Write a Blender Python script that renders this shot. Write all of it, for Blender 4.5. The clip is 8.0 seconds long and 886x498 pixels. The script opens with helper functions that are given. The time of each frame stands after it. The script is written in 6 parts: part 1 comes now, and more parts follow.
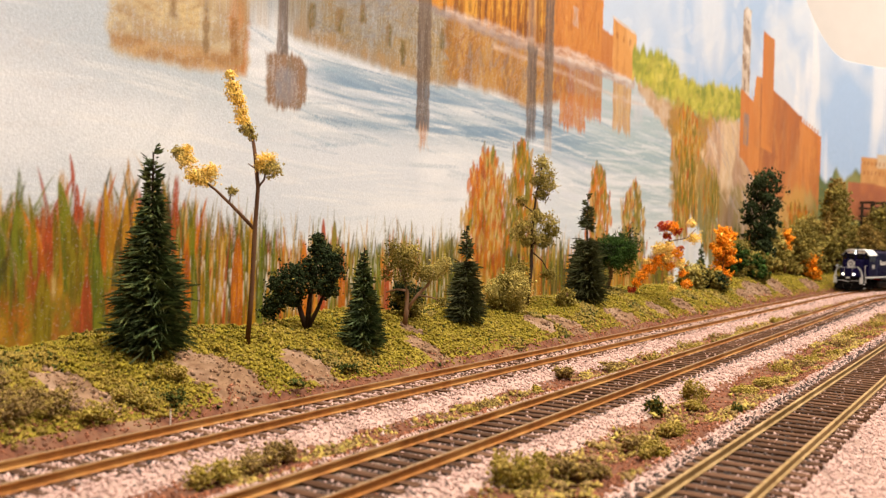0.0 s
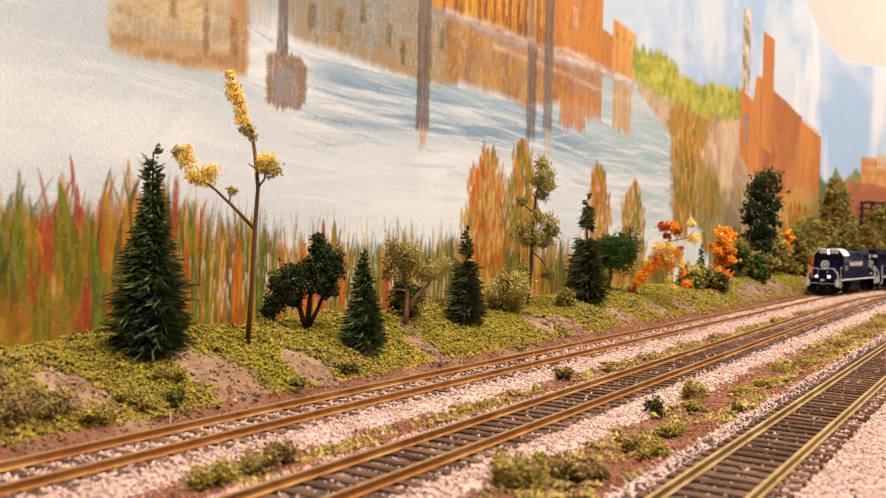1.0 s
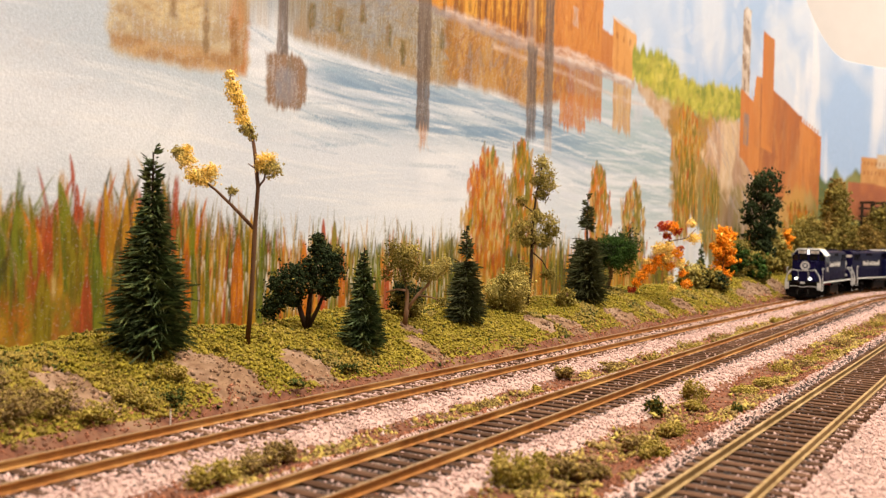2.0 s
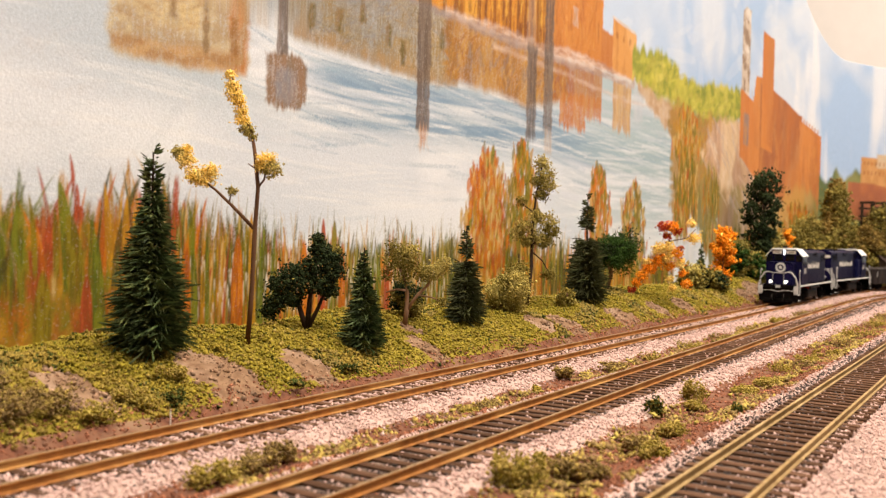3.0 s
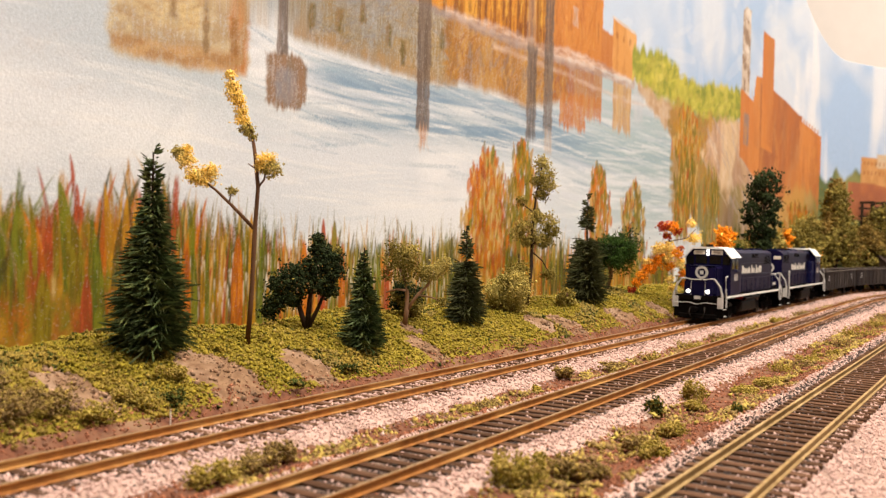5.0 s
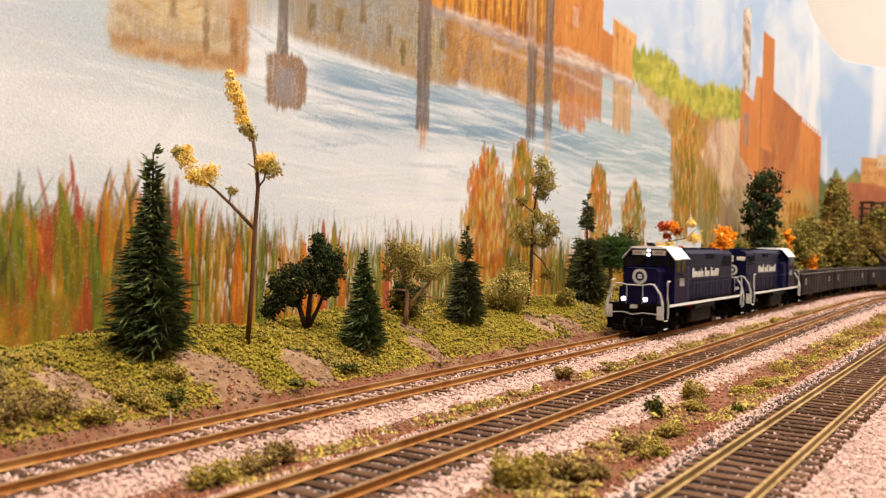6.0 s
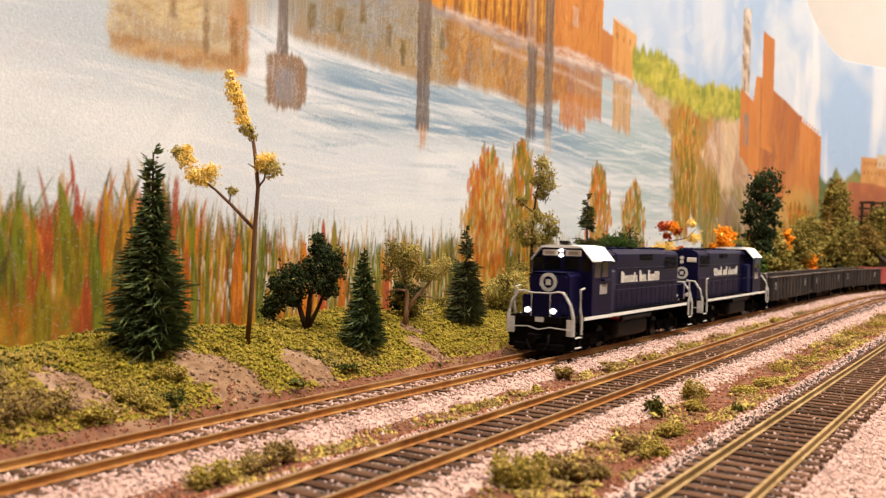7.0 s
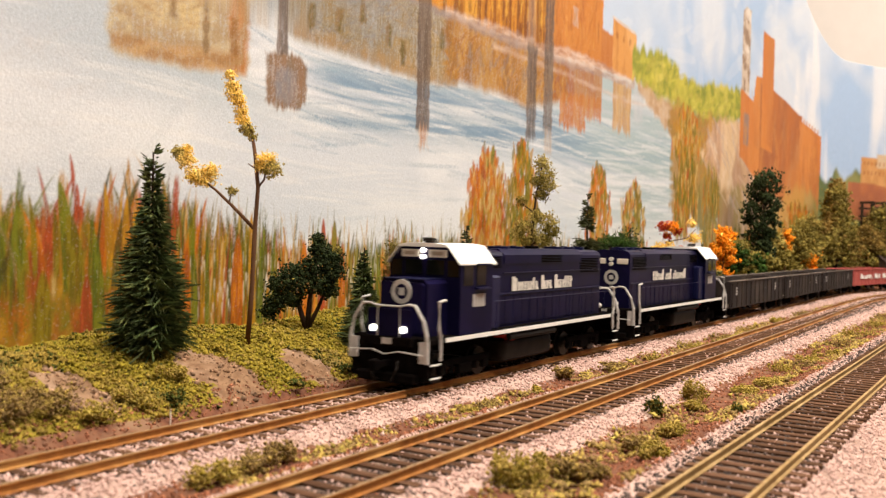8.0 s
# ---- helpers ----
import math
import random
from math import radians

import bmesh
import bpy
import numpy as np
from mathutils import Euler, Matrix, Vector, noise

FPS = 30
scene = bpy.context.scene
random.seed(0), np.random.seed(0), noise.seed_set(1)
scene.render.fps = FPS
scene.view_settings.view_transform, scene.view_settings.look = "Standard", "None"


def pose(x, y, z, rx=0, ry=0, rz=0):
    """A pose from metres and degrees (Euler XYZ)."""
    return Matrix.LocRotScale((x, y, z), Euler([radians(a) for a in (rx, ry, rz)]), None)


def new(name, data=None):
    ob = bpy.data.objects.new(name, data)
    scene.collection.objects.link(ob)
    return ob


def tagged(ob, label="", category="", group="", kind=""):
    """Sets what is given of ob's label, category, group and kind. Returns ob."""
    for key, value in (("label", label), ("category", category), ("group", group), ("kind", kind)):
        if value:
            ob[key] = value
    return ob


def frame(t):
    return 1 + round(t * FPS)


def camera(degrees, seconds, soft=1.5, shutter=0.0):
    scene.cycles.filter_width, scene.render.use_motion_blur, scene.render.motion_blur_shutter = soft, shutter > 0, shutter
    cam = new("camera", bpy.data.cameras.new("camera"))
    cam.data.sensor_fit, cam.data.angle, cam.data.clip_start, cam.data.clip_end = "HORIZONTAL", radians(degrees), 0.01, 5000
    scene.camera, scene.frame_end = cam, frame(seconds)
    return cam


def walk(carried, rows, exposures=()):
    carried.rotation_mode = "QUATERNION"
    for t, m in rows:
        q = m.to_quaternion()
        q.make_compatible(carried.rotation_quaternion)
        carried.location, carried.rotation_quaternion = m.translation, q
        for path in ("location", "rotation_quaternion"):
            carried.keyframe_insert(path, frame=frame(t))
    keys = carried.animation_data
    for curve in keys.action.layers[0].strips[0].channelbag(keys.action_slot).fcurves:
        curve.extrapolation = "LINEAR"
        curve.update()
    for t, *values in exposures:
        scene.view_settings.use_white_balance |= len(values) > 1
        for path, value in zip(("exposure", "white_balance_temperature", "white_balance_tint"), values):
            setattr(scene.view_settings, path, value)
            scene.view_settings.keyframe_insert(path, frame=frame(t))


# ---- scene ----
RH = 0.0024                      # rail head above the sleepers
cam = camera(53.1, 8.0, soft=1.3, shutter=0.5)
EYE = Vector((0.0, 0.0, 0.0573))
EYE_POSE = Matrix.Translation(EYE) @ pose(0, 0, 0, 90 - 0.743, 0, 0) @ pose(0, 0, 0, 0, 0, 1.38)
walk(cam, [(0.0, EYE_POSE), (8.0, EYE_POSE)])
cam.data.dof.use_dof = True
cam.data.dof.focus_distance = 0.42
cam.data.dof.aperture_fstop = 26.0

# ---- light: a closed hobby room with ceiling lights ----
world = bpy.data.worlds.new("room_air")
scene.world = world
world.use_nodes = True
world.node_tree.nodes["Background"].inputs[0].default_value = (1.0, 0.90, 0.78, 1)
world.node_tree.nodes["Background"].inputs[1].default_value = 0.1
scene.view_settings.exposure = 0.0
CEILING = 1.25


def ceiling_lamp(x, y, sx, sy, watts, colour):
    data = bpy.data.lights.new("ceiling_light_glow", "AREA")
    data.shape, data.size, data.size_y = "RECTANGLE", sx, sy
    data.energy, data.color = watts, colour
    ob = new("ceiling_light_glow", data)
    ob.location = (x, y, CEILING - 0.07)
    return ob


ceiling_lamp(0.30, 0.10, 0.30, 1.2, 42, (1.0, 0.89, 0.765))
ceiling_lamp(1.25, 1.05, 0.3, 1.2, 27.5, (1.0, 0.89, 0.765))


# ---- plan: the three tracks and the wall follow one family of lines ----
def run_line(x0, y0, degrees, near, bend_at, tight, lo, hi, step=0.004):
    """A line through (x0, y0): points and headings by length s. It bends softly to its left before s = near and to its right after bend_at."""
    def head(s):
        a = degrees
        if s < 0.06:
            a += near * (0.06 - s) ** 2
        if s > bend_at:
            u = s - bend_at
            a -= tight * u * u if u < 0.5 else tight * (0.25 + (u - 0.5))
        return radians(max(a, -70))
    out = {0: (x0, y0, head(0))}
    for sign, end in ((1, hi), (-1, lo)):
        x, y, s, k = x0, y0, 0.0, 0
        while abs(s) < abs(end):
            h = head(s + sign * step / 2)
            x, y, s, k = x + sign * step * math.cos(h), y + sign * step * math.sin(h), s + sign * step, k + sign
            out[k] = (x, y, head(s))
    keys = sorted(out)
    return [k * step for k in keys], [out[k] for k in keys]


LINES = [run_line(0, 0.352, 56.6, 40, 0.68, 127, -0.40, 2.3),
         run_line(0, 0.2385, 57.6, 0, 0.70, 127, -0.36, 2.1),
         run_line(0, 0.1059, 56.6, 0, 0.75, 127, -0.30, 1.8)]


def on_line(i, s, off=0.0, z=0.0):
    """The place at length s on track i, off metres to its left (away from the room), and the heading there."""
    ss, pts = LINES[i]
    k = min(max((s - ss[0]) / (ss[1] - ss[0]), 0), len(ss) - 1.001)
    j = int(k)
    f = k - j
    x, y, h = [pts[j][n] * (1 - f) + pts[j + 1][n] * f for n in range(3)]
    return Vector((x - off * math.sin(h), y + off * math.cos(h), z)), h


def hash01(a, b=0.0, c=0.0):
    """A repeatable number between 0 and 1."""
    return (math.sin(a * 127.1 + b * 311.7 + c * 74.7) * 43758.5453) % 1.0


# ---- materials ----
def material(name, base, second=None, scale=200.0, rough=0.8, metal=0.0, bump=0.0, bump_scale=None, third=None, scale3=40.0,
             by_object=0.0, by_island=0.0, stretch=None, lo=0.35, hi=0.65, coat=0.0, spec=0.08):
    """A surface of up to three colours mixed by noise of two sizes, with relief; scale is in marks per metre."""
    m = bpy.data.materials.new(name)
    m.use_nodes = True
    nt = m.node_tree
    n, l = nt.nodes, nt.links
    b = n["Principled BSDF"]
    b.inputs["Roughness"].default_value = rough
    b.inputs["Metallic"].default_value = metal
    b.inputs["Coat Weight"].default_value = coat
    b.inputs["Specular IOR Level"].default_value = spec
    co = n.new("ShaderNodeTexCoord")
    vec = co.outputs["Object"]
    if stretch:
        mp = n.new("ShaderNodeMapping")
        mp.inputs["Scale"].default_value = stretch
        l.new(vec, mp.inputs["Vector"])
        vec = mp.outputs["Vector"]

    def grain(sc, detail=4.0):
        t = n.new("ShaderNodeTexNoise")
        t.inputs["Scale"].default_value = sc
        t.inputs["Detail"].default_value = detail
        t.inputs["Roughness"].default_value = 0.6
        l.new(vec, t.inputs["Vector"])
        return t.outputs["Fac"]

    def ramp(fac, a, c):
        r = n.new("ShaderNodeMapRange")
        r.inputs["From Min"].default_value, r.inputs["From Max"].default_value = a, c
        l.new(fac, r.inputs["Value"])
        return r.outputs["Result"]

    def mix(fac, a, c):
        x = n.new("ShaderNodeMix")
        x.data_type = "RGBA"
        l.new(fac, x.inputs[0])
        for socket, v in ((x.inputs[6], a), (x.inputs[7], c)):
            if isinstance(v, tuple):
                socket.default_value = (*v, 1)
            else:
                l.new(v, socket)
        return x.outputs[2]

    col = mix(ramp(grain(scale), lo, hi), base, second if second else tuple(0.8 * v for v in base))
    if third:
        col = mix(ramp(grain(scale3, 3.0), 0.48, 0.68), col, third)
    if by_object or by_island:
        if by_object:
            rnd = n.new("ShaderNodeObjectInfo").outputs["Random"]
        else:
            rnd = n.new("ShaderNodeNewGeometry").outputs["Random Per Island"]
        hs = n.new("ShaderNodeHueSaturation")
        v = n.new("ShaderNodeMapRange")
        amount = by_object or by_island
        v.inputs["To Min"].default_value, v.inputs["To Max"].default_value = 1 - amount, 1 + amount
        l.new(rnd, v.inputs["Value"])
        l.new(v.outputs["Result"], hs.inputs["Value"])
        l.new(col, hs.inputs["Color"])
        col = hs.outputs["Color"]
    l.new(col, b.inputs["Base Color"])
    if bump:
        bp = n.new("ShaderNodeBump")
        bp.inputs["Strength"].default_value = min(1.0, bump)
        bp.inputs["Distance"].default_value = 0.00025
        l.new(grain(bump_scale or scale * 2), bp.inputs["Height"])
        l.new(bp.outputs["Normal"], b.inputs["Normal"])
    return m


def glow(name, colour, strength):
    m = bpy.data.materials.new(name)
    m.use_nodes = True
    b = m.node_tree.nodes["Principled BSDF"]
    b.inputs["Base Color"].default_value = (*colour, 1)
    b.inputs["Emission Color"].default_value = (*colour, 1)
    b.inputs["Emission Strength"].default_value = strength
    return m


M_RAIL_SIDE = material("rusty_rail", (0.36, 0.15, 0.04), (0.24, 0.10, 0.03), 300, 0.6, 0.25, 0.3, third=(0.44, 0.24, 0.08))
M_RAIL_TOP = material("worn_rail_head", (0.29, 0.18, 0.085), (0.20, 0.12, 0.055), 500, 0.45, 0.25, 0.1, spec=0.3)
M_RAIL_PALE = material("pale_tan_rail", (0.34, 0.225, 0.095), (0.23, 0.145, 0.06), 300, 0.6, 0.1, 0.3, third=(0.40, 0.275, 0.13))
M_SLEEPER = material("dark_sleeper", (0.072, 0.036, 0.022), (0.125, 0.070, 0.043), 500, 0.85, 0, 0.5, by_object=0.35, stretch=(0.15, 1, 1), spec=0.0)
M_SOIL = material("brown_soil", (0.18, 0.075, 0.042), (0.10, 0.042, 0.027), 350, 0.95, 0, 0.8, 900, third=(0.22, 0.13, 0.08), scale3=60)
M_BALLAST = material("pink_grey_ballast", (0.56, 0.38, 0.33), (0.42, 0.28, 0.24), 900, 0.9, 0, 0.0, 1500, by_island=0.22)
M_BALLAST_BED = material("ballast_dust", (0.52, 0.36, 0.31), (0.36, 0.25, 0.21), 1100, 0.95, 0, 0.9, 1400, third=(0.3, 0.2, 0.16), scale3=90)
M_DARK_STONE = material("dark_gravel", (0.10, 0.075, 0.065), (0.055, 0.042, 0.04), 900, 0.85, 0, 0.0, by_island=0.45)
M_BANK = material("bank_rock", (0.235, 0.14, 0.08), (0.14, 0.078, 0.045), 260, 0.92, 0, 1.0, 420, third=(0.31, 0.21, 0.145), scale3=55)
M_BANK_STONE = material("bank_stones", (0.32, 0.20, 0.125), (0.22, 0.13, 0.08), 700, 0.9, 0, 0.0, by_island=0.5)
M_UNDER = material("moss_felt", (0.22, 0.17, 0.022), (0.14, 0.105, 0.015), 500, 0.95, 0, 0.8, third=(0.31, 0.23, 0.035), scale3=120)
M_DARK_BED = material("dark_bed", (0.075, 0.05, 0.04), (0.04, 0.028, 0.024), 900, 0.95, 0, 0.8, 1400, third=(0.2, 0.14, 0.11), scale3=160)
M_CRUMB = material("red_brown_soil_crumbs", (0.32, 0.125, 0.068), (0.20, 0.078, 0.043), 700, 0.95, 0, 0.0, by_island=0.4)
M_MOSS = material("moss_green_foam", (0.285, 0.22, 0.025), (0.20, 0.155, 0.018), 900, 0.95, 0, 0.0, 2500, by_island=0.25, third=(0.29, 0.21, 0.032))
M_MOSS_DARK = material("olive_foam", (0.29, 0.20, 0.038), (0.19, 0.13, 0.025), 900, 0.95, 0, 0.0, 2500, by_island=0.3, third=(0.22, 0.16, 0.05))
M_MOSS_DEEP = material("deep_green_foam", (0.06, 0.075, 0.014), (0.03, 0.04, 0.01), 900, 0.95, 0, 0.0, 2500, by_island=0.4)
M_STRAW = material("yellow_foam", (0.42, 0.30, 0.05), (0.30, 0.22, 0.04), 900, 0.95, 0, 0.0, 2500, by_island=0.3)
M_TUFT = material("dry_olive_foam", (0.41, 0.295, 0.075), (0.28, 0.195, 0.05), 900, 0.95, 0, 0.0, 2500, by_island=0.3, third=(0.38, 0.30, 0.07), scale3=150)
M_TUFT_BROWN = material("brown_foam", (0.28, 0.185, 0.07), (0.18, 0.115, 0.045), 900, 0.95, 0, 0.0, 2500, by_island=0.3)
# colours for the unseen walls and floor, dim to weaken bounced fill light
M_DIM = material("beige_room_wall", (0.30, 0.26, 0.21), (0.26, 0.22, 0.18), 20, 0.9)
M_FLOOR_DARK = material("dark_unseen_floor", (0.07, 0.06, 0.055), (0.05, 0.045, 0.04), 200, 0.95)
M_WALL = material("white_wall", (0.80, 0.74, 0.70), (0.77, 0.71, 0.67), 20, 0.85, 0, 0.1)


# ---- building blocks ----
def mesh_of(name, verts, faces, mats, indices=None, smooth=False):
    me = bpy.data.meshes.new(name)
    me.from_pydata([tuple(v) for v in verts], [], faces)
    for m in (mats if isinstance(mats, (list, tuple)) else [mats]):
        me.materials.append(m)
    if indices is not None:
        me.polygons.foreach_set("material_index", indices)
    if smooth:
        me.polygons.foreach_set("use_smooth", [True] * len(me.polygons))
    me.update()
    return me


def part(name, bm, mat, parent=None, label="", smooth=False, at=None):
    """Links a bmesh (or a mesh) as one object under a thing or a part."""
    if isinstance(bm, bmesh.types.BMesh):
        me = bpy.data.meshes.new(name)
        bm.to_mesh(me)
        bm.free()
        for m in (mat if isinstance(mat, (list, tuple)) else [mat]):
            me.materials.append(m)
        if smooth:
            me.polygons.foreach_set("use_smooth", [True] * len(me.polygons))
    else:
        me = bm
    ob = new(name, me)
    if parent:
        ob.parent = parent
    if at is not None:
        ob.matrix_basis = at
    if label:
        tagged(ob, label)
    return ob


def add_box(bm, x0, x1, y0, y1, z0, z1, bevel=0.0, segments=1, mat=0):
    vs = [bm.verts.new((x, y, z)) for z in (z0, z1) for y in (y0, y1) for x in (x0, x1)]
    fs = [bm.faces.new([vs[i] for i in f]) for f in ((0, 2, 3, 1), (4, 5, 7, 6), (0, 1, 5, 4), (2, 6, 7, 3), (0, 4, 6, 2), (1, 3, 7, 5))]
    for f in fs:
        f.material_index = mat
    if bevel:
        es = list({e for f in fs for e in f.edges})
        bmesh.ops.bevel(bm, geom=es, offset=bevel, segments=segments, affect="EDGES", profile=0.5)
    return vs


def box(x0, x1, y0, y1, z0, z1, bevel=0.0, segments=1):
    bm = bmesh.new()
    add_box(bm, x0, x1, y0, y1, z0, z1, bevel, segments)
    return bm


OCTA = (np.array([(1, 0, 0), (-1, 0, 0), (0, 1, 0), (0, -1, 0), (0, 0, 1), (0, 0, -1)], float),
        np.array([(0, 2, 4), (2, 1, 4), (1, 3, 4), (3, 0, 4), (2, 0, 5), (1, 2, 5), (3, 1, 5), (0, 3, 5)]))
TETRA = (np.array([(1, 1, 1), (1, -1, -1), (-1, 1, -1), (-1, -1, 1)], float) * 0.8, np.array([(0, 1, 2), (0, 3, 1), (0, 2, 3), (1, 3, 2)]))


def swarm(name, centres, sizes, mats, which=None, form=OCTA, rough=0.35, seed=1, smooth=False, flat=0.7):
    """One mesh of many small uneven grains."""
    rng = np.random.default_rng(seed)
    base, tri = form
    c, r = np.asarray(centres, float), np.asarray(sizes, float)
    n, k = len(c), len(base)
    q = rng.normal(size=(n, 4))
    q /= np.linalg.norm(q, axis=1)[:, None]
    a, b, d, e = q.T
    rot = np.stack([1 - 2 * (d * d + e * e), 2 * (b * d - a * e), 2 * (b * e + a * d), 2 * (b * d + a * e), 1 - 2 * (b * b + e * e),
                    2 * (d * e - a * b), 2 * (b * e - a * d), 2 * (d * e + a * b), 1 - 2 * (b * b + d * d)], 1).reshape(n, 3, 3)
    shape = base[None] * (1 + rough * rng.uniform(-1, 1, (n, k, 1))) * rng.uniform(flat, 1.95 - flat, (n, 1, 3))
    v = np.einsum("nij,nkj->nki", rot, shape) * r[:, None, None] + c[:, None]
    f = (tri[None] + (np.arange(n) * k)[:, None, None]).reshape(-1, 3)
    me = bpy.data.meshes.new(name)
    me.vertices.add(n * k)
    me.vertices.foreach_set("co", v.ravel())
    me.loops.add(f.size)
    me.loops.foreach_set("vertex_index", f.ravel())
    me.polygons.add(len(f))
    me.polygons.foreach_set("loop_start", np.arange(0, f.size, 3))
    for m in (mats if isinstance(mats, (list, tuple)) else [mats]):
        me.materials.append(m)
    if which is not None:
        me.polygons.foreach_set("material_index", np.repeat(np.asarray(which, np.int32), len(tri)))
    if smooth:
        me.polygons.foreach_set("use_smooth", np.ones(len(f), bool))
    me.update(calc_edges=True)
    return me


def tube(bm, pts, radii, sides=6, mat=0):
    """A tapered, bent limb through the points."""
    rings = []
    for k, p in enumerate(pts):
        p = Vector(p)
        d = (Vector(pts[min(k + 1, len(pts) - 1)]) - Vector(pts[max(k - 1, 0)])).normalized()
        a = d.orthogonal().normalized() if abs(d.z) > 0.95 else Vector((0, 0, 1)).cross(d).normalized()
        b = d.cross(a)
        rings.append([bm.verts.new(p + radii[k] * (a * math.cos(6.2832 * j / sides) + b * math.sin(6.2832 * j / sides))) for j in range(sides)])
    for q, r in zip(rings, rings[1:]):
        for j in range(sides):
            bm.faces.new((q[j], q[(j + 1) % sides], r[(j + 1) % sides], r[j])).material_index = mat
    bm.faces.new(rings[0][::-1]).material_index = mat
    bm.faces.new(rings[-1]).material_index = mat


def sweep(path, section, closed=True):
    """Vertices and faces of a section (y to the left, z up) carried along a path of (place, heading)."""
    vs, fs, n = [], [], len(section)
    for p, h in path:
        sx, cx = math.sin(h), math.cos(h)
        vs += [(p.x - y * sx, p.y + y * cx, p.z + z) for y, z in section]
    for k in range(len(path) - 1):
        for j in range(n if closed else n - 1):
            a, b = k * n + j, k * n + (j + 1) % n
            fs.append((a, a + n, b + n, b))
    if closed:
        fs += [tuple(range(n)), tuple(range((len(path) - 1) * n, len(path) * n))[::-1]]
    return vs, fs


def loft(bm, x0, x1, profile, mat=0):
    """A body of one cross-section (y, z) between x0 and x1."""
    a = [bm.verts.new((x0, y, z)) for y, z in profile]
    b = [bm.verts.new((x1, y, z)) for y, z in profile]
    n = len(profile)
    fs = [bm.faces.new((a[k], a[(k + 1) % n], b[(k + 1) % n], b[k])) for k in range(n)]
    fs += [bm.faces.new(a[::-1]), bm.faces.new(b)]
    for f in fs:
        f.material_index = mat
    return fs


# ---- the ground: ballast beds, ditches and the bank behind the tracks ----
WALL_OFF = 0.092


def bed(d):
    """Height of the ballast bed d metres from a track's middle, below the sleepers' tops."""
    d = abs(d)
    if d < 0.0168:
        return -0.0007
    return max(-0.0007 - (d - 0.0168) * 0.26, -0.0042)


def in_ballast(off, wobble=0.0):
    """True where pale stones cover the ground, by the distance from the back track."""
    w = wobble
    return -0.0250 + w < off < 0.0165 + w * 0.5 or -0.0855 + w < off < -0.0432 + w or -0.40 < off < -0.1145 + w


# bare rock faces of the bank: (s, off, half length, half width)
BARE = [(-0.134, 0.042, 0.010, 0.016), (-0.082, 0.036, 0.012, 0.020), (-0.040, 0.034, 0.009, 0.013), (0.036, 0.033, 0.007, 0.012), (0.050, 0.050, 0.006, 0.006),
        (0.155, 0.036, 0.010, 0.009), (0.185, 0.034, 0.016, 0.013), (0.268, 0.033, 0.020, 0.011), (0.345, 0.034, 0.014, 0.010), (0.40, 0.034, 0.016, 0.010),
        (0.58, 0.032, 0.022, 0.009), (0.64, 0.037, 0.045, 0.012), (0.73, 0.034, 0.030, 0.012), (0.86, 0.034, 0.03, 0.010)]


def bare(s, o):
    n = 0.5 * noise.noise(Vector((s * 170, o * 170, 8)))
    return any(((s - a) / w) ** 2 + ((o - b) / h) ** 2 < 1 + n for a, b, w, h in BARE)


def ground_z(s, off):
    """The ground's height at length s, off metres to the left of the back track."""
    n1 = noise.noise(Vector((s * 28, off * 28, 1.7)))
    n2 = noise.noise(Vector((s * 95, off * 95, 5.1)))
    z = max(bed(off), bed(off + 0.0615), bed(off + 0.1315))
    if abs(off) > 0.018 and abs(off + 0.0615) > 0.018 and abs(off + 0.1315) > 0.018:
        z += 0.0008 * n2
    if off > 0.020:
        # past the small spruce the bank has a steeper face with a gentler top
        steep = max(0.0, min(1.0, (s - 0.06) / 0.10))
        u = min((off - 0.020) / (0.046 - 0.020 * steep), 1.0)
        rise = 0.0185 + 0.004 * noise.noise(Vector((s * 9, 0, 3))) + 0.006 * max(0, min(1, (s - 0.45) / 0.3))
        rise *= 1 - 0.2 * steep * (1 - max(0.0, min(1.0, (off - 0.046) / 0.020)))
        z = -0.001 + rise * (u ** 0.75) + (0.0035 * n1 + 0.0012 * n2) * min(1, u * 3)
    return z


S_GRID = [-0.36 + 0.004 * k for k in range(400)] + [1.24 + 0.012 * k for k in range(73)]
O_GRID = [-0.40, -0.375, -0.35, -0.3, -0.26, -0.23] + [-0.21 + 0.003 * k for k in range(66)] + [-0.012 + 0.0015 * k for k in range(75)]
gv, gf = [], []
for s in S_GRID:
    for o in O_GRID:
        p, h = on_line(0, s, o)
        gv.append((p.x, p.y, ground_z(s, o)))
w = len(O_GRID)
for a in range(len(S_GRID) - 1):
    for b in range(w - 1):
        i = a * w + b
        gf.append((i, i + w, i + w + 1, i + 1))
gi = []
for a in range(len(S_GRID) - 1):
    for b in range(w - 1):
        mid = (O_GRID[b] + O_GRID[b + 1]) / 2
        wob = 0.0025 * noise.noise(Vector((S_GRID[a] * 60, mid * 9, 0)))
        gi.append(1 if in_ballast(mid, wob) else 0 if mid < 0.024 else 2 if bare(S_GRID[a], mid) else 3)
        # a darker bed between the rails of the middle and front tracks
        if min(abs(mid + 0.0615), abs(mid + 0.1315)) < 0.0125:
            gi[-1] = 4
ground = new("ground", mesh_of("ground", gv, gf, [M_SOIL, M_BALLAST_BED, M_BANK, M_UNDER, M_DARK_BED], gi, smooth=True))
tagged(ground, "brown earth of the model railway with ballast beds", "ground", kind="structure")

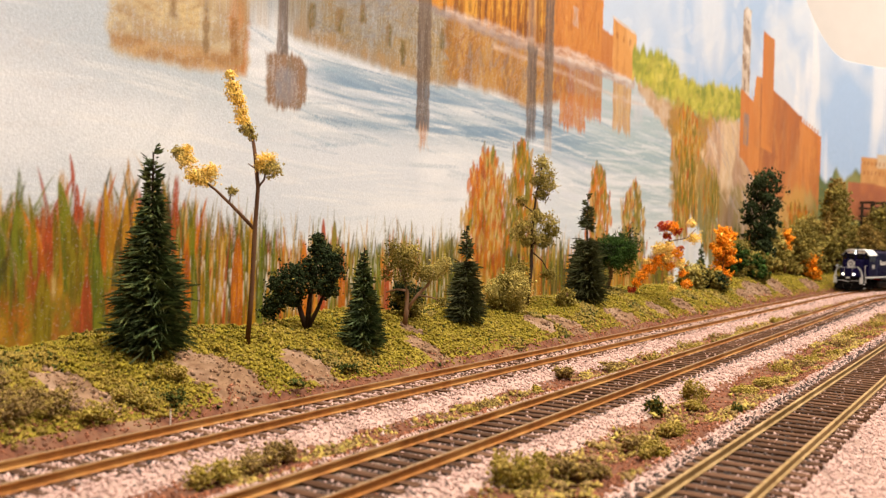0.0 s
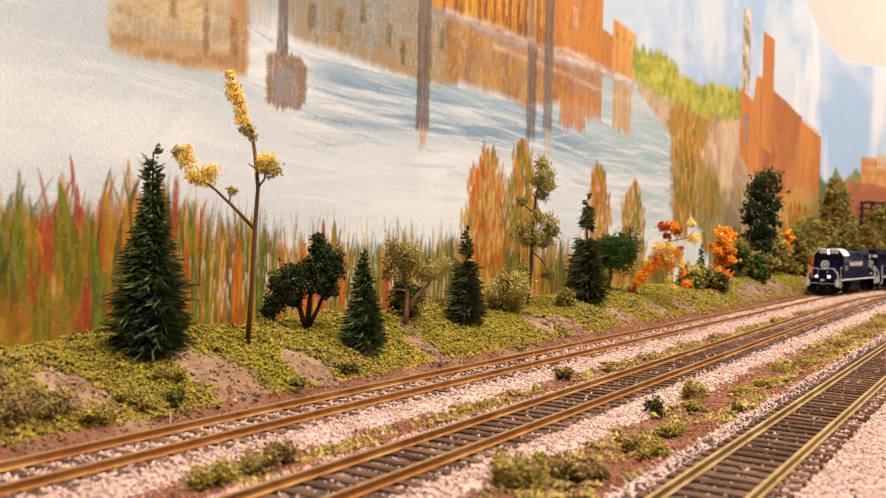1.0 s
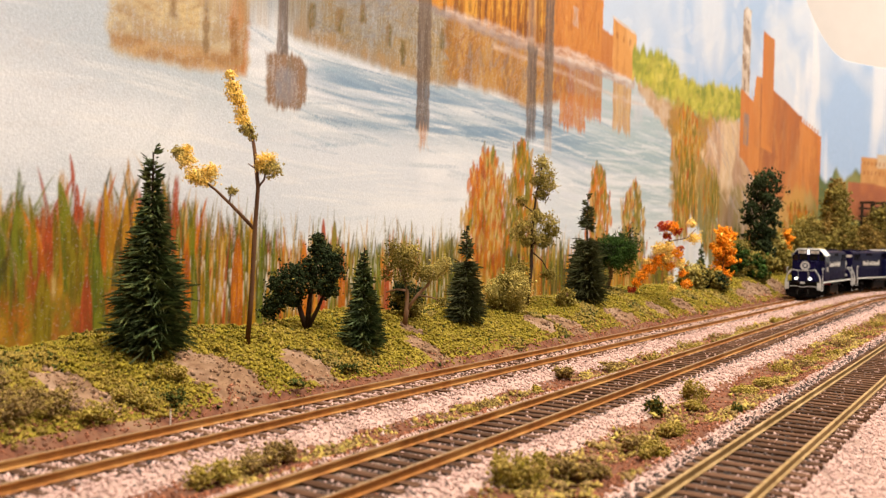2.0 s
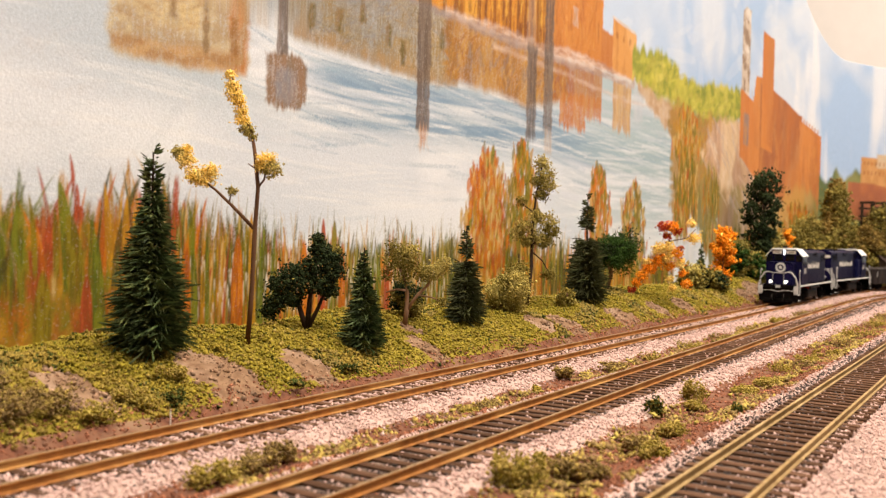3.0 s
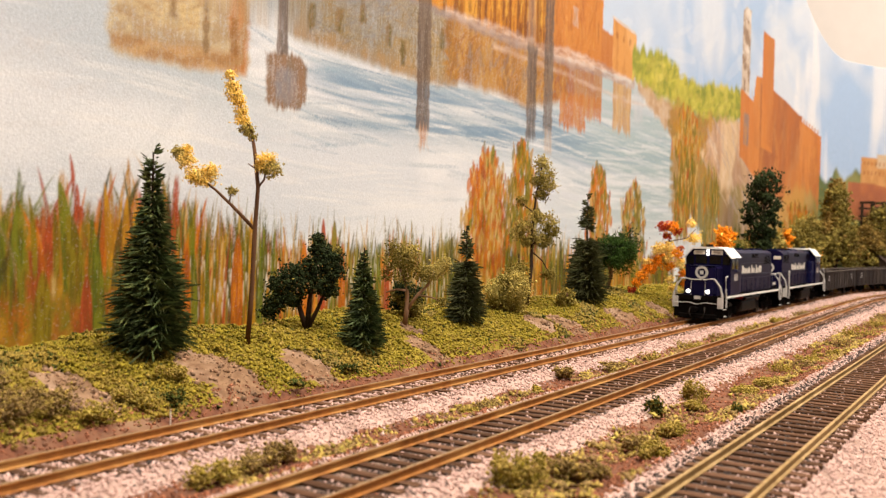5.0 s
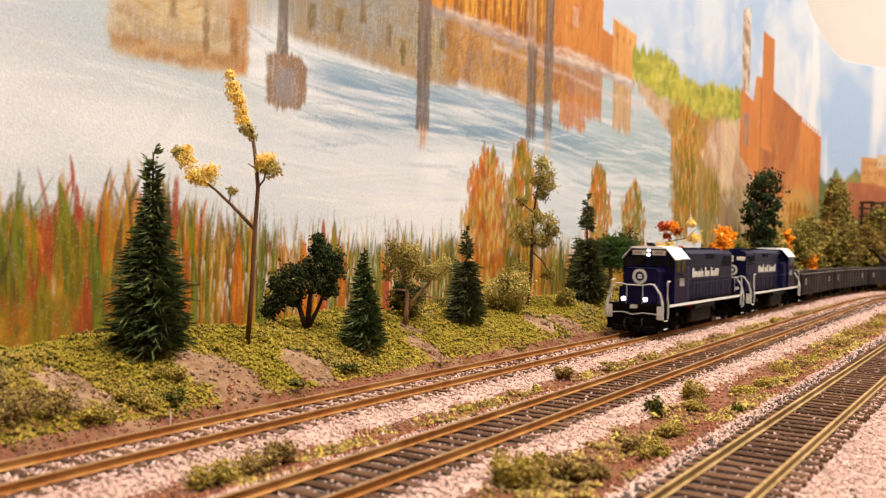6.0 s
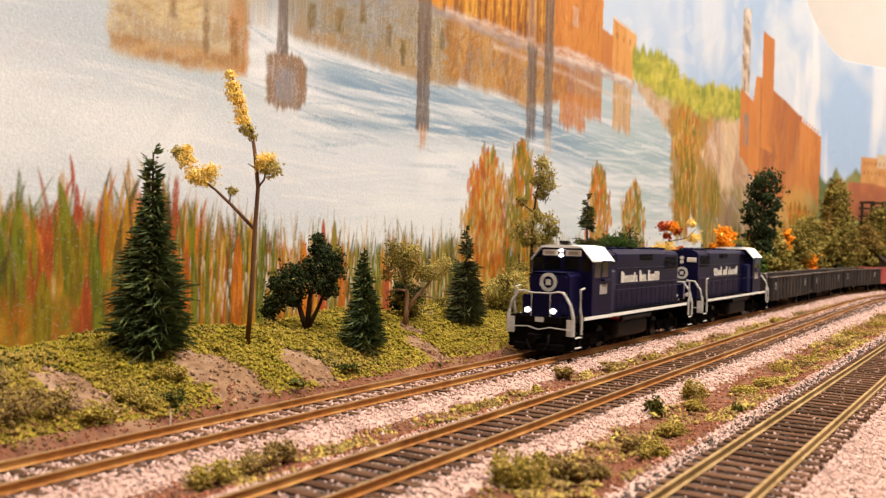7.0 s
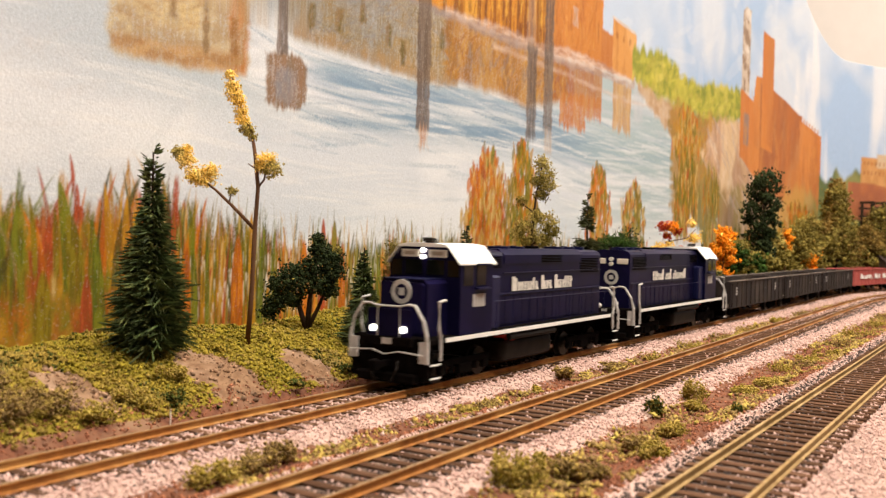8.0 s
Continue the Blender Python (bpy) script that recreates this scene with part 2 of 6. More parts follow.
# ---- tracks ----
RAIL = [(-0.0009, 0), (0.0009, 0), (0.0009, 0.00025), (0.00025, 0.0005), (0.00025, 0.0015), (0.00048, 0.0018),
        (0.00048, 0.0023), (0.0003, 0.0024), (-0.0003, 0.0024), (-0.00048, 0.0023), (-0.00048, 0.0018), (-0.00025, 0.0015),
        (-0.00025, 0.0005), (-0.0009, 0.00025)]
SLEEPER = box(-0.0148, 0.0148, -0.00150, 0.00150, -0.0024, 0.0, 0.0002)
sleeper_mesh = bpy.data.meshes.new("sleeper")
SLEEPER.to_mesh(sleeper_mesh)
SLEEPER.free()
sleeper_mesh.materials.append(M_SLEEPER)
spike_bm = bmesh.new()
for sx in (-1, 1):
    for dx in (-0.0013, 0.0013):
        add_box(spike_bm, sx * 0.00875 + dx - 0.0004, sx * 0.00875 + dx + 0.0004, -0.0005, 0.0005, -0.0001, 0.0006)

for i, (label, hi) in enumerate((("back railway track of rusty rails on dark sleepers", 1.76),
                                 ("middle railway track of rusty rails on dark sleepers", 1.5),
                                 ("front railway track of pale worn rails on dark sleepers", 1.3))):
    track = new("railway_track")
    tagged(track, label, "railway track", group="parallel model railway tracks")
    lo = (-0.30, -0.26, -0.2)[i]
    end = 2.08 if i == 0 else hi
    rows = [on_line(i, lo + 0.006 * k) for k in range(int((end - lo) / 0.006))]
    for side in (-1, 1):
        path = [(Vector((p.x - side * 0.00875 * math.sin(h), p.y + side * 0.00875 * math.cos(h), 0.0)), h) for p, h in rows]
        v, f = sweep(path, RAIL)
        idx = []
        for face in f:
            zs = [v[q][2] for q in face]
            idx.append(1 if min(zs) > 0.00228 and len(face) == 4 else 0)
        part("rail", mesh_of("rail", v, f, [M_RAIL_PALE if i == 2 else M_RAIL_SIDE, M_RAIL_PALE if i == 2 else M_RAIL_TOP], idx), None, track)
    s, k = lo, 0
    while s < hi - 0.01:
        p, h = on_line(i, s + 0.0005 * (hash01(k, i) - 0.5))
        part("sleeper", sleeper_mesh, None, track, at=pose(p.x, p.y, 0.0, 0, 0, math.degrees(h) + 90 + 3 * (hash01(k, i, 2) - 0.5)))
        s, k = s + 0.00695, k + 1

# ---- the painted wall behind, and the room ----
WALL_LO, WALL_HI = -0.36, 2.08


def wall_top(s):
    """The board's top edge, sawn in a curve that drops towards the bend."""
    u = min(max((s - 0.93) / 0.16, 0.0), 1.0)
    return 0.331 + 0.125 * (1 - u) ** 1.7


def on_wall(s, z, lift=0.0):
    p, h = on_line(0, s, WALL_OFF - lift)
    return (p.x, p.y, z)


wv, wf = [], []
ws = [WALL_LO + 0.01 * k for k in range(int((WALL_HI - WALL_LO) / 0.01))]
for s in ws:
    q, h = on_line(0, s, WALL_OFF + 0.006)
    t = wall_top(s)
    wv += [on_wall(s, -0.02), on_wall(s, t), (q.x, q.y, t), (q.x, q.y, -0.02)]
for k in range(len(ws) - 1):
    for j in range(4):
        a, b = 4 * k + j, 4 * k + (j + 1) % 4
        wf.append((a, b, b + 4, a + 4))
backdrop = new("backdrop", mesh_of("backdrop", wv, wf, M_WALL))
tagged(backdrop, "curved backdrop board painted with a river and mills", "backdrop", kind="structure")

X0, X1, Y0, Y1, Z0 = -1.3, 3.2, -2.2, 2.05, -1.15


def slab(name, x0, x1, y0, y1, z0, z1, mat, label, category):
    return tagged(part(name, box(x0, x1, y0, y1, z0, z1), mat), label, category, kind="structure")


# floor and south, west, east walls stay unseen; their dark colour limits bounce
slab("floor", X0, X1, Y0, Y1, Z0 - 0.1, Z0, M_FLOOR_DARK, "unseen floor of the hobby room, dark to cut bounced light", "floor")
slab("ceiling", X0, X1, Y0, Y1, CEILING, CEILING + 0.1, M_WALL, "plain white ceiling", "ceiling")
slab("wall_north", X0, X1, Y1, Y1 + 0.1, Z0, CEILING, M_WALL, "plain white room wall", "wall")
slab("wall_south", X0, X1, Y0 - 0.1, Y0, Z0, CEILING, M_DIM, "unseen beige room wall, kept dim to cut bounced light", "wall")
slab("wall_west", X0 - 0.1, X0, Y0, Y1, Z0, CEILING, M_DIM, "unseen beige room wall, kept dim to cut bounced light", "wall")
slab("wall_east", X1, X1 + 0.1, Y0, Y1, Z0, CEILING, M_DIM, "unseen beige room wall, kept dim to cut bounced light", "wall")
part("panel_seam", box(1.015, 1.019, Y1 - 0.003, Y1, Z0, CEILING), M_DIM, bpy.data.objects["wall_north"])

# benchwork that carries the layout
M_PLY = material("plywood", (0.42, 0.27, 0.14), (0.34, 0.21, 0.10), 60, 0.7, 0, 0.1, stretch=(0.2, 1, 1))
bench = tagged(new("layout_table"), "plain plywood table under the model railway", "table")
v, f = sweep([on_line(0, -0.35 + 0.03 * k, 0, -0.016) for k in range(81)], [(-0.398, -0.06), (0.105, -0.06), (0.105, 0.0), (-0.398, 0.0)])
part("table_top", mesh_of("table_top", v, f, M_PLY), None, bench)
for s in (-0.28, 0.35, 0.95, 1.6):
    for o in (-0.36, 0.06):
        p, h = on_line(0, s, o)
        part("leg", box(-0.025, 0.025, -0.025, 0.025, Z0, -0.076, 0.003), M_PLY, bench, at=pose(p.x, p.y, 0, 0, 0, math.degrees(h)))


def between(points, s):
    if s <= points[0][0]:
        return points[0][1]
    for (a, za), (b, zb) in zip(points, points[1:]):
        if s <= b:
            return za + (zb - za) * (s - a) / max(b - a, 1e-6)
    return points[-1][1]


# ---- the picture on the board: a canvas grid on which brush strokes are laid, finest where the board is nearest ----
def steps(*spans):
    """Grid lines: (from, to, step) spans joined end to end."""
    out = []
    for a, b, d in spans:
        n = max(1, round((b - a) / d))
        out += [a + (b - a) * k / n for k in range(n)]
    return np.array(out + [spans[-1][1]])


def lattice(x, y, seed):
    """Smooth noise between 0 and 1 on a lattice of step 1."""
    xi, yi = np.floor(x), np.floor(y)
    fx, fy = x - xi, y - yi
    fx, fy = fx * fx * (3 - 2 * fx), fy * fy * (3 - 2 * fy)

    def corner(i, j):
        v = np.sin(i * 127.1 + j * 311.7 + seed * 74.7) * 43758.5453
        return v - np.floor(v)
    lo = corner(xi, yi) * (1 - fx) + corner(xi + 1, yi) * fx
    hi = corner(xi, yi + 1) * (1 - fx) + corner(xi + 1, yi + 1) * fx
    return lo * (1 - fy) + hi * fy


def cloud(S, Z, su, sv, seed, octaves=3):
    """Layered noise with su marks per metre along the board and sv up it."""
    out, amp, total = 0.0, 1.0, 0.0
    for k in range(octaves):
        out = out + amp * lattice(S * su * 2 ** k + 13 * k, Z * sv * 2 ** k + 7 * k, seed + k)
        total += amp
        amp *= 0.55
    return out / total


def ease(v, a, b):
    u = np.clip((v - a) / (b - a), 0, 1)
    return u * u * (3 - 2 * u)


ZONES = []
for s_line, z_line in ((steps((-0.36, -0.15, 0.006)), steps((-0.018, 0.40, 0.006))),
                       (steps((-0.15, 0.02, 0.00048)), steps((-0.018, 0.010, 0.007), (0.010, 0.150, 0.00058), (0.150, 0.40, 0.01))),
                       (steps((0.02, 0.14, 0.0006)), steps((-0.018, 0.012, 0.007), (0.012, 0.200, 0.00070), (0.200, 0.40, 0.01))),
                       (steps((0.14, 0.40, 0.00115)), steps((-0.018, 0.015, 0.007), (0.015, 0.262, 0.0009), (0.262, 0.40, 0.01))),
                       (steps((0.40, 0.78, 0.0018)), steps((-0.018, 0.02, 0.008), (0.02, 0.342, 0.0013), (0.342, 0.40, 0.01))),
                       (steps((0.78, 1.26, 0.0026)), steps((-0.018, 0.03, 0.008), (0.03, 0.40, 0.0016))),
                       (steps((1.26, 2.06, 0.01)), steps((-0.018, 0.40, 0.01)))):
    S, Z = np.meshgrid(s_line, z_line, indexing="ij")
    Z = np.minimum(Z, np.array([wall_top(s) - 0.0005 for s in s_line])[:, None])
    ZONES.append({"s": s_line, "z": z_line, "S": S, "Z": Z, "rgb": np.zeros(S.shape + (3,)),
                  "hair": cloud(S, Z, 900, 130, 5, 2), "tooth": cloud(S, Z, 1500, 1500, 9, 2)})


def lay_paint(s0, s1, z0, z1, stroke_of):
    """Blends paint into the canvas between two lengths and two heights; stroke_of gives colour and cover."""
    for zone in ZONES:
        i, j = np.searchsorted(zone["s"], (s0, s1))
        p, q = np.searchsorted(zone["z"], (z0, z1))
        if j <= i or q <= p:
            continue
        cut = (slice(i, j), slice(p, q))
        colour, cover = stroke_of(zone["S"][cut], zone["Z"][cut], zone["hair"][cut], zone["tooth"][cut])
        cover = np.clip(cover, 0, 1)[..., None]
        zone["rgb"][cut] = zone["rgb"][cut] * (1 - cover) + colour * cover


def blended(a, b, f):
    return np.asarray(a) + (np.asarray(b) - np.asarray(a)) * f[..., None]


def area(colours, top, bottom, rag=0.001, soft=0.0012, cover=1.0, su=200.0, sv=40.0, dry=0.0, seed=1, side=0.0012):
    """A painted shape between an upper and a lower outline: up to three colours in strokes, ragged ends, a dry brush where dry > 0."""
    ts, tz = zip(*top)
    bs, bz = zip(*bottom)
    a, b = min(ts[0], bs[0]), max(ts[-1], bs[-1])

    def stroke_of(S, Z, hair, tooth):
        wave = (cloud(S, Z * 0, su * 1.6, 1, seed + 40, 3) - 0.5) * 2 * rag
        skew = (cloud(S * 0, Z, 1, 260, seed + 50, 2) - 0.5) * 2 * side
        up = np.interp(S, ts, tz) + wave - Z
        down = Z - np.interp(S, bs, bz) + (cloud(S, Z * 0, su * 1.3, 1, seed + 60, 3) - 0.5) * 2.4 * rag
        ends = np.minimum(S - a + skew, b - S + skew)
        c = blended(colours[0], colours[1], ease(cloud(S, Z, su, sv, seed), 0.36, 0.64))
        if len(colours) > 2:
            c = blended(c, colours[2], 0.85 * ease(cloud(S, Z, su * 0.35, sv * 0.5, seed + 20), 0.5, 0.68))
        k = ease(up, -soft, soft) * ease(down, -soft, soft) * ease(ends, -side, side)
        if dry:
            k = k * (1 - 0.75 * dry * ease(0.5 * hair + 0.5 * tooth, 0.46, 0.70))
        return c, k * cover
    lo, hi = min(bz), max(tz)
    lay_paint(a - 0.004, b + 0.004, lo - 2 * rag - 0.004, hi + 2 * rag + 0.004, stroke_of)


def panel(colours, s, z, w, h, cover=0.8, seed=1, dry=0.3):
    area(colours, [(s - w / 2, z + h / 2), (s + w / 2, z + h / 2)], [(s - w / 2, z - h / 2), (s + w / 2, z - h / 2)], 0.0008, 0.0012, cover, 300, 60, dry, seed)


def blade(s, z0, z1, wide, lean, colour, second, cover=0.95, blunt=0.4, hairy=0.35):
    """One upright stroke of a loaded brush, tapered and a little bent."""
    def stroke_of(S, Z, hair, tooth):
        f = np.clip((Z - z0) / (z1 - z0), 0, 1)
        half = wide / 2 * (0.75 + 0.6 * f - (1.35 - blunt) * f ** 3)
        d = np.abs(S - s - lean * (z1 - z0) * f * f)
        k = ease(half - d, -0.00045, 0.0006) * ease(z1 - Z, 0, 0.10 * (z1 - z0)) * ease(Z - z0, -0.003, 0.002)
        return blended(colour, second, ease(hair, 0.35, 0.62)), cover * k * (1 - hairy * ease(tooth * 0.5 + hair * 0.5, 0.46, 0.64))
    reach = abs(lean) * (z1 - z0) + wide
    lay_paint(s - reach, s + reach, z0 - 0.003, z1, stroke_of)


def dab(s, z, long, angle, wide, colour, cover):
    """One touch of a half-dry brush, long metres at an angle from level."""
    ds, dz, far = long * math.cos(angle), long * math.sin(angle), 1 + 2.2 * max(0.0, s)
    ds *= far

    def stroke_of(S, Z, hair, tooth):
        x, y = (S - s) / far, Z - z
        t = np.clip((x * ds / far + y * dz) / (long * long), -0.5, 0.5)
        d = np.hypot(x - t * ds / far, y - t * dz)
        k = ease(wide / 2 * (1 - 0.7 * np.abs(t)) - d, -0.0005, 0.0006) * (1 - 0.6 * ease(tooth, 0.42, 0.68))
        return np.broadcast_to(np.asarray(colour), S.shape + (3,)), cover * k
    a, b = abs(ds) / 2 + wide * far, abs(dz) / 2 + wide
    lay_paint(s - a, s + a, z - b, z + b, stroke_of)


def scumble(count, top, bottom, colours, long, wide, angle, spread, cover, seed):
    """Loose touches over a shape, so that the paint under them breaks up."""
    rnd = random.Random(seed)
    lo, hi = top[0][0], top[-1][0]
    for k in range(count):
        s = rnd.uniform(lo, hi)
        z = rnd.uniform(between(bottom, s), between(top, s))
        dab(s, z, long * rnd.uniform(0.4, 1.3), angle + rnd.gauss(0, spread), wide * rnd.uniform(0.5, 1.4), rnd.choice(colours), cover * rnd.uniform(0.4, 1.0))


WARM_WHITE, BLUE = (0.665, 0.68, 0.705), (0.17, 0.27, 0.38)
TAN, TAN_DEEP, TAN_PALE = (0.37, 0.255, 0.12), (0.31, 0.155, 0.055), (0.48, 0.37, 0.205)
SLATE, SLATE_BROWN = (0.22, 0.205, 0.195), (0.20, 0.125, 0.06)
GOLD, GOLD_DARK, ORANGE_BRICK = (0.52, 0.215, 0.028), (0.20, 0.07, 0.018), (0.40, 0.135, 0.026)
RUST, RUST_DARK = (0.42, 0.15, 0.04), (0.30, 0.10, 0.035)
SHORE = (0.56, 0.43, 0.36)


def water_and_sky():
    def stroke_of(S, Z, hair, tooth):
        flow = Z + 0.004 * np.sin(S * 21) + 0.010 * (cloud(S, Z, 5, 12, 71, 2) - 0.5)
        c = blended(WARM_WHITE, (0.57, 0.60, 0.645), ease(cloud(S, Z, 12, 30, 72), 0.4, 0.65))
        c = blended(c, (0.45, 0.495, 0.555), 0.8 * ease(Z, 0.088, 0.135) * (1 - ease(S, -0.06, 0.02)) * ease(cloud(S, Z, 14, 40, 70), 0.25, 0.6))
        # cool upper water, deepest in level streaks below the mirrored mills
        cool = ease(Z, 0.095, 0.128) * ease(S, -0.16, -0.02)
        c = blended(c, (0.40, 0.46, 0.505), 0.9 * cool * ease(cloud(S, flow, 7, 90, 73), 0.22, 0.55))
        deep = ease(flow, 0.112, 0.124) * (1 - ease(flow, 0.138, 0.152)) * ease(S, 0.0, 0.05)
        c = blended(c, BLUE, 0.9 * deep * ease(cloud(S, flow, 6, 170, 74), 0.30, 0.58))
        right = ease(S, 0.24, 0.42) * ease(Z, 0.045, 0.09)
        c = blended(c, (0.33, 0.42, 0.445), 0.85 * right * ease(cloud(S, flow, 6, 130, 75), 0.26, 0.56))
        c = blended(c, (0.70, 0.70, 0.70), 0.4 * ease(cloud(S, flow, 16, 330, 76), 0.58, 0.74))
        # sky: pale blue with upright drifts of cloud
        sky = blended((0.34, 0.46, 0.65), (0.55, 0.60, 0.68), ease(cloud(S, Z, 11, 9, 77), 0.36, 0.64))
        sky = blended(sky, (0.70, 0.70, 0.72), 0.8 * ease(cloud(S, Z, 26, 5, 78), 0.55, 0.72) * ease(S, 0.82, 0.95))
        sky = blended(sky, (0.50, 0.57, 0.67), 0.7 * (1 - ease(S, 0.36, 0.62)))
        is_sky = np.maximum(ease(Z, 0.190, 0.200) * ease(S, 0.30, 0.36), ease(S, 0.74, 0.80))
        c = blended(c, sky, is_sky)
        grain = 1 + 0.10 * (tooth - 0.5)
        return c * grain[..., None], np.ones(S.shape)
    lay_paint(-9, 9, -9, 9, stroke_of)


water_and_sky()
PALE, MIST, STEEL = (0.72, 0.72, 0.72), (0.47, 0.52, 0.56), (0.20, 0.30, 0.40)
scumble(130, [(-0.15, 0.16), (0.03, 0.16)], [(-0.15, 0.075), (0.03, 0.075)], [MIST, (0.52, 0.53, 0.58), PALE, (0.56, 0.52, 0.50)], 0.020, 0.0050, 0.25, 0.5, 0.16, 200)
scumble(300, [(-0.02, 0.150), (0.56, 0.155)], [(-0.02, 0.098), (0.56, 0.085)], [STEEL, MIST, MIST, (0.30, 0.40, 0.48), PALE], 0.034, 0.0020, -0.03, 0.10, 0.55, 201)
scumble(200, [(0.02, 0.135), (0.56, 0.150)], [(0.02, 0.060), (0.56, 0.055)], [PALE, PALE, MIST], 0.036, 0.0020, -0.03, 0.10, 0.5, 202)
scumble(110, [(0.02, 0.146), (0.30, 0.150)], [(0.02, 0.112), (0.30, 0.120)], [STEEL, (0.14, 0.22, 0.32)], 0.030, 0.0012, -0.05, 0.08, 0.7, 203)
scumble(70, [(0.37, 0.34), (0.98, 0.40)], [(0.37, 0.20), (0.98, 0.24)], [(0.66, 0.68, 0.71), (0.42, 0.53, 0.69), (0.62, 0.65, 0.70)], 0.030, 0.0090, 1.2, 0.5, 0.35, 204)
# mirrored buildings, nearest first
area([TAN, TAN_PALE, (0.52, 0.36, 0.17)], [(-0.088, 0.25), (-0.019, 0.25)], [(-0.0875, 0.1235), (-0.052, 0.1235), (-0.0185, 0.1255)], 0.0015, 0.0025, 0.90, 120, 150, 0.45, 3, 0.002)
area([TAN_PALE, (0.58, 0.43, 0.20)], [(-0.075, 0.150), (-0.044, 0.151)], [(-0.072, 0.139), (-0.045, 0.137)], 0.0015, 0.003, 0.65, 120, 120, 0.5, 4, 0.004)
area([TAN_DEEP, (0.44, 0.25, 0.10)], [(-0.086, 0.1300), (-0.052, 0.1320), (-0.0195, 0.1345)], [(-0.0865, 0.1240), (-0.052, 0.1240), (-0.0190, 0.1255)], 0.0012, 0.0025, 0.85, 120, 200, 0.35, 5)
area([TAN_DEEP, RUST], [(-0.0285, 0.22), (-0.0195, 0.22)], [(-0.0280, 0.127), (-0.0190, 0.126)], 0.001, 0.002, 0.75, 200, 60, 0.4, 6, 0.002)
for s, z, w, h in ((-0.0590, 0.1475, 0.0030, 0.0100), (-0.0420, 0.142, 0.0026, 0.022), (-0.0265, 0.141, 0.0036, 0.016)):
    panel([(0.25, 0.12, 0.04), SLATE_BROWN], s, z, w, h, 0.85, 7, 0.3)
area([SLATE, TAN], [(-0.018, 0.25), (0.000, 0.25)], [(-0.018, 0.148), (0.000, 0.150)], 0.0020, 0.003, 0.5, 200, 60, 0.5, 8, 0.003)
area([(0.235, 0.18, 0.105), (0.25, 0.225, 0.19), (0.31, 0.205, 0.075)], [(0.004, 0.25), (0.150, 0.25)],
     [(0.004, 0.149), (0.030, 0.1475), (0.060, 0.1465), (0.110, 0.1440), (0.150, 0.1475)], 0.0015, 0.003, 0.95, 90, 90, 0.35, 9, 0.002)
area([(0.37, 0.215, 0.08), (0.31, 0.21, 0.11)], [(0.010, 0.1545), (0.060, 0.1540), (0.110, 0.1530), (0.150, 0.1560)],
     [(0.010, 0.1485), (0.060, 0.1465), (0.110, 0.1440), (0.150, 0.1475)], 0.0030, 0.003, 0.6, 160, 120, 0.5, 10)
area([(0.19, 0.20, 0.225), (0.26, 0.24, 0.22)], [(0.030, 0.25), (0.110, 0.25)], [(0.030, 0.171), (0.060, 0.170), (0.110, 0.173)], 0.004, 0.005, 0.55, 130, 60, 0.4, 11, 0.006)
for k, (s, z) in enumerate(((0.0215, 0.1600), (0.0420, 0.1625), (0.0820, 0.1640), (0.0950, 0.1570), (0.1200, 0.1600), (0.1330, 0.1720), (0.060, 0.1720))):
    panel([(0.13, 0.095, 0.03), SLATE_BROWN], s, z, 0.0050, 0.0130, 0.9, 12 + k, 0.25)
area([(0.36, 0.165, 0.028), (0.25, 0.115, 0.03), (0.40, 0.215, 0.055)], [(0.136, 0.25), (0.30, 0.25)],
     [(0.136, 0.1500), (0.184, 0.1500), (0.237, 0.1475), (0.300, 0.1600)], 0.0020, 0.004, 0.97, 110, 45, 0.25, 20, 0.004)
for k in range(8):
    panel([SLATE, SLATE_BROWN], 0.150 + 0.0135 * k, 0.168 + 0.003 * (k % 2), 0.0045, 0.010, 0.5, 21 + k, 0.4)
area([(0.33, 0.125, 0.035), (0.36, 0.165, 0.05), RUST_DARK], [(0.270, 0.190), (0.362, 0.194)], [(0.270, 0.158), (0.362, 0.160)], 0.0030, 0.003, 0.92, 150, 60, 0.3, 30)
area([(0.46, 0.20, 0.055), RUST], [(0.288, 0.165), (0.332, 0.168)], [(0.290, 0.1405), (0.330, 0.1415)], 0.0045, 0.003, 0.92, 260, 30, 0.35, 31)
area([RUST, (0.44, 0.22, 0.08)], [(0.328, 0.168), (0.362, 0.170)], [(0.330, 0.152), (0.360, 0.152)], 0.0040, 0.003, 0.85, 260, 30, 0.4, 32)
area([(0.52, 0.31, 0.10), (0.42, 0.22, 0.07)], [(0.385, 0.190), (0.424, 0.190)], [(0.389, 0.1500), (0.424, 0.1475)], 0.0045, 0.003, 0.85, 220, 30, 0.4, 33)
area([(0.40, 0.42, 0.47), (0.48, 0.49, 0.52)], [(0.430, 0.190), (0.452, 0.190)], [(0.432, 0.163), (0.452, 0.163)], 0.004, 0.004, 0.6, 200, 40, 0.4, 34)
# mills on the far shore
area([GOLD, GOLD_DARK, (0.60, 0.31, 0.05)], [(0.100, 0.25), (0.270, 0.25)], [(0.106, 0.188), (0.182, 0.188), (0.270, 0.190)], 0.0010, 0.0015, 1.0, 260, 9, 0.0, 35)
for k in range(12):
    panel([(0.66, 0.36, 0.06), GOLD], 0.148 + 0.0098 * k, 0.214 + 0.003 * (k % 2), 0.0030, 0.026, 0.75, 36 + k, 0.3)
    panel([GOLD_DARK, (0.20, 0.09, 0.03)], 0.153 + 0.0098 * k, 0.206 + 0.003 * (k % 3), 0.0018, 0.030, 0.6, 50 + k, 0.4)
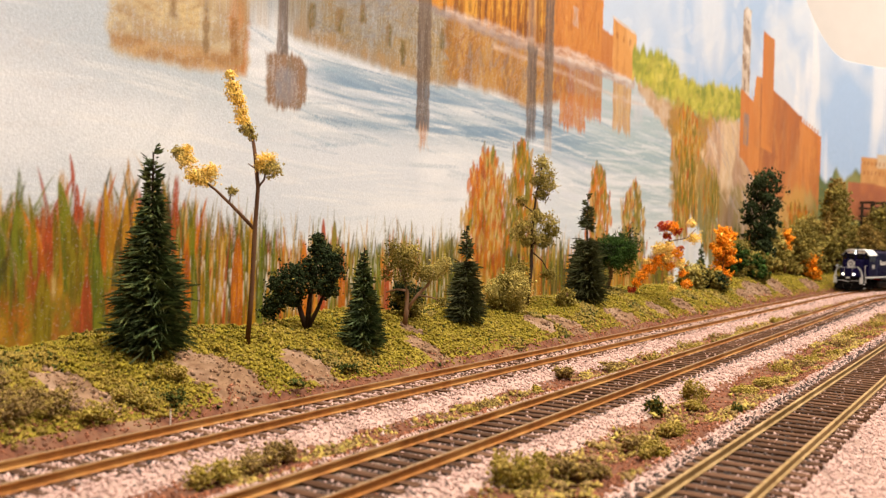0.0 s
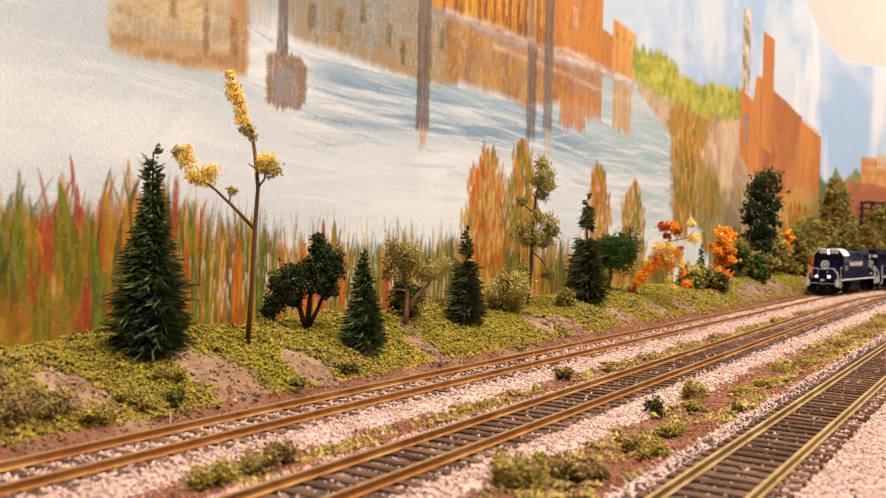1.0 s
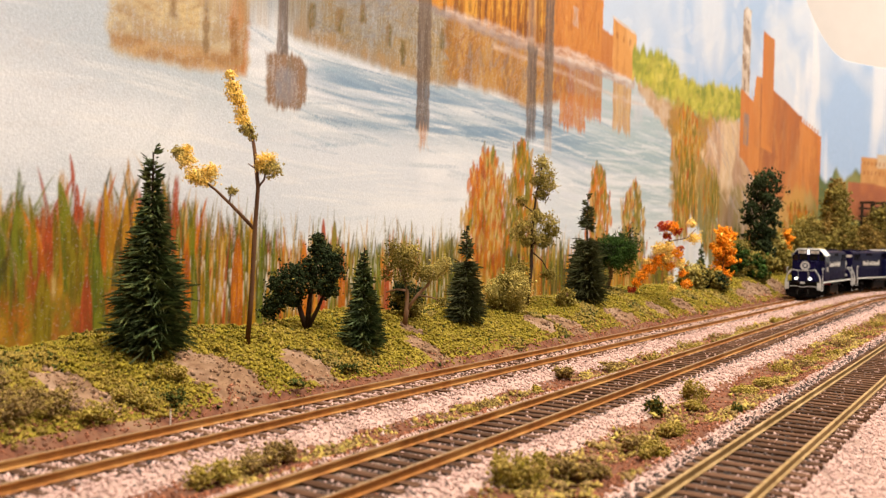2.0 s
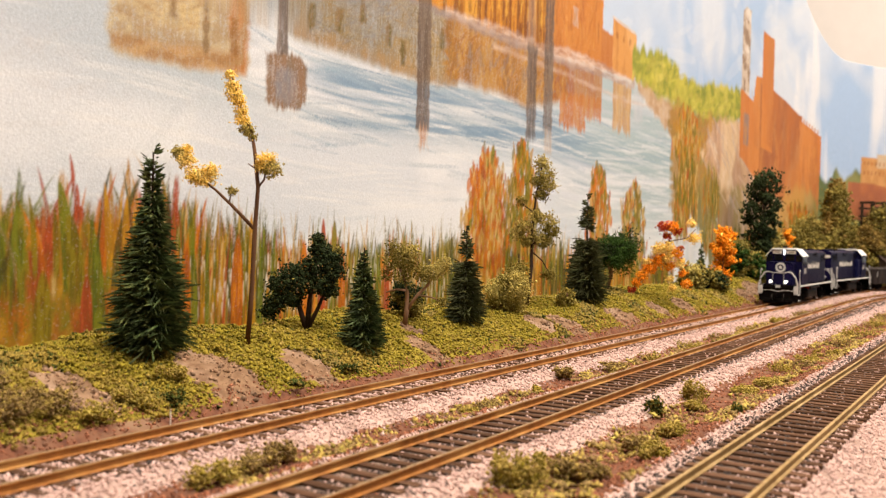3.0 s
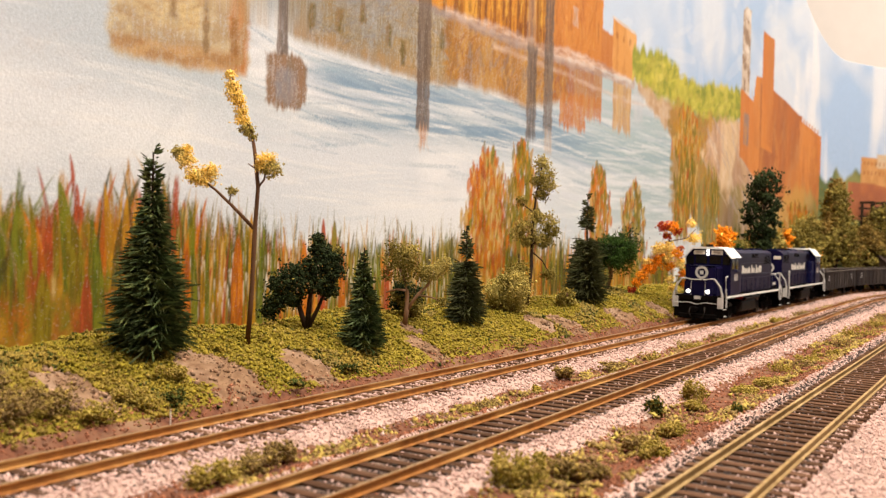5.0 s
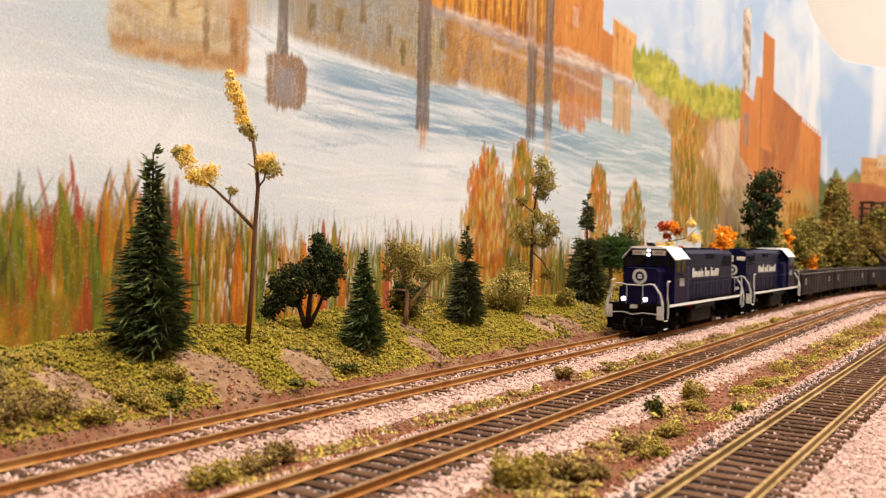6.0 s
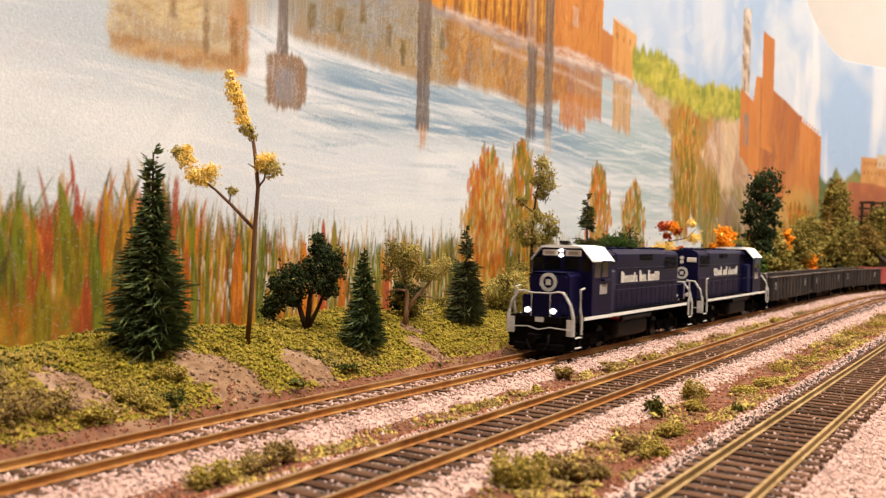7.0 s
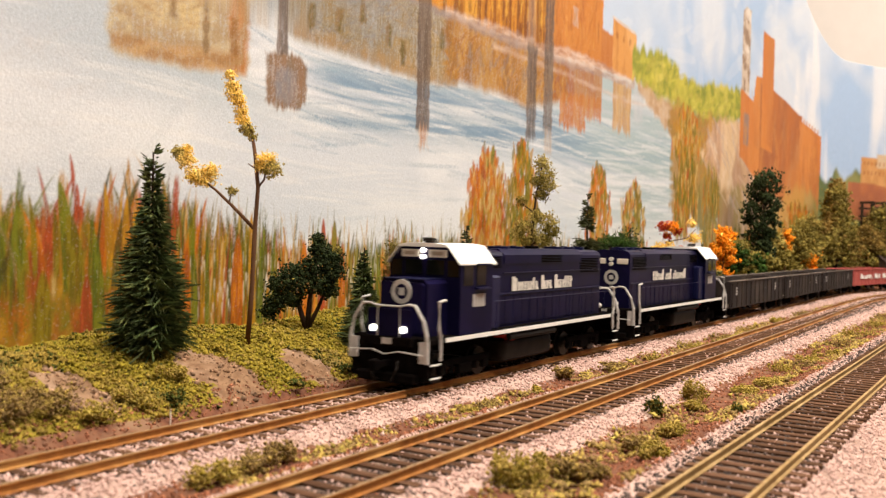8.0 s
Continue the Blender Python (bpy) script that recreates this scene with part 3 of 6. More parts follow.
area([ORANGE_BRICK, (0.42, 0.15, 0.04), (0.52, 0.21, 0.05)], [(0.264, 0.25), (0.358, 0.248)], [(0.264, 0.190), (0.361, 0.194)], 0.001, 0.0015, 1.0, 120, 18, 0.0, 60)
for k in range(11):
    panel([GOLD_DARK, RUST] if k % 3 else [(0.62, 0.34, 0.12), GOLD], 0.271 + 0.0082 * k, 0.214 + 0.006 * (k % 3), 0.0026, 0.016, 0.55, 61 + k, 0.3)
panel([(0.42, 0.40, 0.40), (0.5, 0.40, 0.34)], 0.311, 0.224, 0.009, 0.014, 0.6, 74, 0.4)
area([(0.44, 0.17, 0.05), RUST], [(0.359, 0.226), (0.384, 0.224)], [(0.361, 0.194), (0.385, 0.194)], 0.001, 0.0015, 1.0, 150, 30, 0.0, 75)
area([(0.56, 0.27, 0.08), (0.48, 0.22, 0.065), (0.62, 0.34, 0.13)], [(0.382, 0.2385), (0.430, 0.2350)], [(0.385, 0.194), (0.433, 0.195)], 0.0006, 0.0012, 1.0, 130, 60, 0.0, 76)
area([(0.60, 0.50, 0.42), (0.5, 0.4, 0.3)], [(0.381, 0.2405), (0.431, 0.2370)], [(0.381, 0.2385), (0.431, 0.2350)], 0.0004, 0.0008, 0.8, 130, 60, 0.0, 77)
for k in range(3):
    panel([RUST, GOLD_DARK], 0.391 + 0.014 * k, 0.226, 0.004, 0.005, 0.6, 78 + k, 0.3)
area([(0.48, 0.49, 0.53), (0.40, 0.41, 0.46)], [(0.431, 0.208), (0.453, 0.207)], [(0.431, 0.192), (0.454, 0.192)], 0.0008, 0.0015, 0.95, 130, 60, 0.0, 81)
scumble(260, [(-0.086, 0.162), (-0.020, 0.166)], [(-0.086, 0.126), (-0.020, 0.128)], [TAN, TAN_DEEP, TAN_PALE, (0.44, 0.36, 0.26)], 0.010, 0.0012, 0.3, 0.3, 0.35, 210)
scumble(520, [(0.006, 0.170), (0.150, 0.200)], [(0.006, 0.151), (0.150, 0.149)], [(0.19, 0.20, 0.23), (0.28, 0.17, 0.065), (0.16, 0.12, 0.04), (0.40, 0.34, 0.25), (0.33, 0.22, 0.09)], 0.008, 0.0012, 0.3, 0.7, 0.42, 211)
scumble(460, [(0.140, 0.189), (0.300, 0.189)], [(0.140, 0.153), (0.300, 0.160)], [(0.45, 0.22, 0.04), (0.26, 0.105, 0.03), (0.20, 0.17, 0.16), (0.50, 0.30, 0.09), (0.34, 0.15, 0.03)], 0.009, 0.0018, 1.4, 0.4, 0.6, 212)
scumble(160, [(0.268, 0.245), (0.358, 0.247)], [(0.268, 0.193), (0.358, 0.196)], [(0.46, 0.17, 0.035), (0.32, 0.10, 0.025), (0.50, 0.23, 0.06)], 0.012, 0.0020, 1.5, 0.2, 0.5, 213)
scumble(260, [(0.140, 0.230), (0.268, 0.245)], [(0.140, 0.190), (0.268, 0.191)], [(0.64, 0.33, 0.05), (0.16, 0.065, 0.02), (0.44, 0.17, 0.025)], 0.010, 0.0012, 1.5, 0.12, 0.65, 214)
# shoreline: pale ragged stones, and the line of its reflection
area([SHORE, (0.36, 0.24, 0.19), (0.66, 0.56, 0.50)], [(0.136, 0.1915), (0.25, 0.1940), (0.315, 0.1990), (0.432, 0.1960)], [(0.136, 0.1865), (0.25, 0.1860), (0.315, 0.1880), (0.432, 0.1890)], 0.0022, 0.002, 0.75, 90, 330, 0.5, 82)
area([(0.26, 0.21, 0.21), (0.36, 0.27, 0.24)], [(0.10, 0.1890), (0.25, 0.1880), (0.43, 0.1910)], [(0.10, 0.1850), (0.25, 0.1835), (0.43, 0.1890)], 0.0014, 0.0018, 0.7, 60, 300, 0.45, 83)
area([(0.58, 0.46, 0.39), (0.46, 0.31, 0.23)], [(0.19, 0.1810), (0.30, 0.1800), (0.40, 0.1770), (0.47, 0.1800)], [(0.19, 0.1785), (0.30, 0.1770), (0.40, 0.1745), (0.47, 0.1780)], 0.0014, 0.0018, 0.6, 60, 300, 0.5, 84)
# tank and piles in the water
area([(0.215, 0.105, 0.038), (0.185, 0.11, 0.055)], [(-0.0075, 0.1375), (-0.003, 0.1395), (0.014, 0.1400), (0.0195, 0.1355)], [(-0.0065, 0.1165), (-0.002, 0.1138), (0.014, 0.1150), (0.0185, 0.1195)], 0.0016, 0.0016, 0.92, 420, 60, 0.35, 85)
area([(0.205, 0.205, 0.23), (0.24, 0.21, 0.205)], [(-0.0030, 0.1310), (0.0060, 0.1335), (0.0130, 0.1310)], [(-0.0030, 0.1190), (0.0060, 0.1165), (0.0130, 0.1195)], 0.0016, 0.0024, 0.8, 420, 200, 0.4, 86, 0.003)
POST_PAINT = [(0.115, 0.08, 0.062), (0.16, 0.115, 0.09)]
area(POST_PAINT, [(-0.0010, 0.25), (0.0050, 0.25)], [(0.0005, 0.1385), (0.0060, 0.1390)], 0.0008, 0.001, 0.9, 420, 30, 0.25, 87, 0.0007)
area(POST_PAINT, [(0.1085, 0.25), (0.1210, 0.25)], [(0.1105, 0.1165), (0.1215, 0.1170)], 0.0015, 0.002, 0.9, 420, 30, 0.25, 88, 0.0008)
area([(0.42, 0.19, 0.08), (0.55, 0.42, 0.32)], [(0.1115, 0.1190), (0.1205, 0.1190)], [(0.1125, 0.1080), (0.1195, 0.1085)], 0.004, 0.003, 0.75, 500, 60, 0.5, 89)
area([(0.27, 0.20, 0.17), (0.32, 0.24, 0.19)], [(0.236, 0.25), (0.248, 0.25)], [(0.236, 0.185), (0.248, 0.185)], 0.001, 0.001, 0.45, 420, 30, 0.3, 90)
area([(0.10, 0.075, 0.065), (0.145, 0.11, 0.09)], [(0.237, 0.190), (0.249, 0.190)], [(0.239, 0.1255), (0.251, 0.1260)], 0.003, 0.004, 0.85, 420, 30, 0.35, 91)
area([(0.11, 0.083, 0.07), (0.16, 0.125, 0.105)], [(0.262, 0.25), (0.274, 0.25)], [(0.264, 0.134), (0.276, 0.134)], 0.003, 0.004, 0.88, 420, 40, 0.35, 92)
area([(0.44, 0.30, 0.18), (0.52, 0.44, 0.36)], [(0.265, 0.134), (0.276, 0.134)], [(0.266, 0.117), (0.275, 0.118)], 0.004, 0.003, 0.55, 420, 60, 0.6, 93)
# wooded hill, bank and rock
area([(0.44, 0.40, 0.06), (0.24, 0.26, 0.04), (0.56, 0.47, 0.10)], [(0.426, 0.222), (0.467, 0.228), (0.518, 0.232), (0.550, 0.220), (0.614, 0.221), (0.683, 0.231), (0.764, 0.240)],
     [(0.425, 0.199), (0.469, 0.194), (0.53, 0.187), (0.617, 0.186), (0.687, 0.190), (0.768, 0.200)], 0.0080, 0.004, 1.0, 75, 55, 0.0, 95)
area([(0.50, 0.34, 0.20), (0.42, 0.24, 0.10), (0.36, 0.33, 0.20)], [(0.440, 0.197), (0.490, 0.195), (0.545, 0.186)], [(0.440, 0.186), (0.490, 0.172), (0.545, 0.150)], 0.004, 0.004, 0.9, 70, 90, 0.2, 96)
area([(0.36, 0.19, 0.05), (0.25, 0.165, 0.04), (0.46, 0.25, 0.065)], [(0.520, 0.184), (0.545, 0.197), (0.599, 0.190), (0.659, 0.196), (0.775, 0.200), (0.850, 0.150)],
     [(0.525, 0.160), (0.560, 0.128), (0.640, 0.098), (0.700, 0.085), (0.791, 0.075), (0.850, 0.07)], 0.005, 0.005, 1.0, 70, 45, 0.1, 97, 0.008)
area([(0.55, 0.36, 0.24), (0.40, 0.235, 0.14), (0.64, 0.47, 0.29)], [(0.610, 0.150), (0.650, 0.172), (0.672, 0.196), (0.764, 0.200), (0.812, 0.150), (0.850, 0.122)],
     [(0.610, 0.146), (0.660, 0.128), (0.690, 0.110), (0.775, 0.075), (0.821, 0.055), (0.853, 0.048)], 0.005, 0.005, 0.95, 60, 22, 0.1, 98)
area([(0.40, 0.27, 0.195), (0.33, 0.21, 0.11), (0.28, 0.205, 0.08)], [(0.690, 0.115), (0.760, 0.125), (0.835, 0.135), (0.961, 0.125), (1.045, 0.100)],
     [(0.690, 0.0), (1.045, 0.0)], 0.006, 0.006, 1.0, 60, 18, 0.0, 99)
area([(0.27, 0.20, 0.055), (0.185, 0.155, 0.04), (0.36, 0.21, 0.07)], [(0.530, 0.150), (0.560, 0.152), (0.620, 0.148), (0.690, 0.130)],
     [(0.532, 0.085), (0.548, 0.066), (0.575, 0.058), (0.590, 0.082), (0.615, 0.078), (0.630, 0.050), (0.690, 0.030)], 0.014, 0.006, 0.97, 110, 16, 0.12, 100, 0.010)
scumble(340, [(0.430, 0.224), (0.467, 0.226), (0.518, 0.229), (0.614, 0.218), (0.762, 0.236)], [(0.430, 0.198), (0.53, 0.189), (0.617, 0.188), (0.762, 0.200)],
        [(0.50, 0.44, 0.07), (0.30, 0.31, 0.04), (0.18, 0.21, 0.035), (0.40, 0.34, 0.06)], 0.007, 0.0045, 1.3, 0.5, 0.7, 215)
scumble(200, [(0.532, 0.186), (0.640, 0.186)], [(0.532, 0.150), (0.640, 0.120)], [(0.48, 0.26, 0.05), (0.30, 0.20, 0.04), (0.40, 0.18, 0.04), (0.24, 0.20, 0.05)], 0.010, 0.0035, 1.4, 0.5, 0.7, 216)
scumble(170, [(0.640, 0.170), (0.680, 0.194), (0.764, 0.196), (0.850, 0.120)], [(0.640, 0.130), (0.850, 0.045)], [(0.66, 0.52, 0.38), (0.42, 0.27, 0.19), (0.36, 0.30, 0.29), (0.56, 0.36, 0.20)], 0.020, 0.0030, 1.9, 0.3, 0.55, 217)
# the brick mill with its chimney, and the smaller stack
MILL, MILL_SHADE = [(0.50, 0.175, 0.045), (0.42, 0.145, 0.042), (0.56, 0.22, 0.06)], [(0.40, 0.135, 0.042), (0.33, 0.115, 0.045), (0.47, 0.18, 0.055)]
area([(0.52, 0.42, 0.33), (0.28, 0.19, 0.13), (0.66, 0.60, 0.54)], [(0.765, 0.332), (0.777, 0.339), (0.793, 0.338)], [(0.764, 0.235), (0.795, 0.235)], 0.0006, 0.0012, 1.0, 120, 120, 0.0, 101)
area(MILL, [(0.762, 0.241), (0.812, 0.232), (0.820, 0.264), (0.840, 0.266)], [(0.769, 0.160), (0.848, 0.130)], 0.0006, 0.0012, 1.0, 60, 12, 0.0, 102)
area(MILL_SHADE, [(0.838, 0.258), (0.879, 0.258), (0.926, 0.250), (0.971, 0.236)], [(0.848, 0.130), (0.979, 0.106)], 0.0006, 0.0012, 1.0, 50, 8, 0.0, 103)
area(MILL, [(0.972, 0.229), (0.997, 0.224), (1.029, 0.214)], [(0.98, 0.096), (1.033, 0.096)], 0.0008, 0.0012, 1.0, 60, 8, 0.0, 104)
area([(0.54, 0.20, 0.05), (0.46, 0.16, 0.045)], [(0.843, 0.325), (0.872, 0.322)], [(0.843, 0.180), (0.884, 0.176)], 0.0005, 0.0012, 1.0, 50, 10, 0.0, 105)
area(MILL_SHADE, [(0.864, 0.323), (0.873, 0.322)], [(0.870, 0.185), (0.884, 0.180)], 0.0005, 0.0012, 0.8, 50, 10, 0.0, 106)
panel([(0.23, 0.17, 0.15), (0.28, 0.2, 0.16)], 0.786, 0.195, 0.020, 0.038, 0.9, 107, 0.1)
for k in range(6):
    panel(MILL if k % 2 else [(0.32, 0.13, 0.06), (0.36, 0.17, 0.08)], 0.893 + 0.0145 * k, 0.19, 0.0055, 0.085 - 0.006 * k, 0.45, 108 + k, 0.2)
for k in range(7):
    panel(MILL, 0.978 + 0.0075 * k, 0.229 - 0.0022 * k, 0.0035, 0.012, 0.95, 116 + k, 0.0)
for k in range(4):
    panel([(0.34, 0.13, 0.05), RUST], 0.986 + 0.012 * k, 0.160, 0.0030, 0.075, 0.4, 124 + k, 0.2)
scumble(120, [(0.770, 0.235), (0.850, 0.25), (1.028, 0.205)], [(0.770, 0.165), (1.028, 0.10)], [(0.48, 0.18, 0.05), (0.34, 0.12, 0.04), (0.40, 0.20, 0.09), (0.56, 0.24, 0.06)], 0.030, 0.0030, 1.55, 0.08, 0.4, 218)
area([(0.40, 0.28, 0.10), (0.27, 0.24, 0.07), (0.52, 0.27, 0.07)], [(0.885, 0.100), (0.935, 0.125), (0.975, 0.140), (1.035, 0.118)], [(0.885, 0.0), (1.045, 0.0)], 0.014, 0.01, 0.9, 70, 14, 0.15, 128)
# far woods and blocks round the bend
area([(0.16, 0.185, 0.065), (0.11, 0.14, 0.055), (0.24, 0.23, 0.08)], [(1.03, 0.158), (1.05, 0.150), (1.072, 0.170), (1.092, 0.158), (1.118, 0.172), (1.150, 0.164), (1.3, 0.17)], [(1.03, 0.0), (1.3, 0.0)], 0.007, 0.005, 1.0, 60, 40, 0.0, 129)
area([(0.56, 0.29, 0.11), (0.47, 0.23, 0.08)], [(1.127, 0.193), (1.30, 0.193)], [(1.129, 0.100), (1.30, 0.100)], 0.0006, 0.0015, 1.0, 60, 40, 0.0, 130)
area([(0.60, 0.46, 0.30), (0.54, 0.40, 0.26)], [(1.159, 0.199), (1.30, 0.200)], [(1.160, 0.178), (1.30, 0.179)], 0.0005, 0.0015, 1.0, 60, 40, 0.0, 131)
area([(0.38, 0.13, 0.055), (0.32, 0.11, 0.055)], [(1.100, 0.154), (1.152, 0.154), (1.176, 0.150)], [(1.102, 0.100), (1.178, 0.095)], 0.0006, 0.0015, 1.0, 60, 40, 0.0, 132)
for k in range(12):
    panel([(0.28, 0.12, 0.05), RUST], 1.134 + 0.0075 * (k % 6), 0.184 - 0.014 * (k // 6), 0.0035, 0.006, 0.8, 133 + k, 0.1)

# painted reeds: a broad wet wash of leaning strokes, then narrower ones, then thin dry grass
PAL = [((0.50, 0.150, 0.008), (0.36, 0.09, 0.008)), ((0.46, 0.225, 0.014), (0.34, 0.165, 0.012)), ((0.205, 0.155, 0.010), (0.135, 0.10, 0.008)),
       ((0.155, 0.165, 0.012), (0.085, 0.105, 0.010)), ((0.065, 0.068, 0.014), (0.05, 0.04, 0.011)), ((0.36, 0.065, 0.020), (0.25, 0.045, 0.014)),
       ((0.52, 0.36, 0.13), (0.40, 0.25, 0.07))]


def reed_top(s):
    """How high the reeds stand on the board."""
    n = 0.007 * float(noise.noise(Vector((s * 45, 2.0, 0.5)))) + 0.006 * float(noise.noise(Vector((s * 160, 5.0, 0.5))))
    return between([(-0.36, 0.070), (-0.12, 0.070), (-0.075, 0.074), (-0.03, 0.070), (0.0, 0.061), (0.10, 0.058), (0.25, 0.060), (0.40, 0.056), (0.56, 0.048)], s) + n


def reeds(count, s_lo, s_hi, foot, share, wide, weights, slant, cover, hairy, seed, clump=0.0):
    rnd = random.Random(seed)
    for k in range(count):
        s = rnd.uniform(s_lo, s_hi)
        if clump and noise.noise(Vector((s * 90, seed, 0))) < rnd.uniform(-clump, clump):
            continue
        z1 = reed_top(s) * share * rnd.uniform(0.62, 1.06)
        z0 = max(0.0, min(foot + rnd.uniform(-0.004, 0.02), z1 - 0.010))
        # the hue drifts along the board, so that neighbours gather into patches
        drift = 0.5 + 1.6 * noise.noise(Vector((s * 26, 0.4 * (seed % 3), 9.0)))
        w = [x * (1.8 if (j in (2, 3, 4)) == (drift > 0.5) else 0.5) for j, x in enumerate(weights)]
        a, b = PAL[rnd.choices(range(7), w)[0]]
        blade(s, z0, z1, wide * rnd.uniform(0.5, 1.35) * (1 + 1.1 * max(0, s)), rnd.gauss(0, slant), a, b, cover * rnd.uniform(0.7, 1.0), rnd.choice((0.1, 0.3, 0.6)), hairy)


area([(0.40, 0.135, 0.014), (0.23, 0.15, 0.016), (0.30, 0.06, 0.014)], [(-0.36, 0.062), (-0.13, 0.062), (-0.105, 0.060), (-0.085, 0.054), (-0.065, 0.048), (-0.050, 0.040)], [(-0.36, 0.0), (-0.050, 0.0)], 0.012, 0.009, 1.0, 60, 24, 0.1, 150)
area([(0.38, 0.20, 0.03), (0.24, 0.17, 0.025), (0.34, 0.11, 0.02)], [(-0.06, 0.044), (0.0, 0.043), (0.10, 0.043), (0.30, 0.043), (0.44, 0.038), (0.545, 0.034)], [(-0.07, 0.0), (0.545, 0.0)], 0.010, 0.008, 0.9, 130, 14, 0.35, 151)
reeds(190, -0.36, -0.055, 0.004, 0.95, 0.0085, (5, 2.4, 3.2, 2.0, 0.2, 2.4, 0.2), 0.12, 0.55, 0.35, 3)
reeds(260, -0.15, -0.050, 0.010, 1.0, 0.0034, (4, 2.5, 3, 2.4, 0.4, 2.0, 0.5), 0.12, 0.55, 0.45, 4)
reeds(520, -0.07, 0.16, 0.006, 0.92, 0.0042, (4, 3, 4, 2, 1.2, 1.6, 0.5), 0.05, 0.9, 0.3, 5)
reeds(380, 0.14, 0.53, 0.008, 0.90, 0.0042, (3.5, 3, 4.5, 2, 1.2, 1.6, 0.6), 0.05, 0.9, 0.3, 6)
reeds(900, -0.065, 0.20, 0.012, 1.0, 0.0019, (2.2, 2.6, 5, 5.0, 4.2, 1.0, 1.0), 0.08, 0.95, 0.35, 7)
reeds(420, 0.18, 0.52, 0.012, 1.0, 0.0022, (2, 2.6, 5, 4, 4, 0.8, 1.2), 0.08, 0.95, 0.35, 8)
scumble(420, [(-0.15, 0.066), (-0.065, 0.056)], [(-0.15, 0.008), (-0.065, 0.008)],
        [(0.46, 0.13, 0.010), (0.30, 0.055, 0.012), (0.20, 0.16, 0.012), (0.13, 0.15, 0.012), (0.44, 0.22, 0.02), (0.17, 0.08, 0.02)], 0.012, 0.0050, 1.5, 0.35, 0.6, 219)
reeds(150, -0.145, -0.045, 0.030, 1.12, 0.0026, (2.5, 2.5, 4, 4, 2.5, 2.5, 1), 0.16, 0.95, 0.25, 9)
# flecks of bare ground between the strokes
rnd = random.Random(12)
for k in range(420):
    s = rnd.uniform(-0.055, 0.17)
    z0 = rnd.uniform(0.020, 0.046)
    blade(s, z0, z0 + rnd.uniform(0.002, 0.006), 0.0008 * rnd.uniform(0.6, 1.3), 0.0, (0.66, 0.60, 0.52), (0.6, 0.52, 0.4), 0.8, 0.3, 0.5)
# slender tops that stand over the rest: grass stems and seed heads
for k in range(240):
    s = rnd.uniform(-0.065, 0.45)
    z0 = reed_top(s) * 0.72
    a, b = PAL[rnd.choice((2, 2, 3, 4, 1, 6))]
    blade(s, z0, z0 + rnd.uniform(0.016, 0.028), rnd.uniform(0.0005, 0.0016) * (1 + max(0, s)), rnd.gauss(0, 0.12), a, b, 0.75, 0.1, 0.75)
for k in range(60):
    s = rnd.uniform(-0.05, 0.42)
    z0 = reed_top(s) * 0.7
    blade(s, z0, z0 + rnd.uniform(0.020, 0.034), 0.0006, rnd.gauss(0, 0.22), (0.40, 0.33, 0.17), (0.34, 0.30, 0.14), 0.5, 0.1, 0.3)
# single plants: (s, foot, tip, width, lean, paint)
for s, z0, z1, w, lean, pick in ((-0.0995, 0.060, 0.0740, 0.0030, -0.02, 5), (-0.1010, 0.070, 0.0845, 0.0018, -0.12, 5), (-0.0985, 0.060, 0.0660, 0.0046, 0.0, 5),
                                 (-0.1020, 0.034, 0.0760, 0.0062, -0.12, 3), (-0.0990, 0.030, 0.0640, 0.0080, -0.12, 2), (-0.0925, 0.020, 0.0640, 0.0046, -0.02, 3), (-0.1070, 0.040, 0.0660, 0.0030, -0.05, 2), (-0.1150, 0.040, 0.0700, 0.0026, -0.1, 2),
                                 (-0.0890, 0.004, 0.0580, 0.0060, -0.06, 3), (-0.0950, 0.010, 0.0420, 0.0060, 0.0, 5), (-0.1120, 0.008, 0.0440, 0.0080, 0.0, 2),
                                 (-0.0865, 0.050, 0.0760, 0.0030, -0.08, 1), (-0.0790, 0.050, 0.0710, 0.0034, 0.02, 1), (-0.0740, 0.046, 0.0640, 0.0040, 0.0, 2),
                                 (-0.0660, 0.050, 0.0780, 0.0045, 0.0, 6), (-0.0590, 0.050, 0.0740, 0.0030, 0.0, 4), (-0.0450, 0.012, 0.0560, 0.0042, -0.05, 3),
                                 (-0.0385, 0.010, 0.0600, 0.0030, -0.02, 3), (-0.0500, 0.010, 0.0560, 0.0060, 0.0, 0), (-0.0220, 0.012, 0.0580, 0.0080, 0.0, 0),
                                 (-0.0130, 0.012, 0.0680, 0.0050, -0.03, 1), (-0.0080, 0.012, 0.0560, 0.0036, 0.0, 3), (0.0200, 0.012, 0.0560, 0.0075, 0.0, 0),
                                 (0.0335, 0.046, 0.0660, 0.0040, -0.02, 5), (0.0415, 0.040, 0.0655, 0.0052, 0.0, 2), (0.0480, 0.010, 0.0560, 0.0060, 0.0, 0),
                                 (0.0330, 0.010, 0.0420, 0.0060, 0.0, 5), (0.0850, 0.010, 0.0440, 0.0060, 0.0, 5), (0.1250, 0.030, 0.0590, 0.0034, 0.0, 4),
                                 (0.1480, 0.030, 0.0620, 0.0036, 0.0, 4), (0.1000, 0.020, 0.0600, 0.0034, 0.0, 2)):
    blade(s, z0, z1, w, lean, *PAL[pick], 0.95, 0.06, 0.2)
for s, z, lean in ((-0.1220, 0.078, 0.75), (-0.1280, 0.066, 0.8)):
    blade(s, z - 0.038, z, 0.0016, -lean, (0.17, 0.13, 0.05), (0.24, 0.17, 0.06), 0.7, 0.3, 0.4)
    

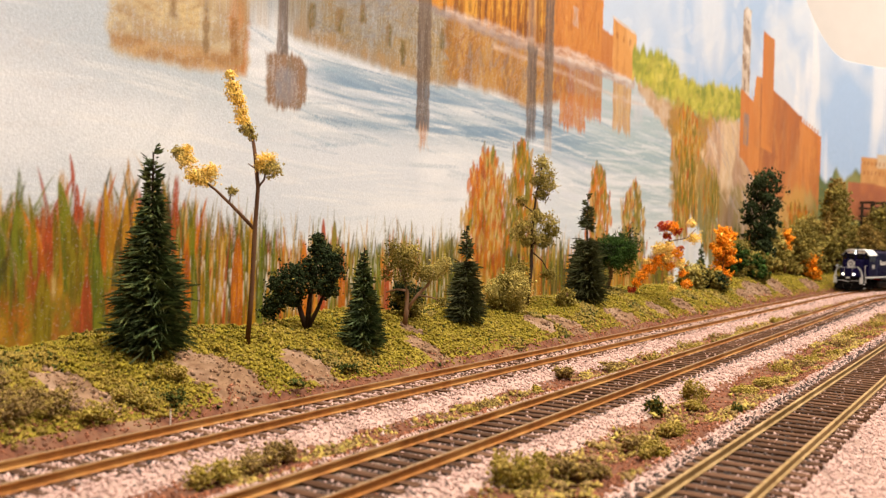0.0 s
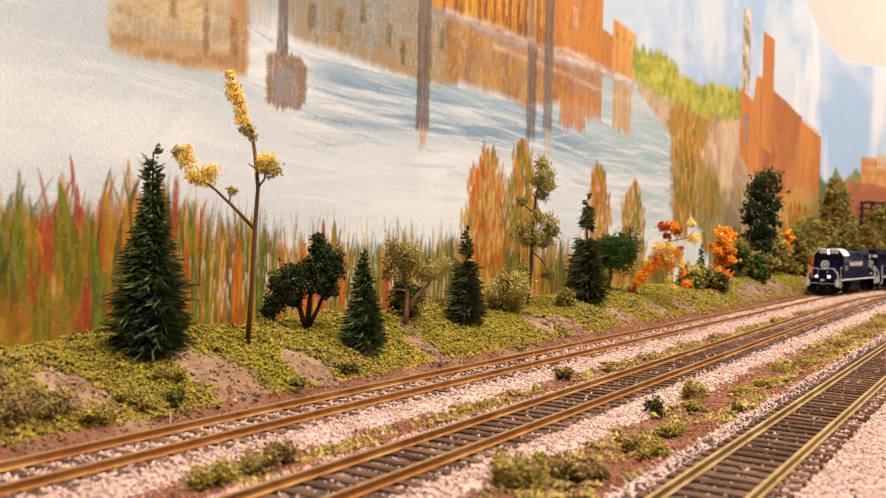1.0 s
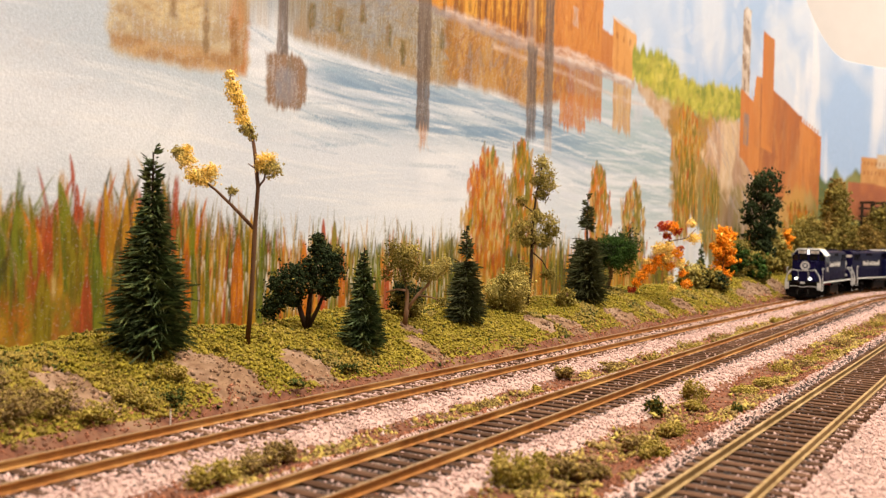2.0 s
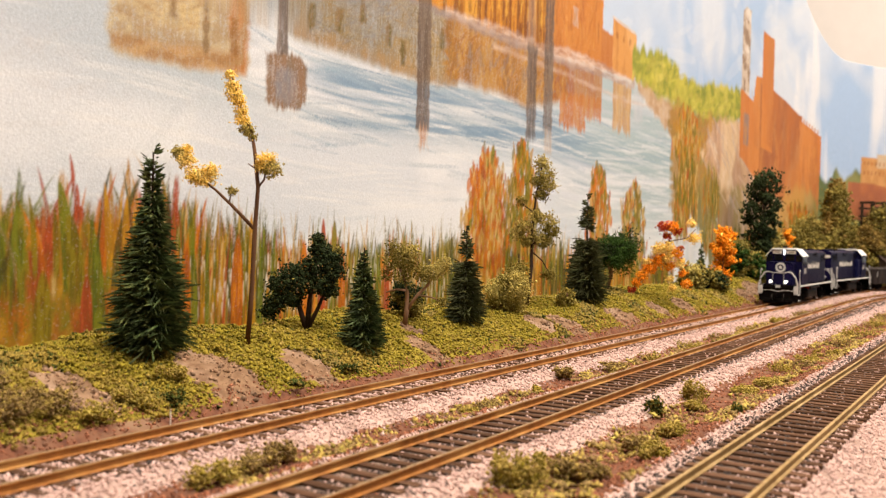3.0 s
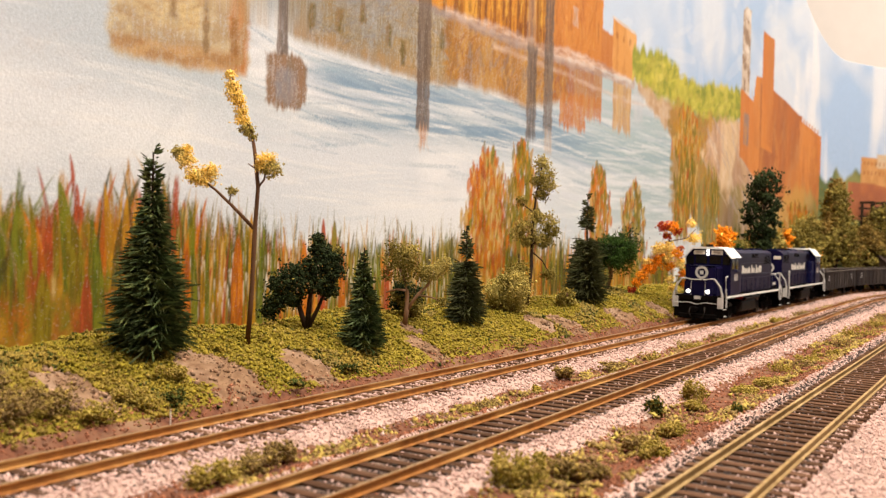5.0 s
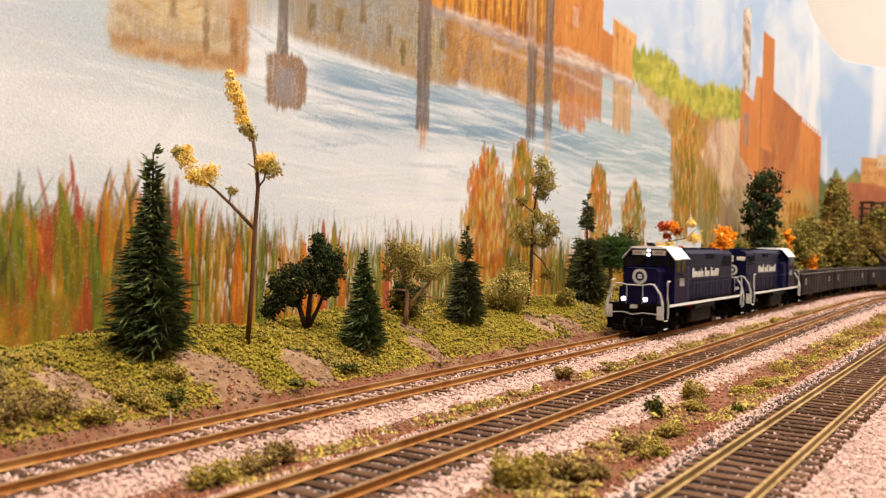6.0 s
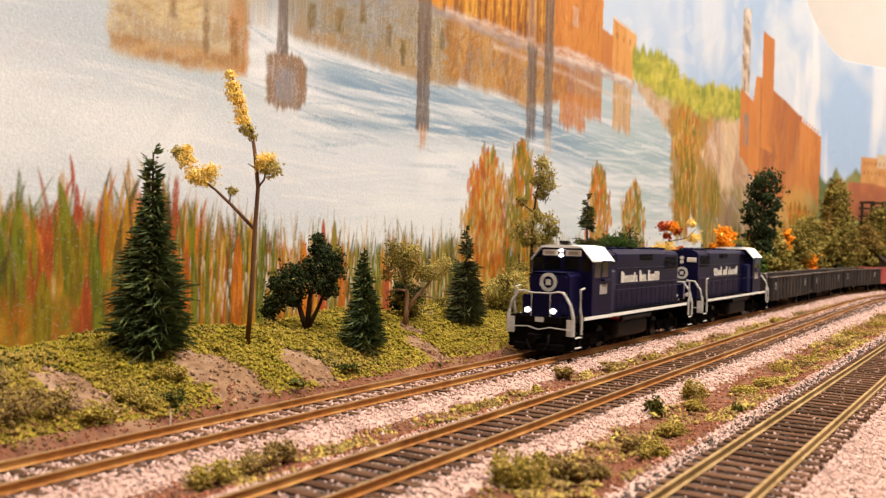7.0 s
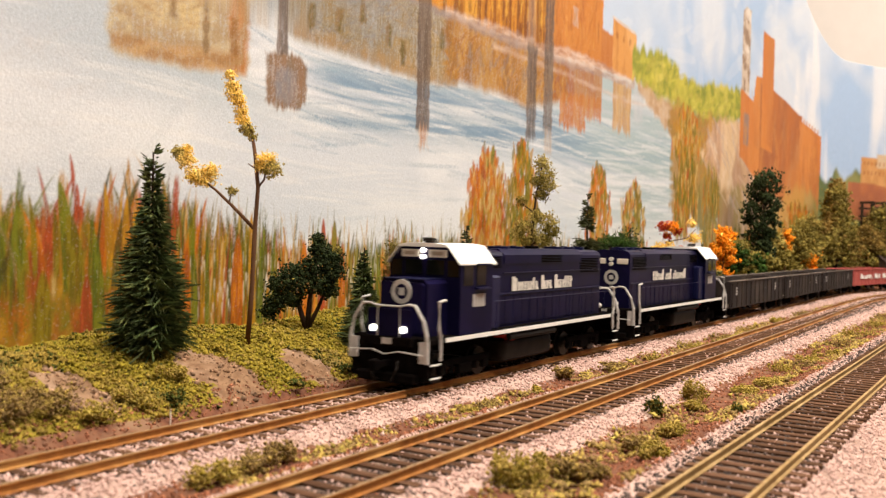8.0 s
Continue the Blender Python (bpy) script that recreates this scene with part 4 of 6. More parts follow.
def foliage(count, s0, s1, z0, z1, long, wide, weights, seed, shape="leaf"):
    """Short upright touches that fill a rounded, ragged shape."""
    rnd = random.Random(seed)
    k = 0
    while k < count:
        a, b = rnd.uniform(-1, 1), rnd.random()
        room = math.sqrt(max(0, 1 - (2 * b - 0.75) ** 2 / 1.6)) if shape == "leaf" else 1.0
        edge = 0.72 + 0.34 * noise.noise(Vector((b * 7, seed, 1.0 if a > 0 else 3.0)))
        if abs(a) > room * edge * rnd.uniform(0.65, 1.25):
            continue
        k += 1
        s, z = (s0 + s1) / 2 + a * (s1 - s0) / 2, z0 + (z1 - z0) * b
        h = long * rnd.uniform(0.5, 1.2)
        a, c = PAL[rnd.choices(range(7), weights)[0]]
        blade(s, z - h / 2, z + h / 2, wide * rnd.uniform(0.5, 1.3), rnd.gauss(0, 0.15), a, c, 0.85, 0.2, 0.35)


foliage(760, 0.156, 0.222, 0.026, 0.114, 0.011, 0.0040, (5, 2.5, 0.8, 0.1, 0.0, 0.8, 4), 40)
foliage(620, 0.206, 0.262, 0.030, 0.124, 0.011, 0.0040, (2, 2, 5, 1.5, 0.4, 0.4, 1.5), 41)
foliage(420, 0.332, 0.392, 0.040, 0.117, 0.010, 0.0048, (5, 3, 3, 0.6, 0.1, 0.6, 3), 42)
foliage(380, 0.400, 0.474, 0.035, 0.109, 0.010, 0.0050, (1.5, 2, 4, 2, 0.4, 0.4, 3), 43)
foliage(160, 0.524, 0.625, 0.130, 0.194, 0.012, 0.0060, (3, 4, 3, 0.2, 0.0, 0.3, 2), 44)
foliage(340, 0.528, 0.625, 0.070, 0.150, 0.020, 0.0040, (1.0, 1.5, 5, 0.8, 0.2, 0.2, 1.4), 45)
foliage(120, 0.620, 0.700, 0.050, 0.140, 0.020, 0.0040, (1.2, 1.5, 5, 0.6, 0.3, 0.4, 1.4), 46)
foliage(160, 0.900, 1.050, 0.030, 0.115, 0.022, 0.0060, (3, 2, 5, 1.5, 0.4, 0.6, 0.5), 49)
foliage(200, 0.640, 0.950, 0.020, 0.075, 0.020, 0.0060, (2, 3, 5, 2, 1, 0.6, 1), 50, "band")
# bare river seen between the draped shrubs
area([(0.62, 0.63, 0.64), (0.52, 0.56, 0.58)], [(0.583, 0.072), (0.592, 0.086), (0.606, 0.070)], [(0.583, 0.030), (0.606, 0.030)], 0.004, 0.003, 0.95, 200, 40, 0.2, 160)


def painted_surface():
    """Brush paint by the colour laid on the canvas, with the tooth of primed board and a little relief."""
    m = bpy.data.materials.new("brushed_paint")
    m.use_nodes = True
    n, l = m.node_tree.nodes, m.node_tree.links
    b = n["Principled BSDF"]
    b.inputs["Roughness"].default_value = 0.75
    b.inputs["Specular IOR Level"].default_value = 0.10
    col = n.new("ShaderNodeVertexColor")
    col.layer_name = "paint"
    co = n.new("ShaderNodeTexCoord")

    def grain(scale, detail):
        t = n.new("ShaderNodeTexNoise")
        t.inputs["Scale"].default_value, t.inputs["Detail"].default_value = scale, detail
        l.new(co.outputs["Object"], t.inputs["Vector"])
        return t.outputs["Fac"]

    def span(v, a, c, lo, hi):
        r = n.new("ShaderNodeMapRange")
        for k, x in zip(("From Min", "From Max", "To Min", "To Max"), (a, c, lo, hi)):
            r.inputs[k].default_value = x
        l.new(v, r.inputs["Value"])
        return r.outputs[0]
    tone = n.new("ShaderNodeHueSaturation")
    l.new(span(grain(1300, 3.0), 0.3, 0.7, 0.91, 1.09), tone.inputs["Value"])
    l.new(col.outputs["Color"], tone.inputs["Color"])
    fleck = n.new("ShaderNodeMix")
    fleck.data_type = "RGBA"
    l.new(span(grain(850, 2.0), 0.58, 0.85, 0.0, 0.20), fleck.inputs[0])
    l.new(tone.outputs["Color"], fleck.inputs[6])
    fleck.inputs[7].default_value = (0.66, 0.62, 0.56, 1)
    l.new(fleck.outputs[2], b.inputs["Base Color"])
    bp = n.new("ShaderNodeBump")
    bp.inputs["Strength"].default_value, bp.inputs["Distance"].default_value = 0.25, 0.0004
    l.new(grain(800, 3.0), bp.inputs["Height"])
    l.new(bp.outputs["Normal"], b.inputs["Normal"])
    return m


def canvas_mesh():
    places, colours, faces, base = [], [], [], 0
    for zone in ZONES:
        n, k = zone["S"].shape
        foot = [on_wall(s, 0.0, 0.0004) for s in zone["s"]]
        xy = np.array([p[:2] for p in foot])
        v = np.empty((n, k, 3))
        v[..., 0], v[..., 1], v[..., 2] = xy[:, None, 0], xy[:, None, 1], zone["Z"]
        places.append(v.reshape(-1, 3))
        colours.append(np.concatenate([np.clip(zone["rgb"], 0, 1), np.ones((n, k, 1))], 2).reshape(-1, 4))
        i = (np.arange(n - 1)[:, None] * k + np.arange(k - 1)[None]).ravel() + base
        faces.append(np.stack([i, i + k, i + k + 1, i + 1], 1))
        base += n * k
    v, f = np.concatenate(places), np.concatenate(faces)
    me = bpy.data.meshes.new("painting")
    me.vertices.add(len(v))
    me.vertices.foreach_set("co", v.ravel())
    me.loops.add(f.size)
    me.loops.foreach_set("vertex_index", f.ravel())
    me.polygons.add(len(f))
    me.polygons.foreach_set("loop_start", np.arange(0, f.size, 4))
    me.materials.append(painted_surface())
    layer = me.attributes.new("paint", "FLOAT_COLOR", "POINT")
    layer.data.foreach_set("color", np.concatenate(colours).astype(np.float32).ravel())
    me.update(calc_edges=True)
    return me


part("painting", canvas_mesh(), None, backdrop, "river, mills, reeds and autumn trees in brushed paint")


# ---- loose ground cover ----
rng = np.random.default_rng(11)


def scatter(count, s_lo, s_hi, o_lo, o_hi, power=1.0):
    """Random places along the back track; power above 1 crowds them towards s_lo."""
    return [(s_lo + (s_hi - s_lo) * u ** power, o) for u, o in zip(rng.random(count), rng.uniform(o_lo, o_hi, count))]


def lay(points, sizes, sink=0.3):
    out = []
    for (s, o), r in zip(points, sizes):
        p, h = on_line(0, s, o)
        out.append((p.x, p.y, ground_z(s, o) + r * (1 - sink) - r * 0.4))
    return out


def wob(s, o):
    return 0.0025 * noise.noise(Vector((s * 60, o * 9, 0)))


def near_rail(o):
    return any(abs(abs(o - t) - 0.00875) < 0.0016 for t in (0.0, -0.0615, -0.1315))


pts = [(s, o) for s, o in scatter(170000, -0.26, 1.2, -0.185, 0.019, 1.75) if in_ballast(o, wob(s, o) + 0.002 * rng.normal()) and not near_rail(o)]
kept = []
for s, o in pts:
    d = min(abs(o), abs(o + 0.0615), abs(o + 0.1315))
    if d < 0.0150:
        if d < 0.0085 and rng.random() < (0.15 if abs(o) < 0.02 else 0.72 if o > -0.1 else 0.6):
            continue
        kept.append((s, o, 1))
    else:
        kept.append((s, o, 0))
sizes = [(0.00030 + 0.00034 * rng.random()) * (1 + 1.0 * max(0, s)) * (1.15 if k and abs(o) < 0.02 else 0.9 if k else 1.0) for s, o, k in kept]
places = lay([(s, o) for s, o, k in kept], sizes)
kinds = [1 if (k and rng.random() < (0.12 if abs(o) < 0.02 else 0.35 if o > -0.1 else 0.72)) or rng.random() < 0.03 else 0 for s, o, k in kept]
tagged(part("ballast_stones", swarm("ballast_stones", places, sizes, [M_BALLAST, M_DARK_STONE], kinds, TETRA, 0.3, 5), None),
       "pale pinkish crushed stone ballast along the tracks", "ballast", kind="stuff")

# red-brown soil crumbs in the ditches and at the foot of the bank
pts = [q for q in scatter(75000, -0.26, 1.1, -0.118, 0.030, 1.7) if not in_ballast(q[1], wob(*q) + 0.001 * rng.normal()) or rng.random() < 0.012]
sizes = [(0.00024 + 0.00042 * rng.random() ** 2) * (1 + 0.8 * max(0, s)) for s, o in pts]
tagged(part("soil_crumbs", swarm("soil_crumbs", lay(pts, sizes), sizes, M_CRUMB, None, TETRA, 0.3, 6), None),
       "crumbly red-brown earth in the ditches", "soil", kind="stuff")

pts, sizes, kinds = [], [], []
for s, o in scatter(130000, -0.23, 1.35, 0.0205, 0.090, 1.75):
    n = noise.noise(Vector((s * 40, o * 40, 2)))
    edge = (o - 0.0205) / 0.008
    if bare(s, o) or (edge < 1 and rng.random() > edge * 0.8 + 0.4 * n):
        continue
    r = (0.00024 + 0.00044 * rng.random() ** 1.5) * (1 + 0.9 * max(0, s))
    pts.append((s, o))
    sizes.append(r * (1.25 if n > 0.25 else 1.0))
    pick = 0
    if s < -0.112 and o < 0.055:
        pick = 1 if rng.random() < 0.8 else 0
    elif n > 0.3:
        pick = 1 if rng.random() < 0.8 else 2
    elif rng.random() < 0.2:
        pick = rng.choice([1, 1, 1, 2])
    kinds.append(pick)
heap = lay(pts, sizes, 0.75)
heap = [(x, y, z + 0.0022 * abs(noise.noise(Vector((x * 260, y * 260, 1)))) + 0.0004 * rng.random()) for x, y, z in heap]
tagged(part("moss", swarm("moss", heap, sizes, [M_MOSS, M_MOSS_DARK, M_MOSS_DEEP, M_STRAW], kinds, TETRA, 0.35, 7, flat=0.5), None),
       "mossy green ground foam over the bank", "moss", kind="stuff")


# flat green and olive foam in the ditches
pts, sizes, kinds = [], [], []
for s, o in scatter(52000, -0.24, 1.1, -0.114, -0.026, 1.7):
    if -0.0855 < o < -0.043:
        continue
    n = noise.noise(Vector((s * 34, o * 60, 6))) + 0.4 * noise.noise(Vector((s * 130, o * 130, 6)))
    if n < 0.02 or in_ballast(o, wob(s, o) + 0.001 * rng.normal()):
        continue
    pts.append((s, o))
    sizes.append((0.00028 + 0.0005 * rng.random() ** 1.5) * (1 + 0.8 * max(0, s)) * (1 + 0.6 * min(n, 0.6)))
    kinds.append(1 if rng.random() < 0.55 else 0)
tuft = [(x, y, z + 0.0022 * max(0, noise.noise(Vector((x * 130, y * 130, 4))))) for x, y, z in lay(pts, sizes)]
tagged(part("ditch_moss", swarm("ditch_moss", tuft, sizes, [M_TUFT_BROWN, M_TUFT], kinds, TETRA, 0.45, 17, smooth=True, flat=0.45), None),
       "patchy olive ground foam in the ditches between tracks", "moss", kind="stuff")

# loose stones on the bare faces
pts = [q for q in scatter(12000, -0.2, 0.9, 0.021, 0.06, 1.5) if bare(*q)]
sizes = [(0.00025 + 0.0009 * rng.random() ** 4) * (1 + 0.8 * max(0, s)) for s, o in pts]
tagged(part("bank_gravel", swarm("bank_gravel", lay(pts, sizes), sizes, M_BANK_STONE, None, OCTA, 0.4, 8, flat=0.45), None),
       "brown gravel and clods on the bare bank", "gravel", kind="stuff")


# stones that stick out of the bare faces
def rock(s, o, size, seed):
    bm = bmesh.new()
    bmesh.ops.create_icosphere(bm, subdivisions=2, radius=size)
    for v in bm.verts:
        n = noise.noise(v.co * (1.3 / size) + Vector((seed, 0, 0)))
        v.co *= 1 + 0.45 * n
        v.co.z *= 0.6
    p, h = on_line(0, s, o)
    return tagged(part("rock", bm, M_BANK, at=pose(p.x, p.y, ground_z(s, o) + size * 0.1, 0, 0, seed * 57)),
                  "brown rock sticking out of the mossy bank", "rock", group="rocks of the bank")


k = 0
for a, b, wd, ht in BARE:
    for j in range(2):
        k += 1
        rock(a + wd * (hash01(k) - 0.5) * 1.1, b + ht * (hash01(k, 3) - 0.5) * 1.3, (0.0010 + 0.0016 * hash01(k, 9)) * (1 + 0.6 * max(0, a)), k * 1.37)


# low bushes of foam: (s, off, radius, height, colour)
def bush(s, o, radius, height, pick, label, seed):
    r0 = np.random.default_rng(seed)
    n = int(160 + 42000 * radius) if s < 0.12 else 130
    p, h = on_line(0, s, o)
    cs, rs, ks = [], [], []
    lumps = [(r0.uniform(-0.6, 0.6) * radius, r0.uniform(-0.6, 0.6) * radius, r0.uniform(0.25, 0.75) * height, r0.uniform(0.16, 0.50)) for j in range(9)]
    for j in range(int(n * 2.6)):
        x, y, z, q = lumps[j % 9]
        d = r0.normal(size=3)
        d /= np.linalg.norm(d)
        t = r0.uniform(0.35, 1.0) if r0.random() < 0.8 else r0.uniform(1.0, 1.5)
        cs.append((x + d[0] * radius * q * t, y + d[1] * radius * q * t, max(0.0002, z + d[2] * height * q * t)))
        rs.append(r0.uniform(0.00018, 0.00050) * (1 + 0.8 * max(0, s)))
        ks.append(0 if r0.random() < 0.7 else 1)
    mats = {"moss": [M_TUFT, M_MOSS], "olive": [M_TUFT_BROWN, M_TUFT], "deep": [M_MOSS_DEEP, M_MOSS_DARK], "yellow": [M_STRAW, M_MOSS]}[pick]
    ob = part("bush", swarm("bush", cs, rs, mats, ks, OCTA, 0.45, seed, smooth=True, flat=0.4), None, at=pose(p.x, p.y, ground_z(s, o) - 0.0004))
    return tagged(ob, label, "bush", group="small foam bushes by the tracks")


GREEN, OLIVE, DEEP = "small yellow-green foam bush on the earth", "small olive-brown foam bush on the earth", "small dark green foam bush on the earth"
seed = 100
for s, o, r, hgt, pick in ((0.058, -0.0250, 0.0055, 0.0055, "olive"), (0.004, -0.0860, 0.0040, 0.0060, "deep"), (0.046, -0.0870, 0.0065, 0.0085, "moss"),
                           (0.028, -0.0930, 0.0060, 0.0040, "moss"), (-0.020, -0.1010, 0.0080, 0.0050, "moss"), (-0.046, -0.0990, 0.0050, 0.0055, "olive"),
                           (-0.098, -0.0915, 0.0080, 0.0090, "moss"), (-0.085, -0.0950, 0.0060, 0.0060, "olive"), (-0.106, -0.0860, 0.0060, 0.0070, "moss"),
                           (-0.088, -0.1030, 0.0060, 0.0055, "olive"), (-0.120, -0.0270, 0.0055, 0.0055, "olive"), (-0.132, -0.0300, 0.0060, 0.0060, "olive"),
                           (-0.146, -0.0290, 0.0070, 0.0060, "moss"), (-0.028, -0.0300, 0.0055, 0.0025, "moss"), (-0.014, -0.0310, 0.0060, 0.0028, "olive"),
                           (0.020, -0.0330, 0.0020, 0.0030, "yellow"), (0.238, -0.1010, 0.0090, 0.0060, "moss"), (0.154, -0.0960, 0.0090, 0.0045, "moss"),
                           (0.180, -0.1000, 0.0080, 0.0050, "olive"), (0.082, -0.0960, 0.0080, 0.0040, "moss"), (0.110, -0.0990, 0.0080, 0.0040, "moss"),
                           (0.024, -0.1100, 0.0022, 0.0035, "deep"), (0.205, -0.0970, 0.0080, 0.0040, "moss"), (-0.060, -0.1080, 0.0060, 0.0045, "moss"),
                           (0.30, -0.0980, 0.0110, 0.0060, "olive"), (0.37, -0.0990, 0.0130, 0.0065, "moss"), (0.45, -0.0990, 0.0140, 0.0065, "moss"),
                           (0.54, -0.0990, 0.0140, 0.0065, "olive"), (0.10, -0.0330, 0.0080, 0.0040, "olive"), (0.15, -0.0320, 0.0080, 0.0050, "moss"),
                           (0.21, -0.0330, 0.0090, 0.0045, "moss"), (0.27, -0.0330, 0.0090, 0.0050, "olive"), (0.34, -0.0320, 0.0100, 0.0060, "moss"),
                           (0.43, -0.0330, 0.0110, 0.0060, "moss"), (0.52, -0.0320, 0.0120, 0.0060, "olive"), (-0.024, 0.0280, 0.0050, 0.0045, "deep"),
                           (-0.068, 0.0520, 0.0028, 0.0030, "yellow"), (0.372, 0.0270, 0.0040, 0.0030, "yellow"), (-0.058, 0.0255, 0.0060, 0.0030, "deep"), (-0.110, 0.0290, 0.0050, 0.0045, "deep"), (-0.100, 0.0400, 0.0070, 0.0060, "moss"),
                           (-0.150, 0.0330, 0.0090, 0.0075, "olive"), (-0.162, 0.0300, 0.0100, 0.0080, "olive"), (-0.158, 0.0460, 0.0080, 0.0060, "olive"),
                           (-0.140, 0.0270, 0.0080, 0.0045, "moss"), (-0.120, 0.0320, 0.0070, 0.0060, "moss")):
    seed += 1
    bush(s, o, r, hgt, pick, {"moss": GREEN, "olive": OLIVE, "deep": DEEP, "yellow": "tiny yellow foam tuft on the earth"}[pick], seed)


# ---- trees ----
M_NEEDLE = material("dark_green_needles", (0.058, 0.082, 0.026), (0.026, 0.040, 0.014), 700, 0.5, 0, 0, by_island=0.6, third=(0.13, 0.14, 0.045), scale3=260, spec=0.08)
M_TIMBER = material("dark_timber", (0.055, 0.035, 0.022), (0.03, 0.02, 0.014), 300, 0.85, 0, 0.4)
M_NEEDLE_BROWN = material("olive_needles", (0.070, 0.074, 0.028), (0.042, 0.046, 0.018), 700, 0.65, 0, 0, by_island=0.5, third=(0.075, 0.08, 0.03), scale3=200)
M_BARK = material("brown_bark", (0.17, 0.085, 0.045), (0.10, 0.05, 0.028), 500, 0.85, 0, 0.5, stretch=(1, 1, 0.2))
M_BARK_DARK = material("dark_bark", (0.065, 0.042, 0.034), (0.04, 0.026, 0.022), 500, 0.85, 0, 0.5, stretch=(1, 1, 0.2))
M_BARK_TAN = material("tan_bark", (0.34, 0.20, 0.12), (0.22, 0.12, 0.07), 400, 0.85, 0, 0.5, stretch=(1, 1, 0.2))
M_LEAF_DARK = material("dark_green_leaves", (0.034, 0.048, 0.018), (0.018, 0.027, 0.011), 900, 0.9, 0, 0.0, 2500, by_island=0.55, third=(0.04, 0.055, 0.02), scale3=150)
M_LEAF_OLIVE = material("olive_leaves", (0.25, 0.19, 0.038), (0.155, 0.12, 0.026), 900, 0.9, 0, 0.0, 2500, by_island=0.5, third=(0.25, 0.21, 0.06), scale3=150)
M_LEAF_RUSSET = material("olive_brown_leaves", (0.24, 0.155, 0.04), (0.15, 0.10, 0.028), 900, 0.9, 0, 0.0, 2500, by_island=0.4, third=(0.30, 0.18, 0.04), scale3=150)
M_LEAF_PALE = material("pale_olive_leaves", (0.46, 0.36, 0.10), (0.31, 0.245, 0.065), 900, 0.9, 0, 0.0, 2500, by_island=0.5, third=(0.42, 0.33, 0.08), scale3=150)
M_LEAF_GREEN = material("mid_green_leaves", (0.05, 0.10, 0.018), (0.03, 0.06, 0.013), 900, 0.9, 0, 0.0, 2500, by_island=0.4)
M_LEAF_YELLOW = material("butter_yellow_leaves", (0.96, 0.70, 0.19), (0.90, 0.58, 0.10), 900, 0.9, 0, 0.0, 2500, by_island=0.2, third=(0.92, 0.72, 0.26), scale3=150)
M_LEAF_ORANGE = material("orange_leaves", (0.90, 0.31, 0.015), (0.76, 0.20, 0.01), 900, 0.9, 0, 0.0, 2500, by_island=0.3, third=(0.85, 0.36, 0.03), scale3=150)
M_LEAF_RED = material("red_leaves", (0.50, 0.06, 0.02), (0.36, 0.04, 0.02), 900, 0.9, 0, 0.0, 2500, by_island=0.3)


def stand(name, s, o, label, sink=0.0006):
    p, h = on_line(0, s, o)
    t = new(name)
    t.matrix_basis = pose(p.x, p.y, ground_z(s, o) - sink)
    return tagged(t, label, "tree", group="model trees on the bank")


def spruce(s, o, height, radius, label, seed, mat=None, gap=None, count=2600, bare_low=0.05,
           profile=((0.0, 0.86), (0.12, 1.0), (0.5, 0.60), (0.8, 0.28), (1.0, 0.10))):
    """A bottle-brush spruce: a wire stem with tiers of thin drooping bristles."""
    r0 = random.Random(seed)
    t = stand("spruce_tree", s, o, label)
    bm = bmesh.new()
    tube(bm, [(0, 0, 0), (0.0003, 0, height * 0.5), (0, 0, height * 0.97)], [0.0010, 0.0007, 0.0003])
    part("trunk", bm, M_BARK_DARK, t)
    vs, fs = [], []
    boughs = []
    for k in range(count // 22):
        f = 1 - (1 - bare_low) * math.sqrt((k + r0.random()) / (count // 22))
        if gap and gap[0] < f < gap[1] and r0.random() < 0.85:
            continue
        boughs.append((f, 2.3999 * k + r0.uniform(-0.4, 0.4), between(profile, f) * r0.uniform(0.78, 1.08), r0.gauss(-0.10, 0.12)))
    for k in range(count):
        f, a, wide, tilt = boughs[k % len(boughs)]
        f = min(1.0, max(bare_low * 0.6, f + r0.gauss(0, 0.012)))
        reach = radius * wide * r0.uniform(0.68, 1.06)
        a += r0.gauss(0, 0.28 + 0.10 / (0.15 + wide))
        z = f * height
        tilt += r0.gauss(0.0, 0.24) + 0.9 * max(0, f - 0.72) * 3
        d = Vector((math.cos(a), math.sin(a), tilt)).normalized()
        side = Vector((-math.sin(a), math.cos(a), 0))
        w = 0.00034 * r0.uniform(0.7, 1.3) * (1 + max(0, s))
        start = Vector((math.cos(a), math.sin(a), tilt * 0.4)) * reach * r0.uniform(0.05, 0.62)
        droop = Vector((0, 0, r0.uniform(-0.14, 0.06) * reach))
        yaw = side * r0.uniform(-0.9, 0.9) * reach
        at = len(vs)
        for q, (u, ww) in enumerate(((0, 0.9), (0.6, 1.0), (1.0, 0.3))):
            c = Vector((0, 0, z)) + start + (d * reach * u * 0.9 + droop * u * u + yaw * u) * (0.45 + 0.1 / (0.2 + wide))
            for g in range(3):
                ang = 2.0944 * g
                vs.append(c + (side * math.cos(ang) + Vector((0, 0, 1)) * math.sin(ang)) * w * ww)
        for q in range(2):
            for g in range(3):
                i, j = at + 3 * q + g, at + 3 * q + (g + 1) % 3
                fs.append((i, j, j + 3, i + 3))
        fs.append((at + 6, at + 7, at + 8))
    part("needles", mesh_of("needles", vs, fs, mat or M_NEEDLE), None, t)
    return t


